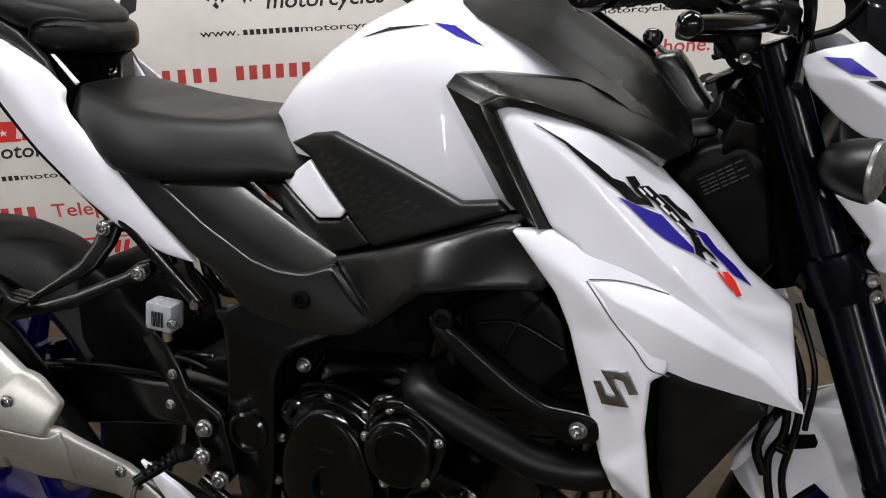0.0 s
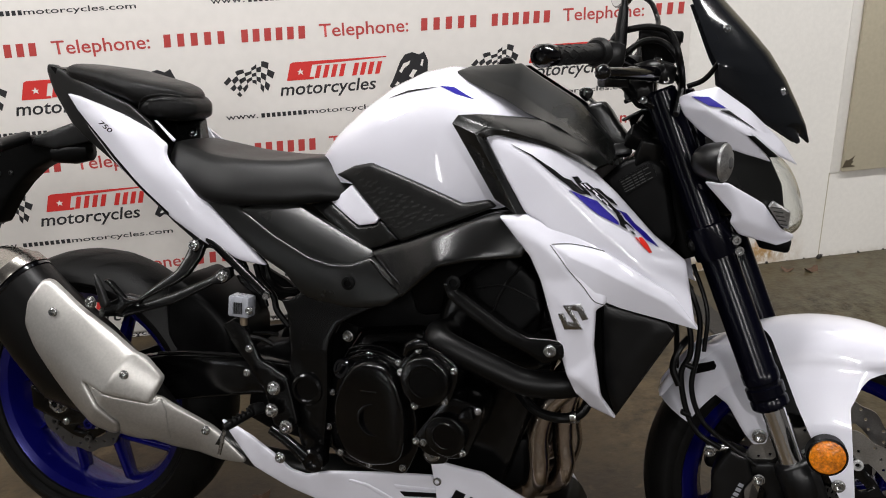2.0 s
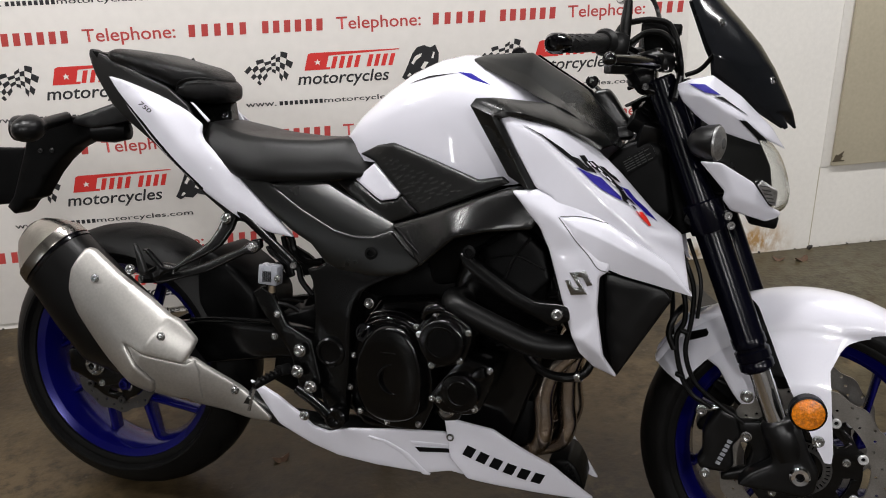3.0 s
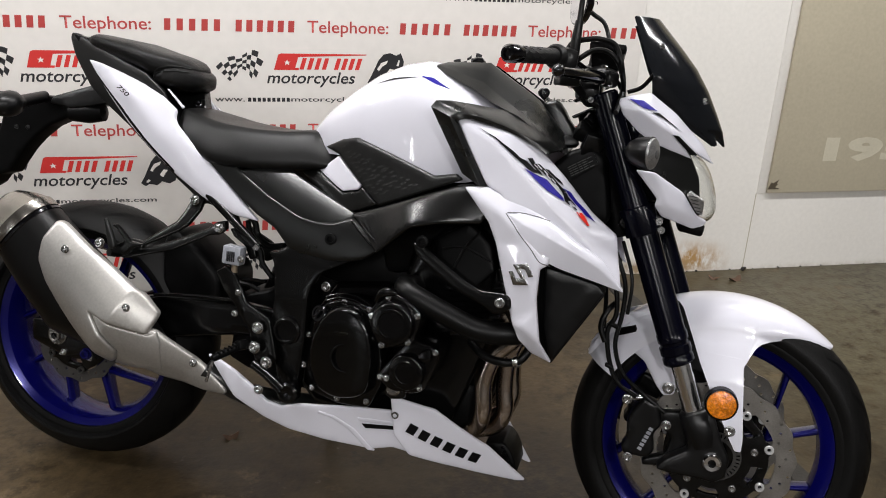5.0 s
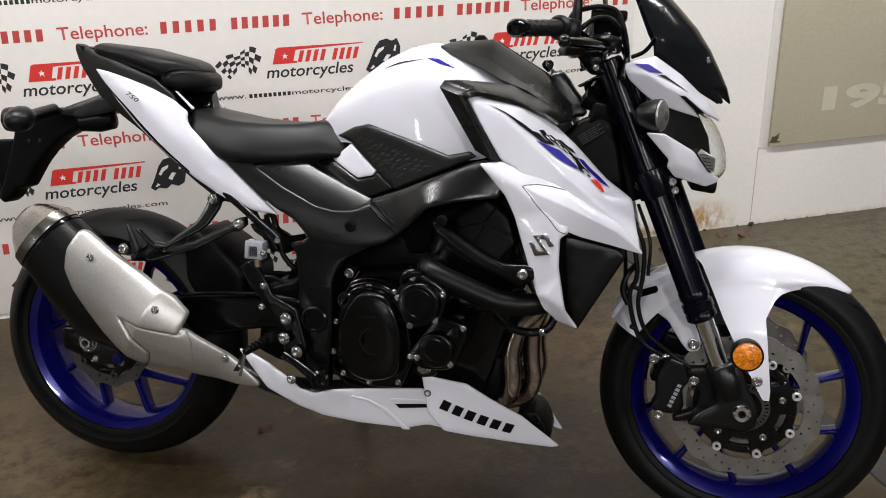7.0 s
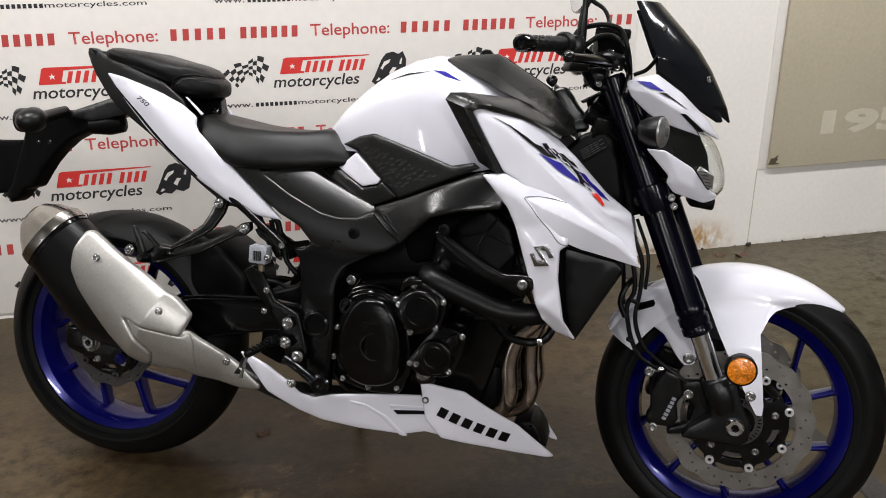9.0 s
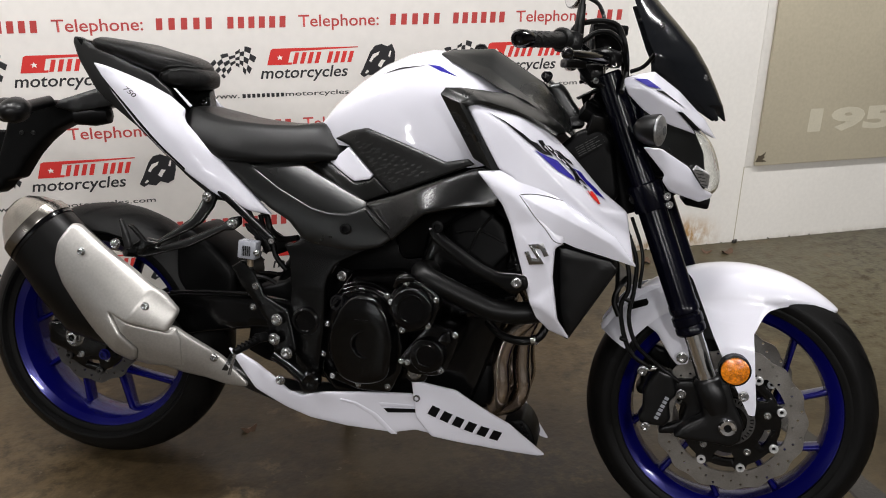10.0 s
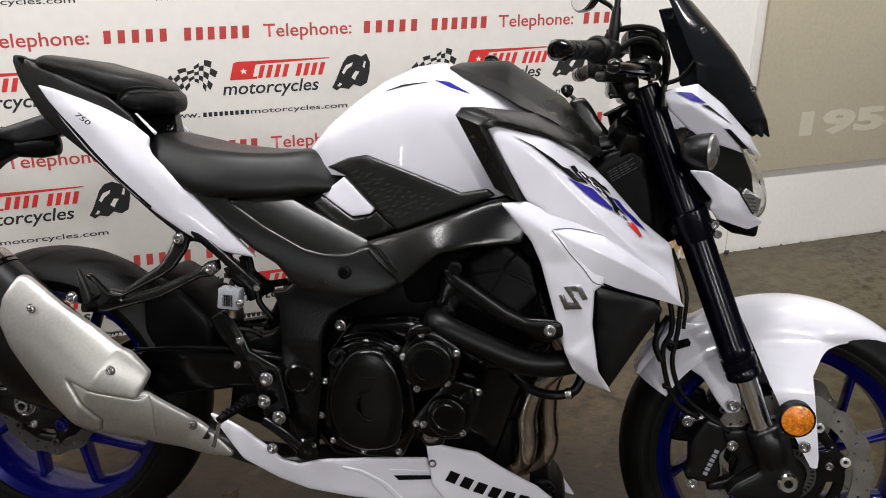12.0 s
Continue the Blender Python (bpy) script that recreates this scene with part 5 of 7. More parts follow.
bolt(bike, (-0.203, -0.031, 0.780), 0.0045, mat=SATIN)
bolt(bike, (-0.172, -0.031, 0.782), 0.0045, mat=SATIN)

# ---- front end ----
AXD = np.array([0.387, 0.0, -0.922])


def leg(y, ahead=0.0):
    def at(z):
        return tuple(np.array([1.178 + ahead + (0.946 - z) * 0.422, y, z]))

    g = Geo()
    d = Vector(AXD)
    L = lambda z: (Vector(at(z)) - Vector(at(0.985))).length
    turned(g, [(0.0, 0.0), (0.022, 0.0), (0.0255, 0.004), (0.0255, L(0.745)), (0.0285, L(0.735)), (0.0285, L(0.540)), (0.0300, L(0.538)), (0.0300, L(0.524)), (0.0275, L(0.522)), (0.0275, L(0.517)), (0.0310, L(0.515)), (0.0310, L(0.501)), (0.0290, L(0.499)), (0.0290, L(0.496)), (0.0305, L(0.494)), (0.0305, L(0.484)), (0.027, L(0.480)), (0.022, L(0.480))], at(0.985), d, 28)
    turned(g, [(0.026, L(0.775)), (0.034, L(0.773)), (0.0350, L(0.765)), (0.0350, L(0.732)), (0.034, L(0.724)), (0.026, L(0.722))], at(0.985), d, 28)
    f = part("fork_leg", g, FORKBLK, bike, "gloss black upside-down fork leg")
    g = Geo()
    turned(g, [(0.0205, 0.0), (0.0205, L(0.340) - L(0.482))], at(0.482), d, 28)
    part("fork_slider", g, SLIDER, f, "chrome fork slider")
    g = Geo()
    turned(g, [(0.024, 0), (0.030, 0.006), (0.031, 0.05), (0.026, 0.075), (0.0, 0.08)], at(0.392), d, 24)
    panel(g, [(1.396, 0.374), (1.451, 0.392), (1.472, 0.340), (1.492, 0.304), (1.488, 0.268), (1.468, 0.254), (1.440, 0.258), (1.380, 0.259), (1.356, 0.263), (1.373, 0.286), (1.412, 0.312), (1.404, 0.345)], [y - 0.020], 0.034, 0.008, 0.010)
    part("axle_clamp", g, FORKCAST, f, "black fork bottom casting")
    return f


right_leg, left_leg = leg(-0.124), leg(0.124, 0.030)
g = Geo()
turned(g, [(0.0, 0.006), (0.0075, 0.006), (0.0080, -0.004), (0.0150, -0.005), (0.0180, -0.001), (0.0180, 0.012), (0.0, 0.014)], (1.459, -0.150, 0.298), (0, 1, 0), 24)
axle_end = part("axle_nut", g, SLIDER, bike, "bright axle end")
g = Geo()
turned(g, [(0.0, 0.004), (0.0076, 0.004), (0.0076, 0.0055), (0.0, 0.0055)], (1.459, -0.150, 0.298), (0, 1, 0), 6)
part("axle_socket", g, DEEP, axle_end)
g = Geo()
tube(g, [(1.458, -0.14, 0.299), (1.458, 0.14, 0.299)], 0.012, 16)
part("front_axle", g, ZINC, bike)
for nm, c, s in (("upper_yoke", (1.164, 0, 0.957), (0.066, 0.29, 0.016)), ("lower_yoke", (1.252, 0, 0.742), (0.06, 0.29, 0.04))):
    part(nm, box(Geo(), c, s, (0, 22, 0), 0.012), FRAMEBLK, bike)
for dz in (0.0, -0.022):
    g = Geo()
    turned(g, [(0.0072, 0), (0.0072, 0.005), (0.0042, 0.005), (0.004, 0.001), (0, 0.001)], (1.296 + 0.006 * (dz < 0), -0.141, 0.753 + 0.75 * dz), (0.25, -0.96, 0), 16)
    part("clamp_bolt", g, ZINC, bike, "bright clamp bolt")
part("clamp_lug", box(Geo(), (1.288, -0.128, 0.744), (0.022, 0.022, 0.038), (0, 22, 8), 0.004), FORKCAST, bike)
part("head_tube", tube(Geo(), [(1.142, 0, 0.950), (1.225, 0, 0.700)], 0.036, 20), DEEP, bike)
part("head_casting", plate([(1.040, 0.800), (1.080, 0.838), (1.110, 0.868), (1.150, 0.880), (1.182, 0.862), (1.205, 0.740), (1.150, 0.680), (1.060, 0.700)], [-0.098], 0.196, 0.010, 0.02, 0.012), DEEP, bike, "black frame head casting")
# maker's plate on the frame head: rows of unreadable small bars
vin = part("frame_plate_label", plate([(1.105, 0.836), (1.156, 0.868), (1.168, 0.848), (1.117, 0.812)], [-0.118], 0.002, 0.0, 0.02, 0.002), DEEP, bike, "black information plate with rows of white bars")
g = Geo()
for r in range(5):
    for a, b in ((0.06, 0.17), (0.19, 0.36), (0.40, 0.52), (0.55, 0.70), (0.74, 0.90 - 0.15 * (r % 2))):
        f = 0.14 + 0.17 * r
        q = lambda u, w: (1.105 + 0.051 * u + 0.012 * w, -0.1206, 0.836 + 0.032 * u - 0.023 * w)
        g.add([q(a, f), q(b, f), q(b, f + 0.06), q(a, f + 0.06)], [(0, 1, 2, 3)])
tagged(part("label_print", g, PLATEPRINT, vin), kind="stuff")
for pts in (([(1.12, -0.11, 0.77), (1.15, -0.12, 0.75), (1.20, -0.12, 0.70), (1.235, -0.10, 0.66)], [(1.10, -0.115, 0.74), (1.16, -0.12, 0.72), (1.21, -0.11, 0.62), (1.22, -0.09, 0.52)])):
    part("cable", tube(Geo(), pts, 0.0045, 8), HOSE, bike)

# front mudguard: crown over the tyre, flanks beside the fork
def flare(r):
    """Half width of the mudguard's side below its crown."""
    return np.where(r > 0.16, 0.0795 + 0.42 * (0.252 - r), 0.1181 + 0.18 * (0.16 - r))


REACH = [(49, 0.302), (55, 0.291), (60, 0.281), (66.7, 0.265), (72.7, 0.248), (76, 0.238), (78, 0.224), (80, 0.198), (82, 0.178), (98, 0.160), (102, 0.178), (106, 0.210), (109, 0.238), (111, 0.251), (120, 0.260), (132, 0.278), (151, 0.288)]
rings = []
for deg in np.linspace(49, 151, 120):
    a, t = radians(deg), (deg - 49) / 102
    k = min(1.0, t / 0.30) ** 0.6
    w, d, r0 = 0.022 + 0.058 * k, 0.010 + 0.060 * min(1.0, t / 0.30) ** 0.95, 0.314
    half = [(w * math.sin(q), r0 - d * (1 - math.cos(q))) for q in np.linspace(0, 1.45, 10)]
    last = half[-1]
    end = min(last[1] - 0.001, np.interp(deg, *zip(*REACH)))
    for u in (0.12, 0.3, 0.5, 0.75, 1.0):
        r = last[1] + (end - last[1]) * u
        half.append((last[0] + max(0.0, float(flare(r)) - 0.0795) * min(1.0, u * 3), r))
    sec = [(-y, r) for y, r in half[::-1]] + half[1:]
    sec += [(y * 0.965, r - 0.003 * math.exp(-abs(y) / 0.05)) for y, r in sec[::-1]]
    rings.append([(FAX[0] + r * math.cos(a), y, FAX[2] + r * math.sin(a)) for y, r in sec])
fender = part("front_mudguard", loft(Geo(), rings), WHITE, bike, "pearl white front mudguard", 55)
FLS = lambda x, z: -flare(np.hypot(np.asarray(x) - FAX[0], np.asarray(z) - FAX[2])) - 0.00015
both("mudguard_flank", plate([(1.402, 0.505), (1.495, 0.500), (1.497, 0.470), (1.511, 0.345), (1.510, 0.325), (1.498, 0.326), (1.485, 0.348), (1.448, 0.415)], FLS, 0.004, 0.0, 0.007, 0.003), WHITE, fender, "pearl white mudguard side")
FL2 = surface([(1.205, 0.452, -0.040), (1.260, 0.530, -0.036), (1.370, 0.580, -0.058), (1.359, 0.424, -0.112), (1.300, 0.465, -0.086), (1.380, 0.500, -0.096)])
both("mudguard_flank", plate([(1.193, 0.445), (1.195, 0.462), (1.220, 0.502), (1.254, 0.543), (1.320, 0.562), (1.375, 0.570), (1.392, 0.520), (1.372, 0.412), (1.352, 0.406), (1.337, 0.421), (1.308, 0.463), (1.281, 0.477), (1.246, 0.473), (1.218, 0.459)], FL2, 0.008, 0.004, 0.009), WHITE, fender)
def crown_y(x, z):
    """Side of the mudguard's crown behind the fork."""
    r = np.hypot(np.asarray(x) - FAX[0], np.asarray(z) - FAX[2])
    q = np.arccos(np.clip(1 - (0.314 - r) / 0.070, -1, 1))
    return -(0.080 * np.sin(q) + 0.0016)


for poly in ([(1.246, 0.512), (1.282, 0.528), (1.286, 0.522), (1.284, 0.516), (1.250, 0.500), (1.244, 0.505)]  ,):
    part("vent_slot", panel(Geo(), poly, crown_y, 0.0012, 0, 0.006, 0), DEEP, fender, "black vent slot")
bolt(fender, (1.484, -0.139, 0.364), 0.0085)
bolt(fender, (1.360, -0.116, 0.424), 0.0095)
g = Geo()
turned(g, [(0.031, -0.010), (0.031, 0.010), (0.0285, 0.013), (0.0275, 0.010)], (1.457, -0.165, 0.424), (0, -1, 0), 40)
refl = part("reflector_housing", g, DEEP, fender, "black round reflector housing")
g = Geo()
turned(g, [(0.0273, 0.006), (0.0273, 0.0115), (0.024, 0.0135), (0.0, 0.0145)], (1.457, -0.165, 0.424), (0, -1, 0), 40)
part("reflector", g, AMBER, refl, "amber round side reflector")

slots = [[(FAX[0] + r * math.cos(t), FAX[2] + r * math.sin(t)) for r, t in ((0.040, a), (0.047, a), (0.047, a + 0.06), (0.040, a + 0.06))] for a in np.arange(36) * 2 * math.pi / 36]
part("sensor_ring", plate(ring(FAX, 0.050, 72), [-0.107], 0.002, 0.0, 0.03, 0, -1.0, [ring(FAX, 0.034, 36)[::-1]] + slots), DARKDISC, front, "slotted steel wheel sensor ring")

part("fork_brace", panel(Geo(), [(1.362, 0.400), (1.364, 0.473), (1.390, 0.500), (1.424, 0.470), (1.436, 0.435), (1.415, 0.372)], [-0.084], 0.008, 0.002, 0.012), DEEP, bike)
# darkness of the gap behind the fork leg, laid on as a black sheet
part("fork_gap_shade", panel(Geo(), [(1.350, 0.592), (1.362, 0.588), (1.371, 0.578), (1.395, 0.525), (1.420, 0.468), (1.376, 0.470), (1.350, 0.540)], lambda x, z: np.minimum(crown_y(x, z), FL2(x, z)) - 0.003, 0.004, 0.001, 0.008, 0.004), DEEP, fender, "black sheet in place of the dark gap behind the fork leg")
# front caliper, hoses
for s in (-1, 1):
    yb = -0.118 if s < 0 else 0.084
    g = Geo()
    panel(g, [(1.290, 0.340), (1.297, 0.364), (1.315, 0.397), (1.347, 0.387), (1.358, 0.345), (1.344, 0.325), (1.350, 0.289), (1.338, 0.272), (1.290, 0.274), (1.284, 0.288), (1.293, 0.304)], [yb], 0.034, 0.008, 0.012)
    cal = part("brake_caliper", g, FORKCAST, bike, "black radial brake caliper")
    if s < 0:
        g = Geo()
        for i in range(6):
            t = i / 6
            x0, z0 = 1.316 + 0.020 * t, 0.290 + 0.052 * t
            g.add([(x0, yb - 0.0012, z0), (x0 + 0.0025, yb - 0.0012, z0 + 0.006), (x0 + 0.0105, yb - 0.0012, z0 + 0.003), (x0 + 0.008, yb - 0.0012, z0 - 0.003)], [(0, 1, 2, 3)])
        part("caliper_bars", g, PAPER, cal, "small pale printed bars")
    g = Geo()
    panel(g, [(1.350, 0.372), (1.400, 0.378), (1.420, 0.340), (1.410, 0.280), (1.372, 0.258), (1.330, 0.252), (1.330, 0.268), (1.372, 0.284), (1.380, 0.320), (1.346, 0.350)], [yb + 0.012], 0.020, 0.006, 0.012)
    part("caliper_bracket", g, FORKCAST, bike)
for p in ((1.366, -0.112, 0.346), (1.300, -0.12, 0.270), (1.284, -0.11, 0.385)):
    bolt(bike, p, 0.008)
g = Geo()
tube(g, [(1.278, -0.10, 0.386), (1.318, -0.10, 0.392)], 0.0075, 12)
part("banjo_bolt", g, ZINC, bike)
for pts, r in (([(1.215, -0.12, 0.66), (1.236, -0.125, 0.60), (1.240, -0.125, 0.555), (1.228, -0.125, 0.520), (1.240, -0.125, 0.460), (1.262, -0.125, 0.420), (1.300, -0.118, 0.396)], 0.0048),
               ([(1.225, -0.12, 0.68), (1.250, -0.122, 0.62), (1.252, -0.122, 0.560), (1.246, -0.124, 0.50), (1.262, -0.124, 0.450), (1.290, -0.12, 0.420), (1.36, -0.11, 0.37)], 0.0045),
               ([(1.236, -0.10, 0.575), (1.222, -0.12, 0.560), (1.214, -0.125, 0.530), (1.226, -0.125, 0.500)], 0.006),
               ([(1.235, -0.09, 0.70), (1.262, -0.115, 0.63), (1.262, -0.118, 0.56)], 0.0036)):
    part("brake_hose", tube(Geo(), pts, r, 10), HOSE, bike, "black rubber brake hose")
for zz in (0.535, 0.452):
    part("hose_clip", box(Geo(), (1.240, -0.125, zz), (0.018, 0.014, 0.008), (0, 20, 0), 0.003), DEEP, bike)

# headlamp unit
HUP = facets([(1.195, 0.973, -0.164), (1.213, 0.981, -0.159), (1.250, 0.990, -0.138), (1.301, 0.958, -0.104), (1.361, 0.907, -0.056), (1.390, 0.868, -0.030), (1.195, 0.962, -0.170), (1.204, 0.945, -0.166), (1.230, 0.921, -0.157), (1.247, 0.908, -0.151), (1.261, 0.900, -0.146), (1.299, 0.888, -0.129), (1.342, 0.876, -0.104),
              (1.236, 0.957, -0.171), (1.269, 0.937, -0.159), (1.305, 0.920, -0.135), (1.352, 0.886, -0.091)], [(6, 13), (13, 14), (14, 15), (15, 16), (16, 5), (14, 11)], 0.004)
hl = both("headlamp_cowl", plate([(1.194, 0.975), (1.213, 0.983), (1.251, 0.992), (1.302, 0.959), (1.361, 0.907), (1.390, 0.868), (1.352, 0.886), (1.306, 0.920), (1.342, 0.876), (1.300, 0.888), (1.262, 0.900), (1.248, 0.908), (1.230, 0.922), (1.204, 0.946), (1.194, 0.964)], HUP, 0.008, 0.003, 0.0045, 0.003), WHITE, bike, "pearl white headlamp cowl", 60)
decal([(1.212, 0.976), (1.238, 0.976), (1.266, 0.959), (1.240, 0.962)], INDIGO, "decal", HUP, hl)
decal([(1.256, 0.956), (1.270, 0.956), (1.316, 0.926), (1.280, 0.946)], BLACKDECAL, "decal", HUP, hl)
decal([(1.300, 0.918), (1.312, 0.917), (1.338, 0.896), (1.353, 0.884), (1.338, 0.884)], DEEP, "lamp_slot", HUP, hl, 0.003)
HLO = facets([(1.242, 0.847, -0.192), (1.276, 0.846, -0.176), (1.334, 0.812, -0.130), (1.366, 0.770, -0.106), (1.387, 0.756, -0.092), (1.362, 0.742, -0.100), (1.299, 0.763, -0.146), (1.283, 0.784, -0.162), (1.300, 0.786, -0.164)], [(7, 8), (8, 4)], 0.004)
both("headlamp_cowl", plate([(1.240, 0.848), (1.276, 0.846), (1.334, 0.812), (1.366, 0.770), (1.388, 0.760), (1.384, 0.750), (1.362, 0.742), (1.299, 0.763), (1.283, 0.784), (1.287, 0.796)], HLO, 0.008, 0.004, 0.008, 0.005), WHITE, bike, "pearl white lower headlamp cowl")
both("headlamp_side", plate([(1.236, 0.916), (1.300, 0.900), (1.338, 0.886), (1.362, 0.840), (1.374, 0.770), (1.360, 0.765), (1.332, 0.812), (1.276, 0.846), (1.250, 0.850)], surface([(1.255, 0.905, -0.148), (1.338, 0.877, -0.104), (1.374, 0.770, -0.092), (1.276, 0.846, -0.160)]), 0.008, 0.003, 0.01), SATIN, bike, "satin black headlamp side")
part("headlamp_chin", box(Geo(), (1.362, 0, 0.741), (0.05, 0.14, 0.026), (0, 8, 0), 0.006), DEEP, bike)
rings = []
for q in (1.0, 0.96):
    side = []
    for t in np.linspace(0, 1, 10):
        k = q * max(0.02, math.cos(t * math.pi / 2)) ** 0.7
        side.append([(1.350 + 0.050 * q * math.sin(t * math.pi / 2) - 0.32 * 0.074 * k * math.cos(a), 0.092 * k * math.sin(a), 0.820 + 0.074 * k * math.cos(a)) for a in np.linspace(0, 2 * math.pi, 29)[:-1]])
    rings += side if q == 1.0 else side[::-1]
part("headlamp_lens", loft(Geo(), rings, caps=False), CLEAR, bike, "clear headlamp lens", 60)
g = Geo()
turned(g, [(0.085, 0.0), (0.070, -0.012), (0.045, -0.030), (0.018, -0.038), (0.012, -0.02), (0.0, -0.018)], (1.340, 0, 0.818), (1, 0, 0.30), 28)
part("headlamp_reflector", g, SILVER, bike, "silver lamp reflector")
pos = both("position_lamp", panel(Geo(), [(1.341, 0.808), (1.348, 0.817), (1.376, 0.800), (1.377, 0.770), (1.364, 0.776)], lambda x, z: HLO(x, z) - 0.003, 0.010, 0.003, 0.006, 0.003), SILVER, bike, "clear ribbed position lamp")
for k in range(5):
    p, q = np.array((1.346 + 0.004 * k, 0.806 - 0.007 * k)), np.array((1.362 + 0.003 * k, 0.804 - 0.007 * k))
    part("lamp_rib", panel(Geo(), [tuple(p), tuple(q), tuple(q + (0, 0.002)), tuple(p + (0, 0.002))], lambda x, z: HLO(x, z) - 0.0045, 0.002, 0, 0.01, 0), PRINTGREY, pos)
part("headlamp_back", box(Geo(), (1.275, 0, 0.850), (0.08, 0.18, 0.13), (0, 12, 0), 0.02), DEEP, bike)
for s in (-1, 1):
    at, way = (1.262, s * 0.236, 0.881), (0.93, s * 0.37, 0.0)
    g = turned(Geo(), [(0.0, -0.046), (0.010, -0.044), (0.019, -0.038), (0.0255, -0.026), (0.0290, -0.012), (0.0305, 0.0), (0.0305, 0.003), (0.0290, 0.003)], at, way, 30)
    tube(g, [(1.236, s * 0.226, 0.880), (1.250, s * 0.150, 0.872)], 0.011, 12)
    ind = part("indicator", g, FORKCAST, bike, "black-bodied front indicator")
    part("indicator_lens", turned(Geo(), [(0.0288, 0.002), (0.0288, 0.004), (0.0275, 0.007), (0.020, 0.011), (0.010, 0.013), (0.0, 0.0135)], at, way, 30), SILVER, ind, "clear indicator lens")
    part("lens_bulb", turned(Geo(), [(0.008, 0.012), (0.009, 0.0135), (0.006, 0.015), (0.0, 0.0152)], at, way, 14), PRINTGREY, ind)
# windscreen
EDGE = [(1.388, 0.905), (1.330, 0.942), (1.256, 1.000), (1.252, 1.028), (1.240, 1.050), (1.222, 1.092), (1.202, 1.138)]
MID = [(1.408, 0.906), (1.400, 0.934), (1.386, 0.964), (1.362, 1.010), (1.334, 1.052), (1.300, 1.090), (1.250, 1.142)]
WD = [0.034, 0.072, 0.108, 0.112, 0.108, 0.098, 0.078]
rows = []
for t in np.linspace(0, 6, 25):
    ex, ez, mx, mz, wd = (np.interp(t, range(7), [q[k] for q in s] if k is not None else s) for s, k in ((EDGE, 0), (EDGE, 1), (MID, 0), (MID, 1), (WD, None)))
    notch = 0.016 * max(0.0, 1 - t)
    rows.append([(ex + (mx - ex) * (1 - u * u) - notch * math.sin(math.pi * min(1.0, abs(u))) ** 2, wd * u, ez + (mz - ez) * (1 - u * u) + notch * math.sin(math.pi * min(1.0, abs(u))) ** 2) for u in np.linspace(-1, 1, 21)])
g = Geo()
outer = [p for r in rows for p in r]
inner = [(x - 0.003, y, z - 0.002) for x, y, z in outer]
N, M = len(rows), 21
ff = []
for i in range(N - 1):
    for k in range(M - 1):
        a = i * M + k
        ff.append((a, a + 1, a + 1 + M, a + M))
        ff.append((N * M + a, N * M + a + M, N * M + a + M + 1, N * M + a + 1))
rim = [k for k in range(M)] + [i * M + M - 1 for i in range(1, N)] + [(N - 1) * M + k for k in range(M - 2, -1, -1)] + [i * M for i in range(N - 2, 0, -1)]
for a, b in zip(rim, rim[1:] + rim[:1]):
    ff.append((a, N * M + a, N * M + b, b))
g.add(outer + inner, ff)
screen = part("windscreen", g, SMOKED, bike, "dark smoked windscreen", 50)
for p in ((1.257, -0.101, 1.082), (1.352, -0.082, 0.987), (1.257, 0.101, 1.082), (1.352, 0.082, 0.987)):
    bolt(screen, p, 0.0055, (0.75, -0.5 if p[1] < 0 else 0.5, 0.4))
part("screen_stay", tube(Geo(), [(1.205, -0.07, 0.992), (1.232, -0.075, 1.005), (1.258, -0.085, 1.040)], 0.0042, 10), DEEP, bike)
part("instrument_panel", box(Geo(), (1.158, 0.0, 1.066), (0.056, 0.13, 0.034), (0, 8, 0), 0.005), DEEP, bike, "black instrument panel")

# handlebar and controls
BAR = [(1.010, -0.380, 1.024), (1.044, -0.310, 1.029), (1.076, -0.235, 1.036), (1.110, -0.120, 1.026), (1.128, -0.06, 1.008), (1.130, 0.0, 1.004)]
FAR = [(1.126, 0.06, 1.008), (1.122, 0.120, 1.024), (1.096, 0.235, 1.030), (1.060, 0.335, 1.022)]
bar = part("handlebar", tube(Geo(), BAR + FAR, 0.0115, 14), GLOSSBLK, bike, "black tapered handlebar")
part("bar_clamp", box(Geo(), (1.130, 0, 0.990), (0.05, 0.11, 0.05), (0, 0, 0), 0.01), CAST, bike)


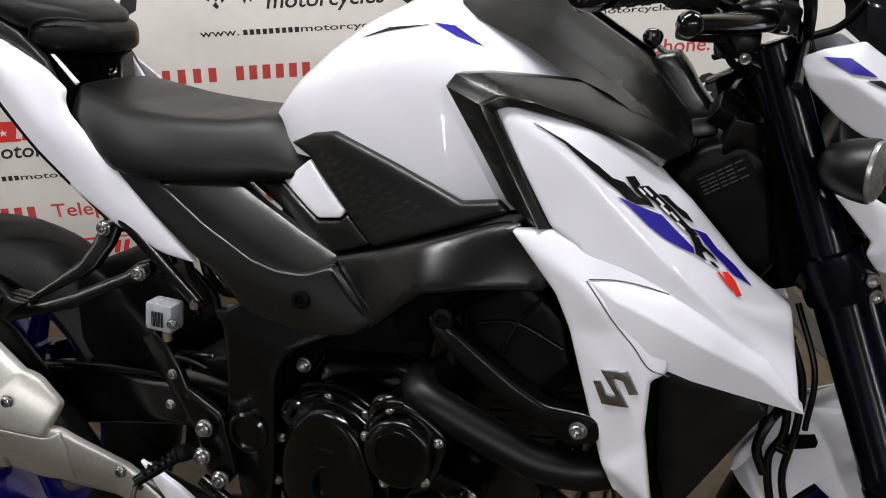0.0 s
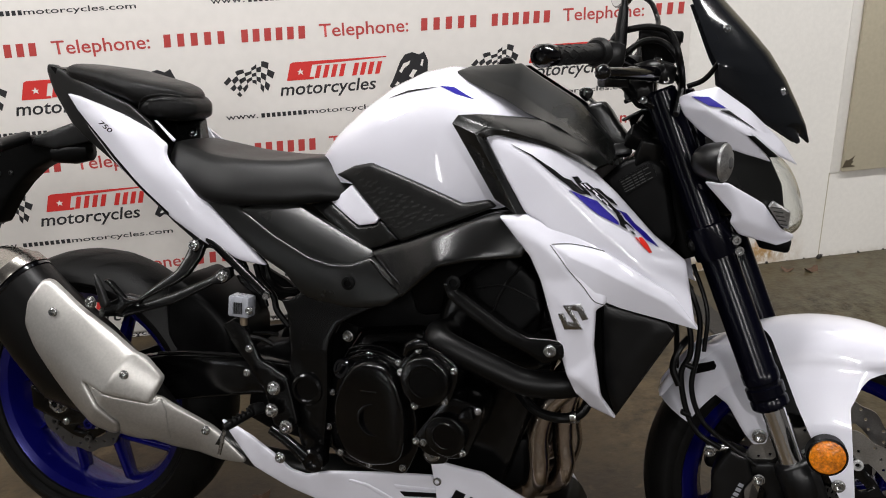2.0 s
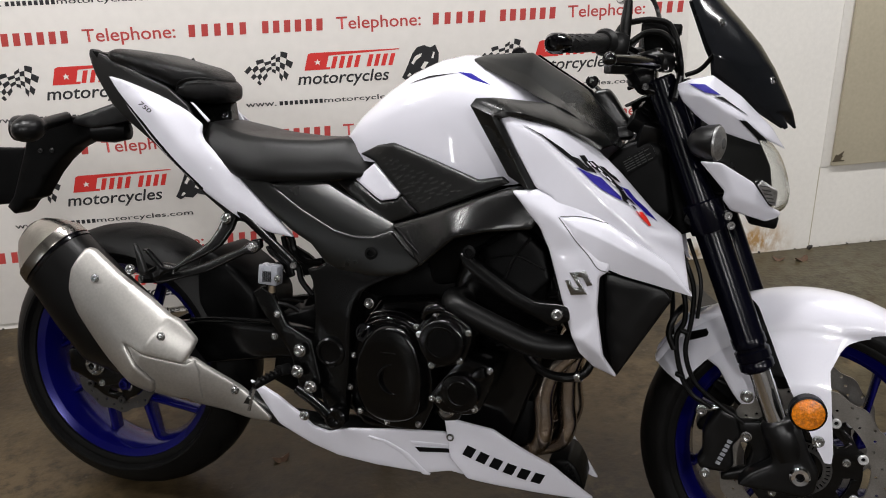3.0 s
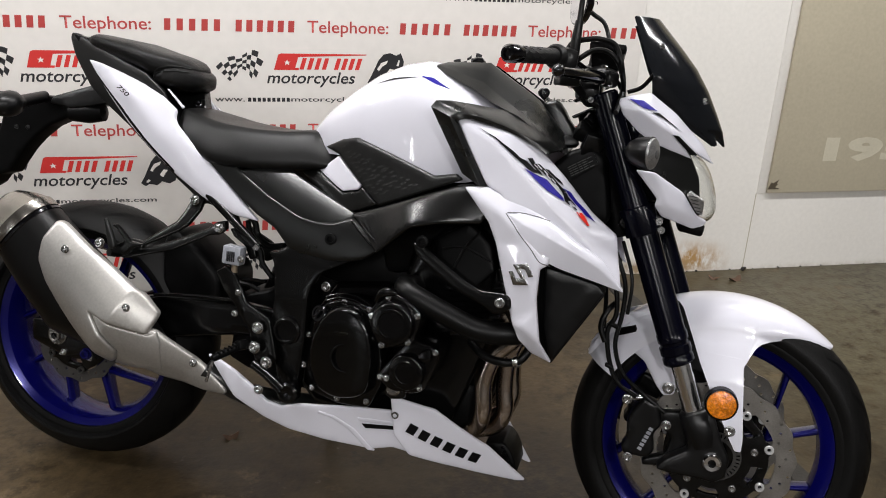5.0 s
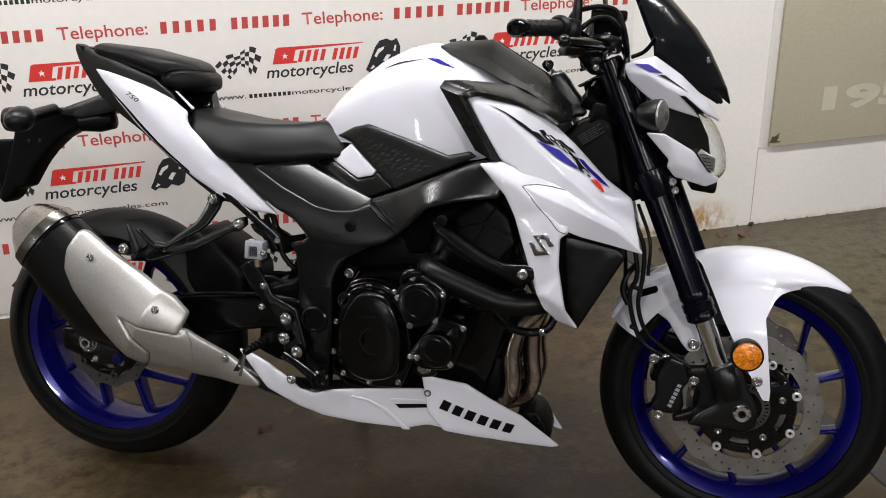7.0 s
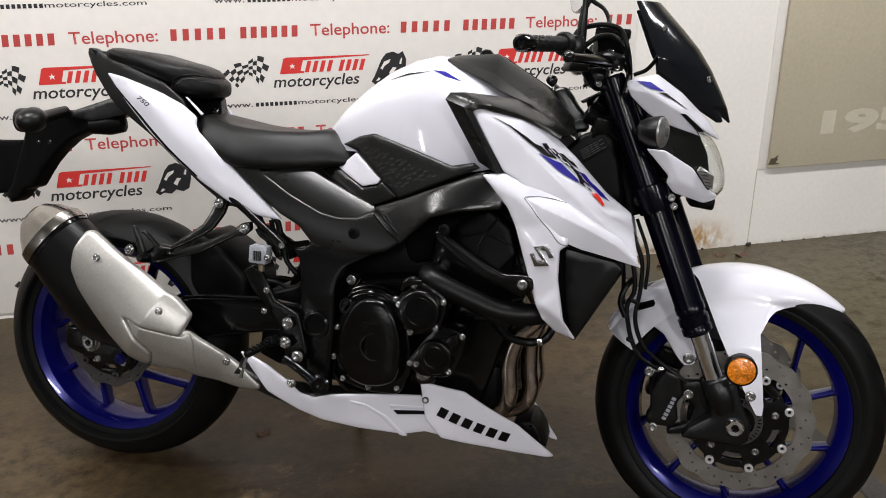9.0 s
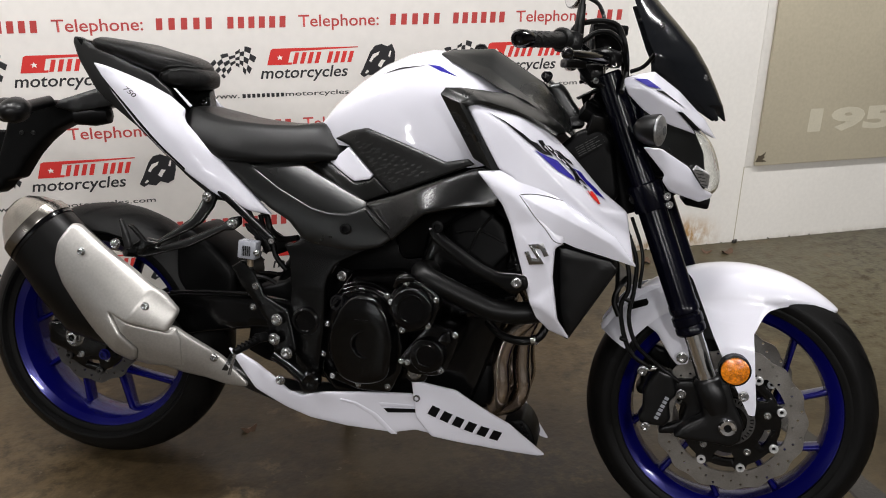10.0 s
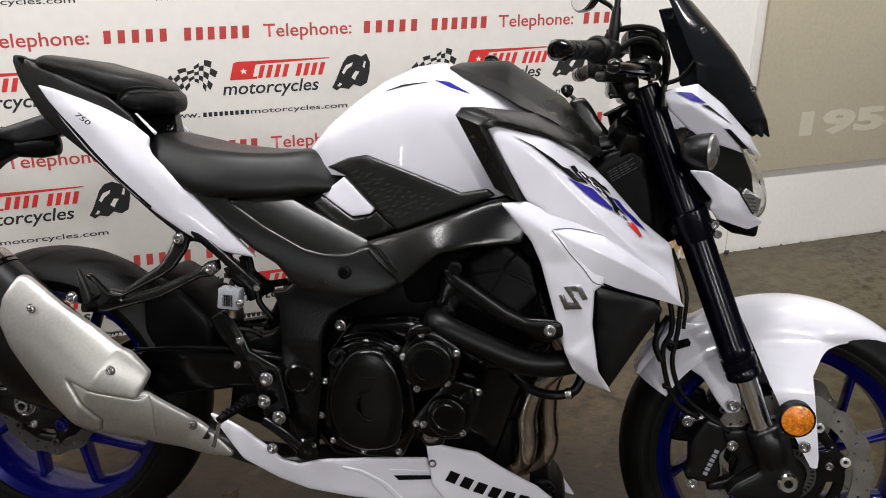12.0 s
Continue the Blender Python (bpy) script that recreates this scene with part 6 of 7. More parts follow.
def grip(line, toward):
    """Rubber grip with lozenge pattern, inner flange and bar end weight."""
    g = Geo()
    tube(g, line, [0.0136, 0.0140, 0.0142, 0.0150], 20, 8)
    turned(g, [(0.012, -0.010), (0.019, -0.010), (0.0225, -0.004), (0.0225, 0.004), (0.019, 0.007), (0.012, 0.007)], line[-1], toward, 26, True)
    gr = part("handlebar_grip", g, GRIPRUB, bar, "black patterned rubber grip")
    d = Vector(toward).normalized()
    up = Vector((0, 0, 1))
    side = d.cross(up).normalized()
    c = curve(line, 20)
    for i in range(7):
        for k in range(6):
            o = c[int((0.14 + 0.11 * i) * (len(c) - 1))]
            a = 2 * math.pi * (k + 0.5 * (i % 2)) / 6
            n = side * math.cos(a) + d.cross(side) * math.sin(a)
            g = Geo()
            w = d.cross(n)
            q = [Vector(o) + n * 0.0146 + d * u + w * v for u, v in ((-0.0075, 0), (-0.001, -0.0045), (0.0075, 0), (0.001, 0.0045))]
            low = [p - n * 0.002 for p in q]
            g.add([tuple(p) for p in q + low], [(0, 1, 2, 3)] + [(m, m + 4, (m + 1) % 4 + 4, (m + 1) % 4) for m in range(4)])
            part("grip_lozenge", g, GRIPRUB, gr)
    g = Geo()
    turned(g, [(0.0, 0.001), (0.005, 0.001), (0.006, -0.003), (0.011, -0.002), (0.0158, 0.005), (0.0162, 0.026), (0.0150, 0.027), (0.0150, 0.036), (0.0, 0.036)], tuple(Vector(line[0]) - d * 0.030), toward, 24)
    part("bar_end_weight", g, GLOSSBLK, bar, "gloss black bar end weight")


grip([(1.020, -0.360, 1.026), (1.034, -0.330, 1.028), (1.050, -0.296, 1.031), (1.074, -0.240, 1.036)], (0.40, 0.91, 0.08))
grip([(1.068, 0.318, 1.022), (1.078, 0.290, 1.026), (1.088, 0.260, 1.028), (1.096, 0.235, 1.030)], (0.32, -0.94, 0.06))
# throttle housing, brake lever with its cylinder, switch box
g = Geo()
box(g, (1.090, -0.212, 1.034), (0.040, 0.040, 0.042), (0, 6, 24), 0.012)
box(g, (1.130, -0.130, 0.984), (0.044, 0.030, 0.034), (0, -4, 20), 0.008)
tube(g, [(1.094, -0.205, 1.016), (1.108, -0.180, 0.996), (1.124, -0.140, 0.974)], [0.009, 0.009, 0.008], 12)
box(g, (1.098, -0.236, 0.994), (0.040, 0.036, 0.016), (0, 0, 24), 0.004)
part("throttle_housing", g, FORKCAST, bar, "black throttle housing")
g = Geo()
tube(g, [(1.126, -0.196, 1.012), (1.150, -0.170, 1.016), (1.176, -0.140, 1.016)], [0.010, 0.0145, 0.0125], 16)
box(g, (1.166, -0.150, 1.010), (0.034, 0.034, 0.030), (0, 10, 35), 0.007)
part("master_cylinder", g, FORKCAST, bar, "black brake master cylinder")
g = Geo()
tube(g, [(1.156, -0.165, 1.008), (1.154, -0.205, 1.008), (1.140, -0.255, 1.007), (1.118, -0.312, 1.005), (1.097, -0.352, 1.004)], [0.0125, 0.0115, 0.0105, 0.0090, 0.0080], 14)
turned(g, [(0, -0.0115), (0.0060, -0.0098), (0.0100, -0.0058), (0.0115, 0), (0.0100, 0.0058), (0.0060, 0.0098), (0, 0.0115)], (1.094, -0.366, 1.004), "z", 18)
part("brake_lever", g, GLOSSBLK, bar, "gloss black brake lever with ball end")
for at, r, ax in (((1.158, -0.165, 1.026), 0.0075, (0, -0.3, 1)), ((1.172, -0.160, 1.000), 0.005, (0.2, -1, 0)), ((1.148, -0.186, 1.000), 0.004, (0, -1, 0)), ((1.140, -0.150, 0.968), 0.005, (0, -0.9, 0.4))):
    bolt(bar, at, r, ax)
g = loft(Geo(), [[(1.158 + x * k, -0.138 + 0.30 * x * k + y * k, z) for x, y in rounded([(-0.030, -0.020), (0.034, -0.020), (0.034, 0.020), (-0.030, 0.020)], 0.006)] for z, k in ((1.022, 0.62), (1.030, 0.80), (1.058, 0.96), (1.060, 1.04), (1.072, 1.06), (1.075, 1.0))])
part("fluid_reservoir", g, DEEP, bar, "black brake fluid reservoir", 40)
part("lever_adjuster", tube(Geo(), [(1.138, -0.150, 1.045), (1.156, -0.152, 1.036)], 0.0028, 8), ZINC, bar)
g = Geo()
box(g, (1.100, 0.195, 1.030), (0.044, 0.055, 0.046), (0, 0, -18), 0.010)
tube(g, [(1.150, 0.170, 1.012), (1.140, 0.230, 1.014), (1.116, 0.300, 1.010)], [0.009, 0.008, 0.006], 12)
part("clutch_lever", g, FORKCAST, bar, "black clutch lever with switch box")
# mirrors
for s in (-1, 1):
    S = lambda p: p if s < 0 else (p[0] + 0.012, -p[1] + 0.010, p[2])
    g = Geo()
    tube(g, [S(p) for p in ((1.100, -0.186, 1.034), (1.101, -0.186, 1.048), (1.102, -0.188, 1.075), (1.104, -0.190, 1.108))], [0.0068, 0.0098, 0.0094, 0.0070], 16)
    tube(g, [S(p) for p in ((1.104, -0.190, 1.100), (1.105, -0.193, 1.150), (1.102, -0.212, 1.182), (1.086, -0.258, 1.198), (1.076, -0.285, 1.200))] if s < 0 else [(1.116, 0.196, 1.100), (1.138, 0.236, 1.112), (1.136, 0.262, 1.132), (1.122, 0.266, 1.160), (1.098, 0.272, 1.176), (1.080, 0.290, 1.190)], [0.0052, 0.0050, 0.0050, 0.0050, 0.006] if s < 0 else [0.0052, 0.0050, 0.0050, 0.0050, 0.0055, 0.006], 12)
    mir = part("mirror_stem", g, FORKCAST, bar, "black mirror stem")
    face = lambda k, a, t: S((1.046 - 0.026 * k * math.cos(a) + 0.95 * t, -0.268 - 0.072 * k * math.cos(a) - 0.30 * t, 1.198 + 0.047 * k * math.sin(a) * (1 + 0.1 * math.cos(a))))
    around = np.linspace(0, 2 * math.pi, 33)[:-1]
    part("mirror_shell", loft(Geo(), [[face(k, a, t) for a in around] for t, k in ((0.026, 0.55), (0.016, 0.95), (0.004, 1.0), (0.0, 0.97))]), GLOSSBLK, mir, "black mirror shell")
    g = Geo()
    g.add([face(0.90, a, -0.0012) for a in around], [tuple(range(32))])
    part("mirror_glass", g, CHROME, mir, "mirror glass")
# cables looping from the bar to the head
for pts, r in (([(1.086, -0.185, 1.050), (1.097, -0.185, 1.068), (1.122, -0.185, 1.076), (1.149, -0.185, 1.078), (1.176, -0.185, 1.068), (1.192, -0.185, 1.028), (1.198, -0.115, 0.984), (1.196, -0.090, 0.930)], 0.0050),
               ([(1.104, -0.185, 1.030), (1.113, -0.185, 1.041), (1.137, -0.185, 1.057), (1.164, -0.185, 1.056), (1.186, -0.185, 1.035), (1.196, -0.120, 1.000), (1.191, -0.185, 0.948)], 0.0050),
               ([(1.176, -0.135, 1.014), (1.190, -0.115, 1.000), (1.204, -0.095, 0.965), (1.206, -0.080, 0.900)], 0.0042),
               ([(1.120, -0.150, 0.974), (1.136, -0.130, 0.958), (1.168, -0.110, 0.972), (1.200, -0.090, 0.985)], 0.0042),
               ([(1.12, 0.17, 1.03), (1.150, 0.12, 1.062), (1.185, 0.08, 1.040), (1.195, 0.06, 0.96)], 0.0050)):
    part("control_cable", tube(Geo(), pts, r, 8), HOSE, bike, "black control cable")
# ignition lock with its key, covers below the bar
g = Geo()
turned(g, [(0.022, 0), (0.022, 0.03), (0.018, 0.036), (0, 0.036)], (1.058, 0.0, 0.915), (-0.2, 0, 1), 20)
part("ignition_switch", g, CAST, bike)
key = part("ignition_key", plate([(1.022, 0.972), (1.020, 0.980), (1.026, 0.988), (1.040, 0.988), (1.046, 0.980), (1.042, 0.968), (1.034, 0.962)], [-0.008], 0.010, 0.003, 0.01, 0.004), GLOSSBLK, bike, "black ignition key")
part("key_mark", plate([(1.029, 0.974), (1.029, 0.984), (1.032, 0.984), (1.032, 0.974)], [-0.0088], 0.002, 0, 0.01, 0), PRINTGREY, key)
part("key_blade", tube(Geo(), [(1.040, -0.003, 0.968), (1.062, -0.003, 0.950)], 0.004, 8), ZINC, key)
part("key_housing", plate([(1.038, 0.955), (1.044, 0.961), (1.065, 0.965), (1.080, 0.948), (1.093, 0.927), (1.106, 0.912), (1.118, 0.899), (1.114, 0.886), (1.091, 0.880), (1.060, 0.900)], [-0.032], 0.064, 0.008, 0.015, 0.006), SATIN, bike, "satin black cover round the lock")
for c, s, a, m in (((1.130, -0.080, 0.905), (0.034, 0.03, 0.030), 40, FORKCAST), ((1.105, -0.070, 0.884), (0.030, 0.03, 0.022), -15, FORKCAST), ((1.150, -0.085, 0.880), (0.04, 0.03, 0.05), 18, FORKCAST), ((1.145, -0.100, 0.930), (0.030, 0.02, 0.018), 60, CAST)):
    part("wiring_connector", box(Geo(), c, s, (a, a * 0.6, 15), 0.004), m, bike)
part("yoke_wing", plate([(1.100, 0.935), (1.129, 0.951), (1.150, 0.962), (1.150, 0.950), (1.128, 0.944), (1.104, 0.931)], [-0.060], 0.05, 0.002, 0.01, 0.002), FORKCAST, bike)
for at in ((1.118, -0.100, 0.965), (1.150, -0.105, 0.972)):
    g = Geo()
    turned(g, [(0.0, 0.0), (0.010, 0.0), (0.0115, 0.002), (0.0115, 0.006), (0.008, 0.008), (0.005, 0.008), (0.004, 0.004), (0, 0.004)], at, (-0.35, 0, 0.93), 20)
    part("fork_cap", g, CAST, bike)

# ---- engine ----
part("crankcase", plate([(0.585, 0.300), (0.600, 0.460), (0.650, 0.535), (0.760, 0.550), (0.860, 0.530), (0.960, 0.560), (1.000, 0.470), (0.960, 0.360), (0.930, 0.270), (0.800, 0.245), (0.620, 0.262)], [-0.110], 0.21, 0.015, 0.03), CAST, bike, "black engine crankcase")
part("cylinder_block", plate([(0.800, 0.520), (0.820, 0.640), (0.900, 0.690), (1.000, 0.660), (1.035, 0.560), (0.990, 0.470), (0.880, 0.460)], [-0.150], 0.30, 0.02, 0.03), CAST, bike, "black cylinder block")
part("cylinder_head_cover", plate([(0.855, 0.640), (0.880, 0.690), (0.985, 0.672), (1.000, 0.600), (0.985, 0.565), (0.890, 0.585)], [-0.170], 0.34, 0.012, 0.02, 0.02), DEEP, bike)
for i in range(9):
    z = 0.475 + 0.012 * i
    part("cooling_fin", plate([(0.900, z), (1.012, z + 0.022), (1.012, z + 0.026), (0.900, z + 0.004)], [-0.150], 0.02, 0.0, 0.05, 0), DEEP, bike)


def cover(name, flange, face, yf, rise, hub, label=""):
    """A bolted cover: a flange plate, a raised face with a rounded shoulder, and a ring pressed round its hub."""
    body = part(name, plate(flange, yf, 0.09, 0.004, 0.012, 0.012), CAST, bike, label)
    hx, hz, hr = hub
    rim = curve(list(face) + [face[0]], 6)[:-1]
    mid = rim.mean(0)
    rings = []
    for k, d in ((1.0, -0.012), (1.0, 0.35), (0.985, 0.62), (0.955, 0.84), (0.91, 0.96), (0.85, 1.0), (0.5, 1.0), (0.2, 1.0)):
        q = mid + (rim - mid) * k
        rings.append([(x, y - rise * max(d, 0.0) + (0.012 if d < 0 else 0.0), z) for (x, z), y in zip(q, yf(q[:, 0], q[:, 1]))])
    part("cover_face", loft(Geo(), rings), CAST, body, angle=50)
    y = float(np.ravel(yf(hx, hz))[0]) - rise
    g = turned(Geo(), [(hr * 0.82, -0.004), (hr * 0.86, 0.0004), (hr * 0.92, 0.0010), (hr, 0.0004), (hr * 1.04, -0.004)], (hx, y, hz), (0, -1, 0), 40, True)
    part("cover_ring", g, CAST, body)
    return body


CLF = surface([(0.610, 0.400, -0.150), (0.690, 0.515, -0.176), (0.770, 0.400, -0.192)])
STF = surface([(0.775, 0.509, -0.242), (0.868, 0.523, -0.247), (0.854, 0.469, -0.248)])
PUF = surface([(0.800, 0.384, -0.222), (0.907, 0.452, -0.232), (0.883, 0.376, -0.230)])
clutch = cover("clutch_cover", [(0.687, 0.520), (0.720, 0.520), (0.757, 0.510), (0.782, 0.452), (0.792, 0.400), (0.796, 0.362), (0.768, 0.300), (0.694, 0.291), (0.628, 0.302), (0.601, 0.357), (0.606, 0.429), (0.634, 0.489)],
               [(0.648, 0.472), (0.673, 0.499), (0.705, 0.510), (0.738, 0.503), (0.763, 0.475), (0.777, 0.426), (0.774, 0.370), (0.758, 0.330), (0.700, 0.310), (0.650, 0.322), (0.628, 0.365), (0.627, 0.418)], CLF, 0.030, (0.714, 0.402, 0.031), "black clutch cover with a raised rounded face")
g = Geo()
for k in range(3):
    r = 0.088 + 0.007 * k
    tube(g, [(0.700 + r * math.cos(t), -0.186 + 0.006 * k - 0.10 * (0.700 + r * math.cos(t) - 0.70), 0.420 + r * math.sin(t) * 1.06) for t in np.linspace(0.75, 2.05, 9)], 0.0026, 8, 3)
part("cover_rib", g, CAST, clutch, "curved ribs over the clutch cover")
part("cover_mark", panel(Geo(), [(0.688, 0.452), (0.720, 0.455), (0.720, 0.457), (0.688, 0.454)], lambda x, z: CLF(x, z) - 0.0308, 0.002, 0.0, 0.01, 0), FORKCAST, clutch)
ring_at = lambda c, r, n=20: [(c[0] + r * math.cos(t), c[1] + r * math.sin(t)) for t in np.linspace(0, 2 * math.pi, n + 1)[:-1]]
starter = cover("starter_cover", [(0.768, 0.516), (0.795, 0.560), (0.815, 0.560), (0.850, 0.548), (0.876, 0.530), (0.874, 0.505), (0.862, 0.466), (0.848, 0.460), (0.800, 0.446), (0.788, 0.462), (0.772, 0.490)], ring_at((0.821, 0.502), 0.044), STF, 0.018, (0.821, 0.502, 0.030), "round black starter cover")
pump = cover("pump_cover", [(0.790, 0.382), (0.800, 0.400), (0.830, 0.440), (0.846, 0.466), (0.862, 0.470), (0.905, 0.461), (0.915, 0.450), (0.905, 0.410), (0.890, 0.370), (0.870, 0.360), (0.820, 0.358), (0.800, 0.372)], ring_at((0.853, 0.404), 0.037), PUF, 0.014, (0.853, 0.404, 0.024), "round black oil pump cover")
part("cover_wedge", plate([(0.872, 0.436), (0.880, 0.452), (0.897, 0.460), (0.902, 0.438), (0.888, 0.428)], lambda x, z: PUF(x, z) - 0.010, 0.02, 0.003, 0.01, 0.004), CAST, pump)
g = Geo()
tube(g, [(0.782, -0.240, 0.540), (0.792, -0.246, 0.556), (0.806, -0.246, 0.562), (0.820, -0.242, 0.560)], [0.007, 0.010, 0.010, 0.007], 12)
part("cover_boss", g, CAST, starter)
g = Geo()
turned(g, [(0.019, 0), (0.019, 0.008), (0.0165, 0.011), (0.0120, 0.011), (0.0115, 0.009), (0.0, 0.009)], (0.643, -0.166, 0.477), (-0.35, -0.90, 0.25), 24)
box(g, (0.638, -0.180, 0.480), (0.022, 0.006, 0.005), (0, -50, 0), 0.0015)
part("oil_filler_cap", g, GLOSSBLK, bike, "black oil filler cap")
for x, y, z in ((0.695, -0.179, 0.513), (0.754, -0.192, 0.508), (0.775, -0.244, 0.509), (0.805, -0.246, 0.551), (0.868, -0.250, 0.523), (0.854, -0.250, 0.469), (0.801, -0.247, 0.454), (0.781, -0.195, 0.452), (0.907, -0.233, 0.452), (0.798, -0.224, 0.383), (0.811, -0.224, 0.382),
                (0.882, -0.232, 0.375), (0.763, -0.187, 0.313), (0.695, -0.172, 0.304), (0.632, -0.156, 0.312), (0.607, -0.150, 0.357), (0.614, -0.152, 0.425), (0.640, -0.160, 0.482)):
    bolt(bike, (x, y, z), 0.0050)
bolt(bike, (0.636, -0.130, 0.528), 0.0085)
part("drain_lug", plate([(0.800, 0.345), (0.808, 0.372), (0.830, 0.378), (0.850, 0.356), (0.846, 0.336), (0.815, 0.330)], [-0.200], 0.08, 0.006, 0.01, 0.008), CAST, bike)
g = Geo()
turned(g, [(0.0145, 0), (0.0145, 0.006), (0.011, 0.009), (0.006, 0.009), (0.005, 0.006), (0, 0.006)], (0.824, -0.207, 0.358), (0, -1, 0), 24)
part("drain_bolt", g, ZINC, bike, "bright engine mounting bolt")
part("shock_linkage", plate([(0.395, 0.320), (0.440, 0.300), (0.600, 0.270), (0.640, 0.400), (0.640, 0.560), (0.570, 0.560), (0.480, 0.490), (0.410, 0.470)], [-0.070], 0.14, 0.012, 0.03), DEEP, bike, "black rear suspension linkage")
part("rear_shock", tube(Geo(), [(0.46, -0.02, 0.42), (0.55, -0.01, 0.62)], 0.035, 16), DEEP, bike)
part("engine_rear_casting", box(Geo(), (0.70, 0, 0.575), (0.26, 0.17, 0.12), (0, 12, 0), 0.02), DEEP, bike)
# coolant pipe, strut, head bracket
part("coolant_pipe", tube(Geo(), [(0.836, -0.140, 0.560), (0.824, -0.180, 0.566), (0.830, -0.210, 0.565), (0.848, -0.221, 0.557), (0.898, -0.223, 0.537), (0.935, -0.223, 0.523), (0.972, -0.222, 0.510), (1.004, -0.219, 0.506), (1.036, -0.213, 0.506), (1.080, -0.190, 0.510)], 0.0225, 20), HOSE, bike, "thick matt black coolant pipe")
part("engine_strut", plate([(0.835, 0.662), (0.857, 0.660), (0.890, 0.638), (0.948, 0.604), (0.984, 0.589), (1.023, 0.591), (1.047, 0.589), (1.047, 0.563), (1.014, 0.548), (0.986, 0.562), (0.939, 0.579), (0.886, 0.609), (0.843, 0.639)], surface([(0.83, 0.66, -0.216), (1.02, 0.57, -0.246), (1.04, 0.61, -0.246)]), 0.024, 0.005, 0.010, 0.006), FRAMEBLK, bike, "black engine mounting strut")
coil = part("coil_cover", plate([(0.874, 0.670), (0.937, 0.710), (0.989, 0.674), (1.003, 0.622), (0.963, 0.578), (0.877, 0.623)], surface([(0.87, 0.66, -0.180), (0.94, 0.71, -0.182), (1.00, 0.63, -0.196), (0.92, 0.60, -0.194)]), 0.05, 0.006, 0.012), DEEP, bike, "black ribbed cover under the frame")
for line in ([(0.919, -0.195, 0.618), (0.936, -0.191, 0.660), (0.962, -0.187, 0.694)], [(0.890, -0.188, 0.652), (0.936, -0.191, 0.660), (0.992, -0.196, 0.640)]):
    part("cover_rib", tube(Geo(), line, 0.0024, 8), HOSE, coil)
bolt(bike, (1.024, -0.249, 0.573), 0.0082)
# exhaust headers
NEAR = [(1.030, 0.540), (1.052, 0.500), (1.040, 0.468), (1.006, 0.430), (0.990, 0.375), (0.994, 0.305), (0.975, 0.258), (0.910, 0.232), (0.840, 0.222)]
INNER = [(1.030, 0.540), (1.058, 0.500), (1.046, 0.465), (1.030, 0.415), (1.029, 0.352), (1.034, 0.300), (1.010, 0.256), (0.930, 0.232), (0.850, 0.222)]
for y, line in ((-0.105, NEAR), (-0.058, INNER), (0.058, INNER), (0.105, NEAR)):
    g = tube(Geo(), [(x, y * min(1.0, 0.5 + (z - 0.215) * 6), z) for x, z in line], 0.0192, 20)
    part("exhaust_header", g, HEATED, bike, "heat-tinted steel exhaust header")
part("collector", tube(Geo(), [(0.86, 0, 0.222), (0.70, -0.02, 0.215), (0.56, -0.06, 0.225), (0.46, -0.12, 0.262), (0.38, -0.15, 0.310)], [0.045, 0.05, 0.034, 0.024, 0.024], 20), SATIN, bike, "dark exhaust collector pipe")
part("oil_sump", box(Geo(), (0.925, 0, 0.285), (0.10, 0.16, 0.15), (0, 10, 0), 0.02), DEEP, bike, "black oil sump")
part("sensor_hose", tube(Geo(), [(0.962, -0.16, 0.468), (0.990, -0.185, 0.452), (1.020, -0.198, 0.446), (1.050, -0.20, 0.447), (1.075, -0.20, 0.460), (1.088, -0.18, 0.49)], 0.0085, 10), HOSE, bike)
g = Geo()
turned(g, [(0.0105, 0), (0.0105, 0.008), (0.009, 0.010), (0, 0.010)], (1.060, -0.20, 0.450), (0.8, -0.3, 0.2), 14, True)
part("hose_clamp", g, ZINC, bike)
# radiator
rad = part("radiator", plate([(1.060, 0.690), (1.100, 0.700), (1.200, 0.626), (1.216, 0.604), (1.128, 0.452), (1.100, 0.470), (1.090, 0.520), (1.085, 0.640)], [-0.185], 0.37, 0.008, 0.03), DEEP, bike, "black radiator with side cover")
part("radiator_side_cover", plate([(1.096, 0.646), (1.200, 0.624), (1.214, 0.608), (1.128, 0.458), (1.106, 0.520)], [-0.195], 0.008, 0.004, 0.02), FORKCAST, rad)

# ---- belly pan ----
BES = surface([(0.400, 0.353, -0.178), (0.511, 0.298, -0.180), (0.560, 0.266, -0.172), (0.812, 0.296, -0.168), (0.860, 0.204, -0.156), (0.670, 0.198, -0.152), (0.536, 0.230, -0.164), (0.464, 0.272, -0.174)])
belly = both("belly_pan", plate([(0.398, 0.354), (0.430, 0.344), (0.466, 0.328), (0.511, 0.298), (0.538, 0.272), (0.569, 0.264), (0.610, 0.276), (0.710, 0.287), (0.812, 0.296), (0.839, 0.246), (0.872, 0.207), (0.821, 0.213), (0.771, 0.199), (0.668, 0.201), (0.587, 0.212), (0.533, 0.231), (0.463, 0.268)], BES, 0.008, 0.003, 0.010), WHITE, bike, "pearl white belly pan")
BEF = surface([(0.812, 0.327, -0.174), (0.903, 0.314, -0.168), (1.016, 0.238, -0.120), (1.094, 0.154, -0.058), (0.957, 0.188, -0.136), (0.858, 0.206, -0.162)])
bellyf = both("belly_pan_nose", plate([(0.810, 0.328), (0.905, 0.314), (1.017, 0.237), (1.096, 0.153), (1.078, 0.153), (0.957, 0.187), (0.858, 0.205), (0.824, 0.246)], BEF, 0.008, 0.003, 0.010), WHITE, bike, "pearl white belly pan nose with black maker's mark")
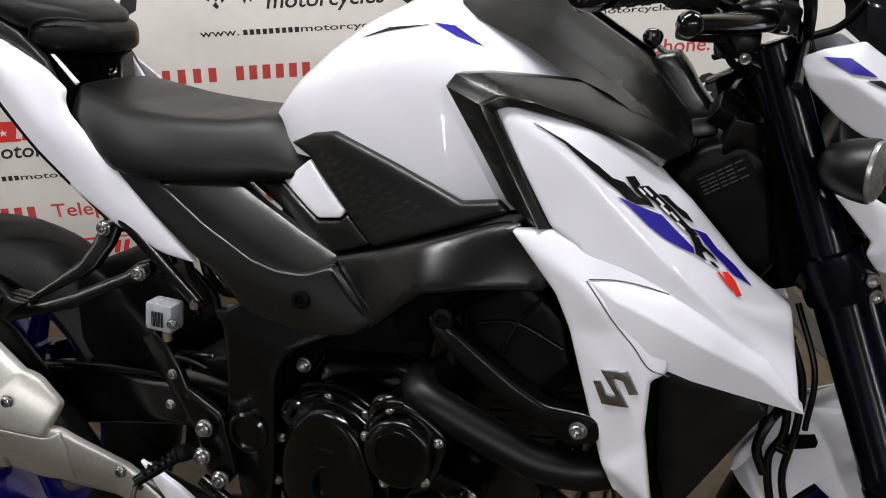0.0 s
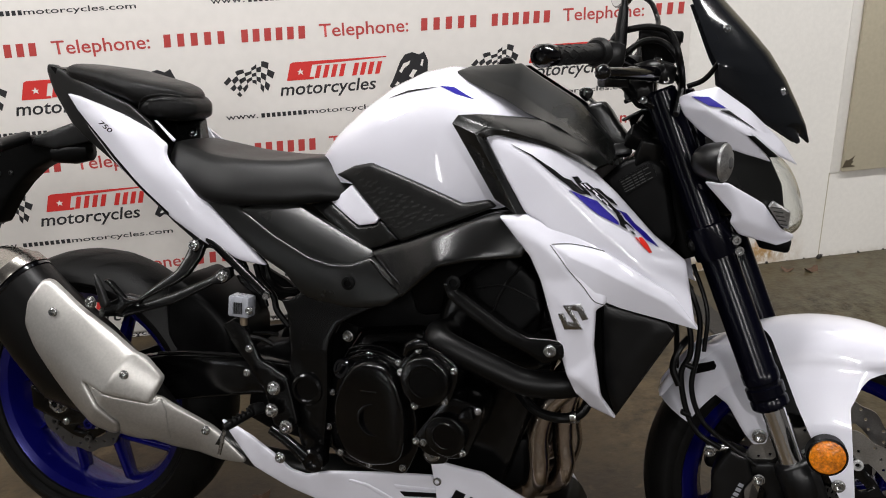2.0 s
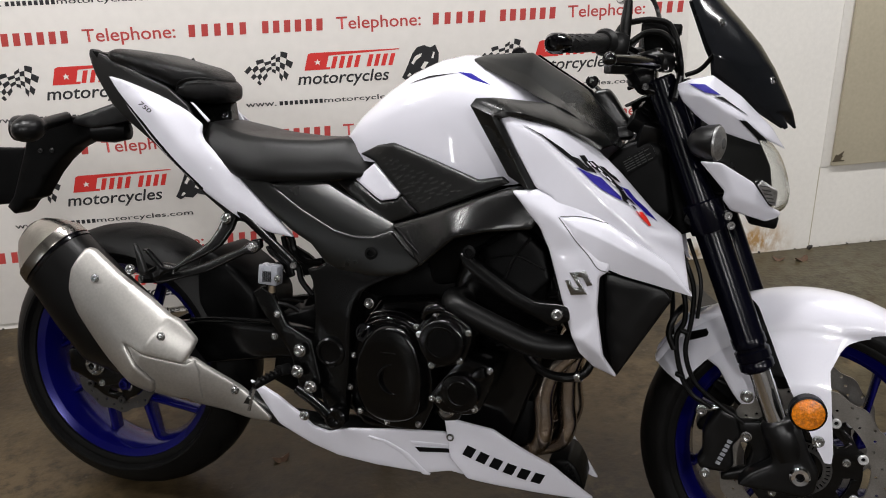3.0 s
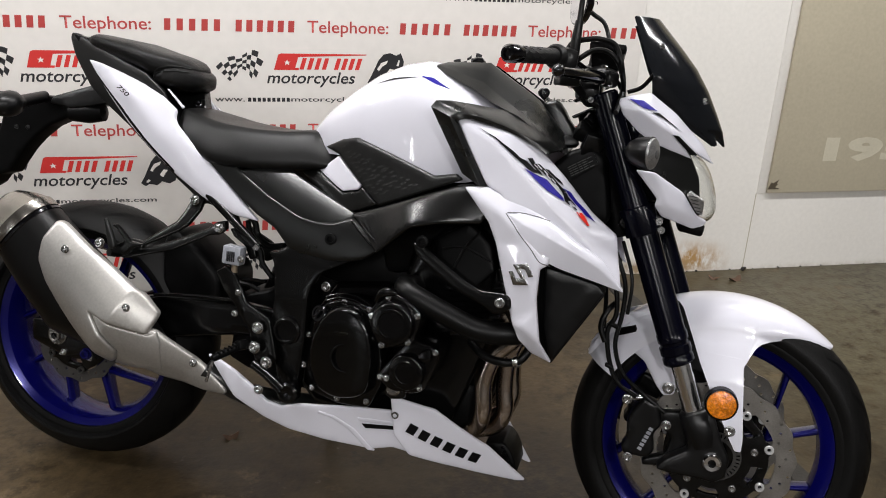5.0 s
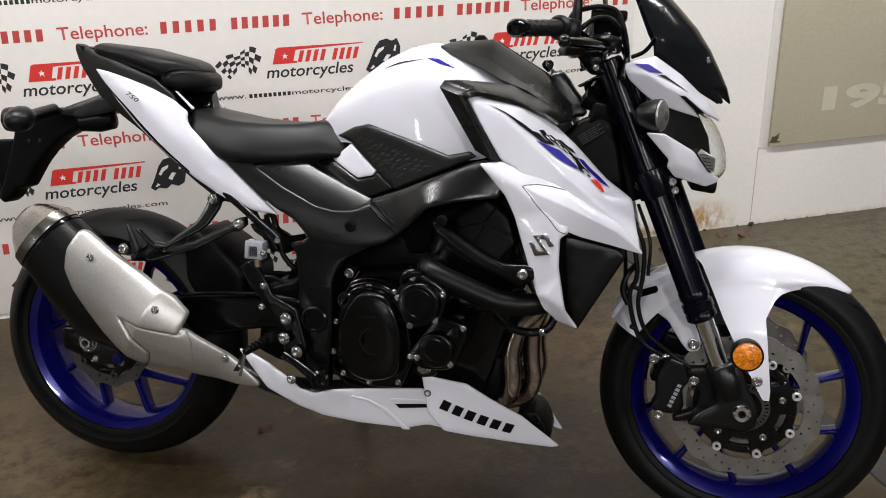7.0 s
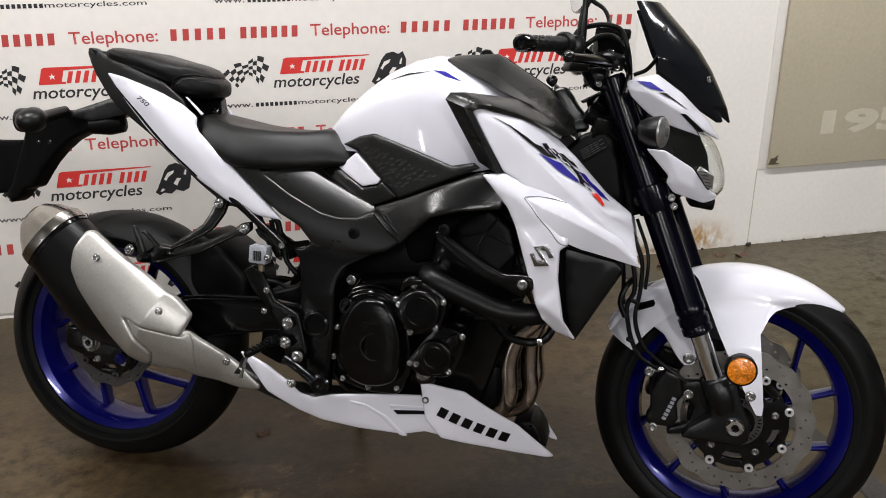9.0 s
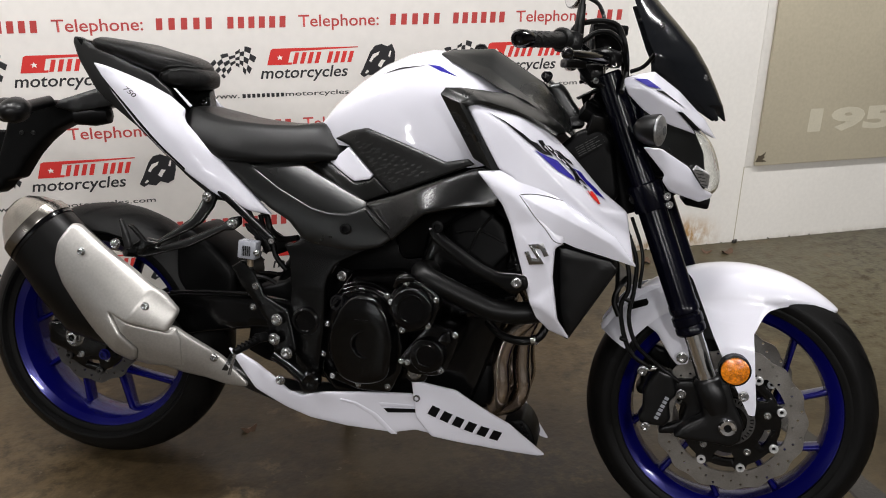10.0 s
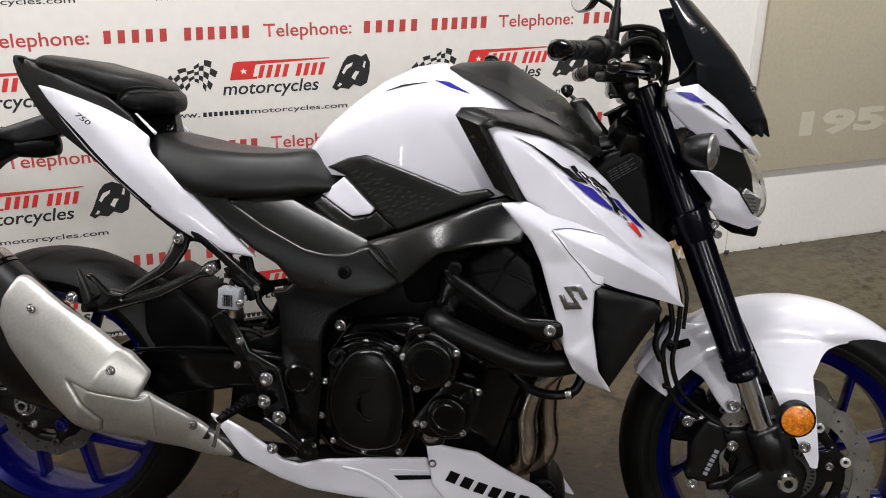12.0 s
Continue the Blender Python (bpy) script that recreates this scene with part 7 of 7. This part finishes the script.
decal([(0.751, 0.256), (0.820, 0.263), (0.830, 0.256), (0.760, 0.247)], BLACKDECAL, "vent_slot", BES, belly)
part("pressed_line", panel(Geo(), [(0.655, 0.268), (0.690, 0.262), (0.735, 0.240), (0.768, 0.208), (0.782, 0.197), (0.766, 0.196), (0.752, 0.208), (0.722, 0.236), (0.685, 0.256), (0.652, 0.262)], lambda x, z: BES(x, z) - 0.0018, 0.006, 0.0018, 0.006, 0.003), WHITE, belly)
part("pressed_line", panel(Geo(), [(0.740, 0.268), (0.826, 0.272), (0.838, 0.258), (0.832, 0.256), (0.822, 0.266), (0.745, 0.260)], lambda x, z: BES(x, z) - 0.0015, 0.006, 0.0015, 0.006, 0.002), WHITE, belly)
# plain slanted bars where the maker's mark is printed
for i in range(6):
    t0, t1 = i / 6 + 0.014, (i + 1) / 6 - 0.040
    lo = lambda t: (0.846 + 0.156 * t, 0.259 - 0.062 * t)
    hi = lambda t: (0.856 + 0.155 * t, 0.279 - 0.063 * t)
    a, b, c, d = lo(t0), lo(t1), hi(t1), hi(t0)
    decal([a, b, c, d], BLACKDECAL, "mark_bar", BEF, bellyf)
bolt(belly, (0.522, -0.179, 0.296), 0.0085)
bolt(belly, (0.824, -0.169, 0.290), 0.0075)
scoop = part("belly_scoop", plate([(1.000, 0.222), (1.040, 0.228), (1.056, 0.214), (1.068, 0.192), (1.076, 0.162), (1.030, 0.166)], [-0.055], 0.118, 0.006, 0.02), DEEP, bike, "black honeycomb belly scoop")
for i in range(4):
    for k in range(5):
        a, b = 1.040 + 0.0095 * i + 0.0048 * (k % 2), 0.184 + 0.0082 * k
        if a + 0.6 * (b - 0.18) < 1.068:
            part("honeycomb_cell", plate([(a + 0.0040 * math.cos(t), b + 0.0040 * math.sin(t)) for t in np.arange(6) * math.pi / 3], [-0.0565], 0.002, 0, 0.01, 0), GLOSSBLK, scoop)

# ---- exhaust silencer ----
A, DIR, UPV = np.array([-0.063, -0.158, 0.5625]), np.array([0.738, 0.0, -0.674]), np.array([0.674, 0.0, 0.738])


def oval(s, ry, rz, n=36, p=2.4, dy=0.0):
    out = []
    for a in np.linspace(0, 2 * math.pi, n + 1)[:-1]:
        ca, sa = math.cos(a), math.sin(a)
        out.append(tuple(A + DIR * s + np.array([0, dy + ry * math.copysign(abs(ca) ** (2 / p), ca), 0]) + UPV * rz * math.copysign(abs(sa) ** (2 / p), sa)))
    return out


up = lambda s, c, ry, rz: [tuple(np.array(p) + UPV * c) for p in oval(s, ry, rz)]
sil = part("silencer", loft(Geo(), [up(-0.004, 0, 0.056, 0.078), up(0.0, 0, 0.0610, 0.0840), up(0.10, -0.006, 0.064, 0.094), up(0.20, -0.004, 0.066, 0.102), up(0.28, 0.016, 0.058, 0.080), up(0.36, 0.040, 0.044, 0.050), up(0.42, 0.055, 0.03, 0.032)]), CANBLK, bike, "black tapered silencer can", 40)
part("silencer_end_cap", loft(Geo(), [oval(-0.085, 0.026, 0.034), oval(-0.082, 0.032, 0.042), oval(-0.060, 0.046, 0.062), oval(-0.034, 0.0570, 0.0780), oval(-0.030, 0.0595, 0.0815), oval(-0.027, 0.0610, 0.0840), oval(-0.008, 0.0625, 0.0862), oval(-0.004, 0.0620, 0.0856), oval(-0.002, 0.056, 0.078)]), POLISHED, sil, "brushed steel silencer end cap", 22)
part("cap_band", loft(Geo(), [oval(-0.002, 0.0605, 0.0842), oval(0.0, 0.0625, 0.0862), oval(0.006, 0.0625, 0.0864), oval(0.008, 0.0605, 0.0842)], caps=False), GLOSSBLK, sil, "gloss black band")
g = Geo()
loft(g, [oval(-0.0885, 0.022, 0.029), oval(-0.086, 0.022, 0.029)])
part("silencer_outlet", g, DEEP, sil)
AX1, AX2, AX3 = np.array([-0.045, 0.588]), np.array([0.200, 0.404]), np.array([0.460, 0.262])


def shield(lift):
    """Side of the shields: a rounded ridge along the silencer's bent middle line."""

    def f(x, z):
        p = np.stack([np.asarray(x, float), np.asarray(z, float)], -1)
        best = None
        for a, b, s0 in ((AX1, AX2, 0.0), (AX2, AX3, np.linalg.norm(AX2 - AX1))):
            d = b - a
            n = np.linalg.norm(d)
            t = np.clip((p - a) @ d / n**2, -0.5 if s0 == 0 else 0, 1 if s0 == 0 else 1.5)
            dist = np.linalg.norm(p - a - t[..., None] * d, axis=-1)
            cur = (dist, s0 + t * n)
            best = cur if best is None else tuple(np.where(cur[0] < best[0], c, o) for c, o in zip(cur, best))
        dist, s = best
        top = np.interp(s, [0, 0.16, 0.306, 0.40, 0.49, 0.60], [0.226, 0.246, 0.262, 0.226, 0.184, 0.165])
        R = np.interp(s, [0, 0.30, 0.45, 0.60], [0.108, 0.110, 0.080, 0.050])
        return -(top + lift - 0.85 * R * (1 - np.sqrt(np.maximum(0.04, 1 - (dist / R) ** 2))))

    return f


SHA, SHB, SHC = shield(0.003), shield(-0.004), shield(-0.008)
part("heat_shield", plate([(0.048, 0.605), (0.064, 0.602), (0.126, 0.559), (0.195, 0.517), (0.263, 0.471), (0.296, 0.434), (0.293, 0.418), (0.279, 0.388), (0.213, 0.406), (0.161, 0.427), (0.188, 0.382), (0.214, 0.346), (0.205, 0.322), (0.185, 0.308), (0.146, 0.341), (0.108, 0.379), (0.073, 0.427), (0.039, 0.475), (0.021, 0.519), (0.026, 0.564)], SHA, 0.012, 0.005, 0.006, 0.007), STEEL, sil, "brushed steel heat shield")
part("heat_shield", plate([(0.163, 0.425), (0.213, 0.403), (0.279, 0.387), (0.296, 0.396), (0.304, 0.370), (0.302, 0.306), (0.215, 0.301), (0.188, 0.306), (0.206, 0.322), (0.216, 0.346), (0.190, 0.382)], SHB, 0.010, 0.003, 0.006, 0.005), STEEL, sil, "folded steel lower heat shield")
part("heat_shield", plate([(0.268, 0.404), (0.292, 0.398), (0.314, 0.380), (0.388, 0.324), (0.438, 0.274), (0.436, 0.264), (0.386, 0.264), (0.292, 0.285), (0.262, 0.300), (0.264, 0.366)], SHC, 0.010, 0.004, 0.006, 0.005), STEEL, sil, "brushed steel pipe shield")
for x, z, f in ((0.086, 0.549, SHA), (0.241, 0.446, SHA), (0.366, 0.328, SHC)):
    bolt(sil, (x, float(np.ravel(f(x, z))[0]) - 0.001, z), 0.0072)

# ---- swingarm, hangers, rear brake, stand ----
for y in (-0.105, 0.105):
    g = Geo()
    panel(g, [(-0.075, 0.300), (-0.078, 0.350), (0.020, 0.362), (0.140, 0.425), (0.250, 0.450), (0.420, 0.462), (0.560, 0.455), (0.560, 0.400), (0.420, 0.386), (0.235, 0.350), (0.120, 0.300), (0.010, 0.270)], [y - 0.018], 0.036, 0.008, 0.015)
    part("swingarm", g, CAST, bike, "black swingarm beam")
part("swingarm_bridge", box(Geo(), (0.42, 0, 0.425), (0.08, 0.20, 0.06), (0, 0, 0), 0.01), FRAMEBLK, bike)
g = Geo()
tube(g, [(0.235, -0.126, 0.452), (0.330, -0.126, 0.463), (0.420, -0.126, 0.467)], 0.004, 8)
part("swingarm_rib", g, FRAMEBLK, bike)
NUT = (-0.006, -0.122, 0.322)
g = turned(Geo(), [(0.0075, 0.004), (0.0080, 0.016), (0.0140, 0.016), (0.0160, 0.013), (0.0160, 0.004)], NUT, (0, -1, 0), 6, True)
part("rear_axle_nut", g, ZINC, bike, "large bright rear axle nut")
g = turned(Geo(), [(0.006, 0.0), (0.006, 0.003), (0.0185, 0.003), (0.0215, 0.005), (0.0235, 0.004), (0.0240, 0.0)], NUT, (0, -1, 0), 30, True)
part("axle_washer", g, ZINC, bike, "bright axle washer")
part("axle_bore", turned(Geo(), [(0.0, 0.006), (0.0078, 0.006), (0.0078, 0.0)], NUT, (0, -1, 0), 16), DEEP, bike)
ADJ = [(-0.074, 0.315), (-0.066, 0.346), (-0.015, 0.354), (0.028, 0.358), (0.024, 0.323), (0.020, 0.280), (0.008, 0.274), (-0.010, 0.292), (-0.030, 0.292), (-0.066, 0.298)]
part("chain_adjuster", plate(ADJ, [-0.121], 0.010, 0.002, 0.02), FRAMEBLK, bike)
part("adjuster_backing", plate([((x + 0.005) * 1.02 - 0.005, 0.318 + (z - 0.318) * 1.03) for x, z in ADJ], [-0.118], 0.008, 0.001, 0.02), ZINC, bike, "bright edged backing plate")
bolt(bike, (0.010, -0.123, 0.282), 0.0060)
bolt(bike, (0.078, -0.135, 0.292), 0.011, mat=BLUE)
g = Geo()
box(g, (0.085, -0.100, 0.375), (0.09, 0.04, 0.05), (0, -30, 0), 0.010)
part("rear_caliper", g, CAST, bike)
g = Geo()
panel(g, [(0.225, 0.470), (0.222, 0.560), (0.236, 0.594), (0.256, 0.596), (0.320, 0.556), (0.372, 0.505), (0.372, 0.430), (0.300, 0.420), (0.245, 0.440)], [-0.085], 0.17, 0.016, 0.02, 0.02)
part("rear_hugger", g, DEEP, bike, "matt black rear hugger")
part("rear_inner_guard", box(Geo(), (0.36, 0, 0.71), (0.12, 0.14, 0.06), (0, 40, 0), 0.02), DEEP, bike)
part("chain_run", plate([(0.020, 0.368), (0.180, 0.430), (0.420, 0.478), (0.420, 0.462), (0.180, 0.414), (0.020, 0.352)], [0.085], 0.012, 0.001, 0.03, 0.002), DEEP, bike)
HANG = surface([(0.187, 0.562, -0.192), (0.229, 0.570, -0.178), (0.292, 0.600, -0.155), (0.320, 0.670, -0.118), (0.388, 0.622, -0.137)])
hanger = part("hanger_bracket", plate([(0.193, 0.541), (0.208, 0.540), (0.299, 0.567), (0.369, 0.606), (0.388, 0.608), (0.402, 0.621), (0.396, 0.638), (0.377, 0.634), (0.360, 0.618), (0.292, 0.586), (0.229, 0.563), (0.234, 0.569), (0.296, 0.604), (0.314, 0.619), (0.331, 0.651), (0.335, 0.677), (0.324, 0.689), (0.308, 0.682), (0.299, 0.649), (0.288, 0.626), (0.227, 0.576), (0.201, 0.580), (0.187, 0.562)], HANG, 0.014, 0.004, 0.006, 0.003), FRAMEBLK, bike, "black forged silencer hanger bracket")
for p in ((0.317, -0.120, 0.674), (0.387, -0.139, 0.623), (0.153, -0.214, 0.569)):
    bolt(hanger, p, 0.0090)
part("subframe_rail", tube(Geo(), [(0.310, -0.100, 0.706), (0.349, -0.115, 0.687), (0.420, -0.130, 0.637), (0.481, -0.141, 0.593)], [0.010, 0.010, 0.009, 0.009], 12), FRAMEBLK, bike, "black subframe rail")
part("rail_end_bolt", turned(Geo(), [(0.0, 0.004), (0.006, 0.004), (0.007, 0.0), (0.007, -0.008)], (0.480, -0.149, 0.594), (0.3, -0.95, 0), 12), ZINC, bike)
part("rail_bracket", plate([(0.300, 0.690), (0.330, 0.706), (0.352, 0.694), (0.410, 0.650), (0.420, 0.630), (0.404, 0.622), (0.392, 0.640), (0.362, 0.664), (0.340, 0.668), (0.318, 0.662)], [-0.108], 0.012, 0.003, 0.01, 0.005), FRAMEBLK, bike, "black seat rail bracket")
part("far_rail_plate", plate([(0.330, 0.600), (0.360, 0.583), (0.395, 0.566), (0.425, 0.545), (0.428, 0.530), (0.392, 0.514), (0.356, 0.527), (0.330, 0.550)], [0.114], 0.012, 0.003, 0.02, 0.004), DEEP, bike)
for pts, r in (([(0.395, -0.062, 0.664), (0.428, -0.052, 0.634), (0.438, -0.050, 0.604), (0.470, -0.060, 0.585), (0.512, -0.070, 0.592)], 0.0075), ([(0.430, -0.090, 0.640), (0.436, -0.085, 0.612), (0.452, -0.080, 0.590)], 0.006), ([(0.404, -0.040, 0.600), (0.440, -0.040, 0.570), (0.452, -0.045, 0.540), (0.480, -0.050, 0.512)], 0.0065)):
    part("wiring_loom", tube(Geo(), pts, r, 8), HOSE, bike)
part("bottle_bracket", plate([(0.404, 0.622), (0.420, 0.626), (0.438, 0.606), (0.462, 0.588), (0.470, 0.566), (0.456, 0.560), (0.440, 0.590), (0.414, 0.606)], [-0.122], 0.008, 0.002, 0.01, 0.004), FRAMEBLK, bike, "black bracket over the fluid bottle")
g = panel(Geo(), [(0.163, 0.625), (0.169, 0.622), (0.182, 0.597), (0.193, 0.566), (0.185, 0.560), (0.176, 0.562), (0.170, 0.590)], [-0.222], 0.010, 0.003, 0.006)
part("pillion_footrest", g, GRIP, bike, "folded grey-black pillion footrest")
part("footrest_bracket", plate([(0.168, 0.608), (0.176, 0.611), (0.184, 0.606), (0.214, 0.577), (0.240, 0.575), (0.216, 0.560), (0.203, 0.545), (0.181, 0.549), (0.170, 0.563), (0.186, 0.570), (0.200, 0.578), (0.182, 0.598)], [-0.200], 0.012, 0.003, 0.006, 0.003), FRAMEBLK, bike, "black pillion footrest bracket")
part("footrest_pivot", tube(Geo(), [(0.176, -0.216, 0.552), (0.186, -0.190, 0.548), (0.192, -0.165, 0.548)], 0.009, 12), FRAMEBLK, bike)
HPS = surface([(0.395, 0.530, -0.145), (0.455, 0.500, -0.160), (0.540, 0.350, -0.172), (0.520, 0.450, -0.168)])
part("heel_plate", plate([(0.385, 0.528), (0.412, 0.545), (0.440, 0.530), (0.458, 0.504), (0.472, 0.474), (0.530, 0.448), (0.554, 0.366), (0.536, 0.340), (0.500, 0.352), (0.482, 0.410), (0.440, 0.465), (0.412, 0.490)], HPS, 0.012, 0.004, 0.012), FRAMEBLK, bike, "black footrest heel plate")
for p, r in (((0.509, -0.176, 0.429), 0.0105), ((0.505, -0.178, 0.386), 0.0105), ((0.535, -0.180, 0.358), 0.0105), ((0.455, -0.168, 0.496), 0.006), ((0.451, -0.170, 0.450), 0.006)):
    bolt(bike, p, r)
g = Geo()
box(g, (0.478, -0.186, 0.388), (0.026, 0.026, 0.022), (0, -20, -30), 0.006)
tube(g, [(0.474, -0.196, 0.384), (0.458, -0.222, 0.376), (0.444, -0.246, 0.368)], [0.0070, 0.0085, 0.0075], 14)
peg = part("rider_footrest", g, DEEP, bike, "black rubber-topped rider footrest")
part("footrest_feeler", tube(Geo(), [(0.445, -0.246, 0.364), (0.434, -0.248, 0.318)], 0.0036, 8), ZINC, peg)
for k in range(5):
    t = k / 5
    part("footrest_rib", box(Geo(), (0.470 - 0.024 * t, -0.202 - 0.042 * t, 0.390 - 0.014 * t), (0.014, 0.004, 0.006), (0, 0, -30), 0.001), DEEP, peg)
g = Geo()
tube(g, [(0.505, -0.180, 0.350), (0.545, -0.186, 0.330), (0.580, -0.192, 0.308)], [0.010, 0.010, 0.012], 12)
turned(g, [(0.020, -0.014), (0.022, -0.010), (0.022, 0.010), (0.017, 0.014), (0.008, 0.014), (0, 0.010)], (0.590, -0.180, 0.302), (0, -1, 0), 24)
part("brake_pedal", g, CAST, bike, "black rear brake pedal")
# rear brake fluid bottle with paper label
g = Geo()
box(g, (0.429, -0.145, 0.571), (0.042, 0.032, 0.040), (0, 3, 0), 0.004)
bottle = part("fluid_reservoir", g, PAPER, bike, "translucent brake fluid reservoir with barcode label")
g = Geo()
for i in range(9):
    x0 = 0.419 + 0.0022 * i
    g.add([(x0, -0.1616, 0.558), (x0 + 0.0013 + 0.0006 * (i % 2), -0.1616, 0.558), (x0 + 0.0013 + 0.0006 * (i % 2), -0.1616, 0.580), (x0, -0.1616, 0.580)], [(0, 1, 2, 3)])
tagged(part("label_print", g, BLACKDECAL, bottle), "dark printed bars", kind="stuff")
g = Geo()
turned(g, [(0.007, 0), (0.007, -0.015), (0.0, -0.015)], (0.432, -0.145, 0.548), "z", 14)
part("reservoir_neck", g, BRASS, bottle, "dull brass-coloured neck")
bolt(bike, (0.453, -0.162, 0.567), 0.006)
for pts, r in (([(0.430, -0.145, 0.530), (0.440, -0.15, 0.515), (0.470, -0.15, 0.512), (0.490, -0.14, 0.50)], 0.005), ([(0.455, -0.150, 0.522), (0.485, -0.150, 0.524), (0.500, -0.140, 0.520)], 0.004)):
    part("brake_line", tube(Geo(), pts, r, 8), CAST if r < 0.005 else HOSE, bike)
part("side_stand", tube(Geo(), [(0.600, 0.12, 0.290), (0.560, 0.20, 0.150), (0.545, 0.275, 0.075)], [0.013, 0.012, 0.012], 12), DEEP, bike, "black side stand")
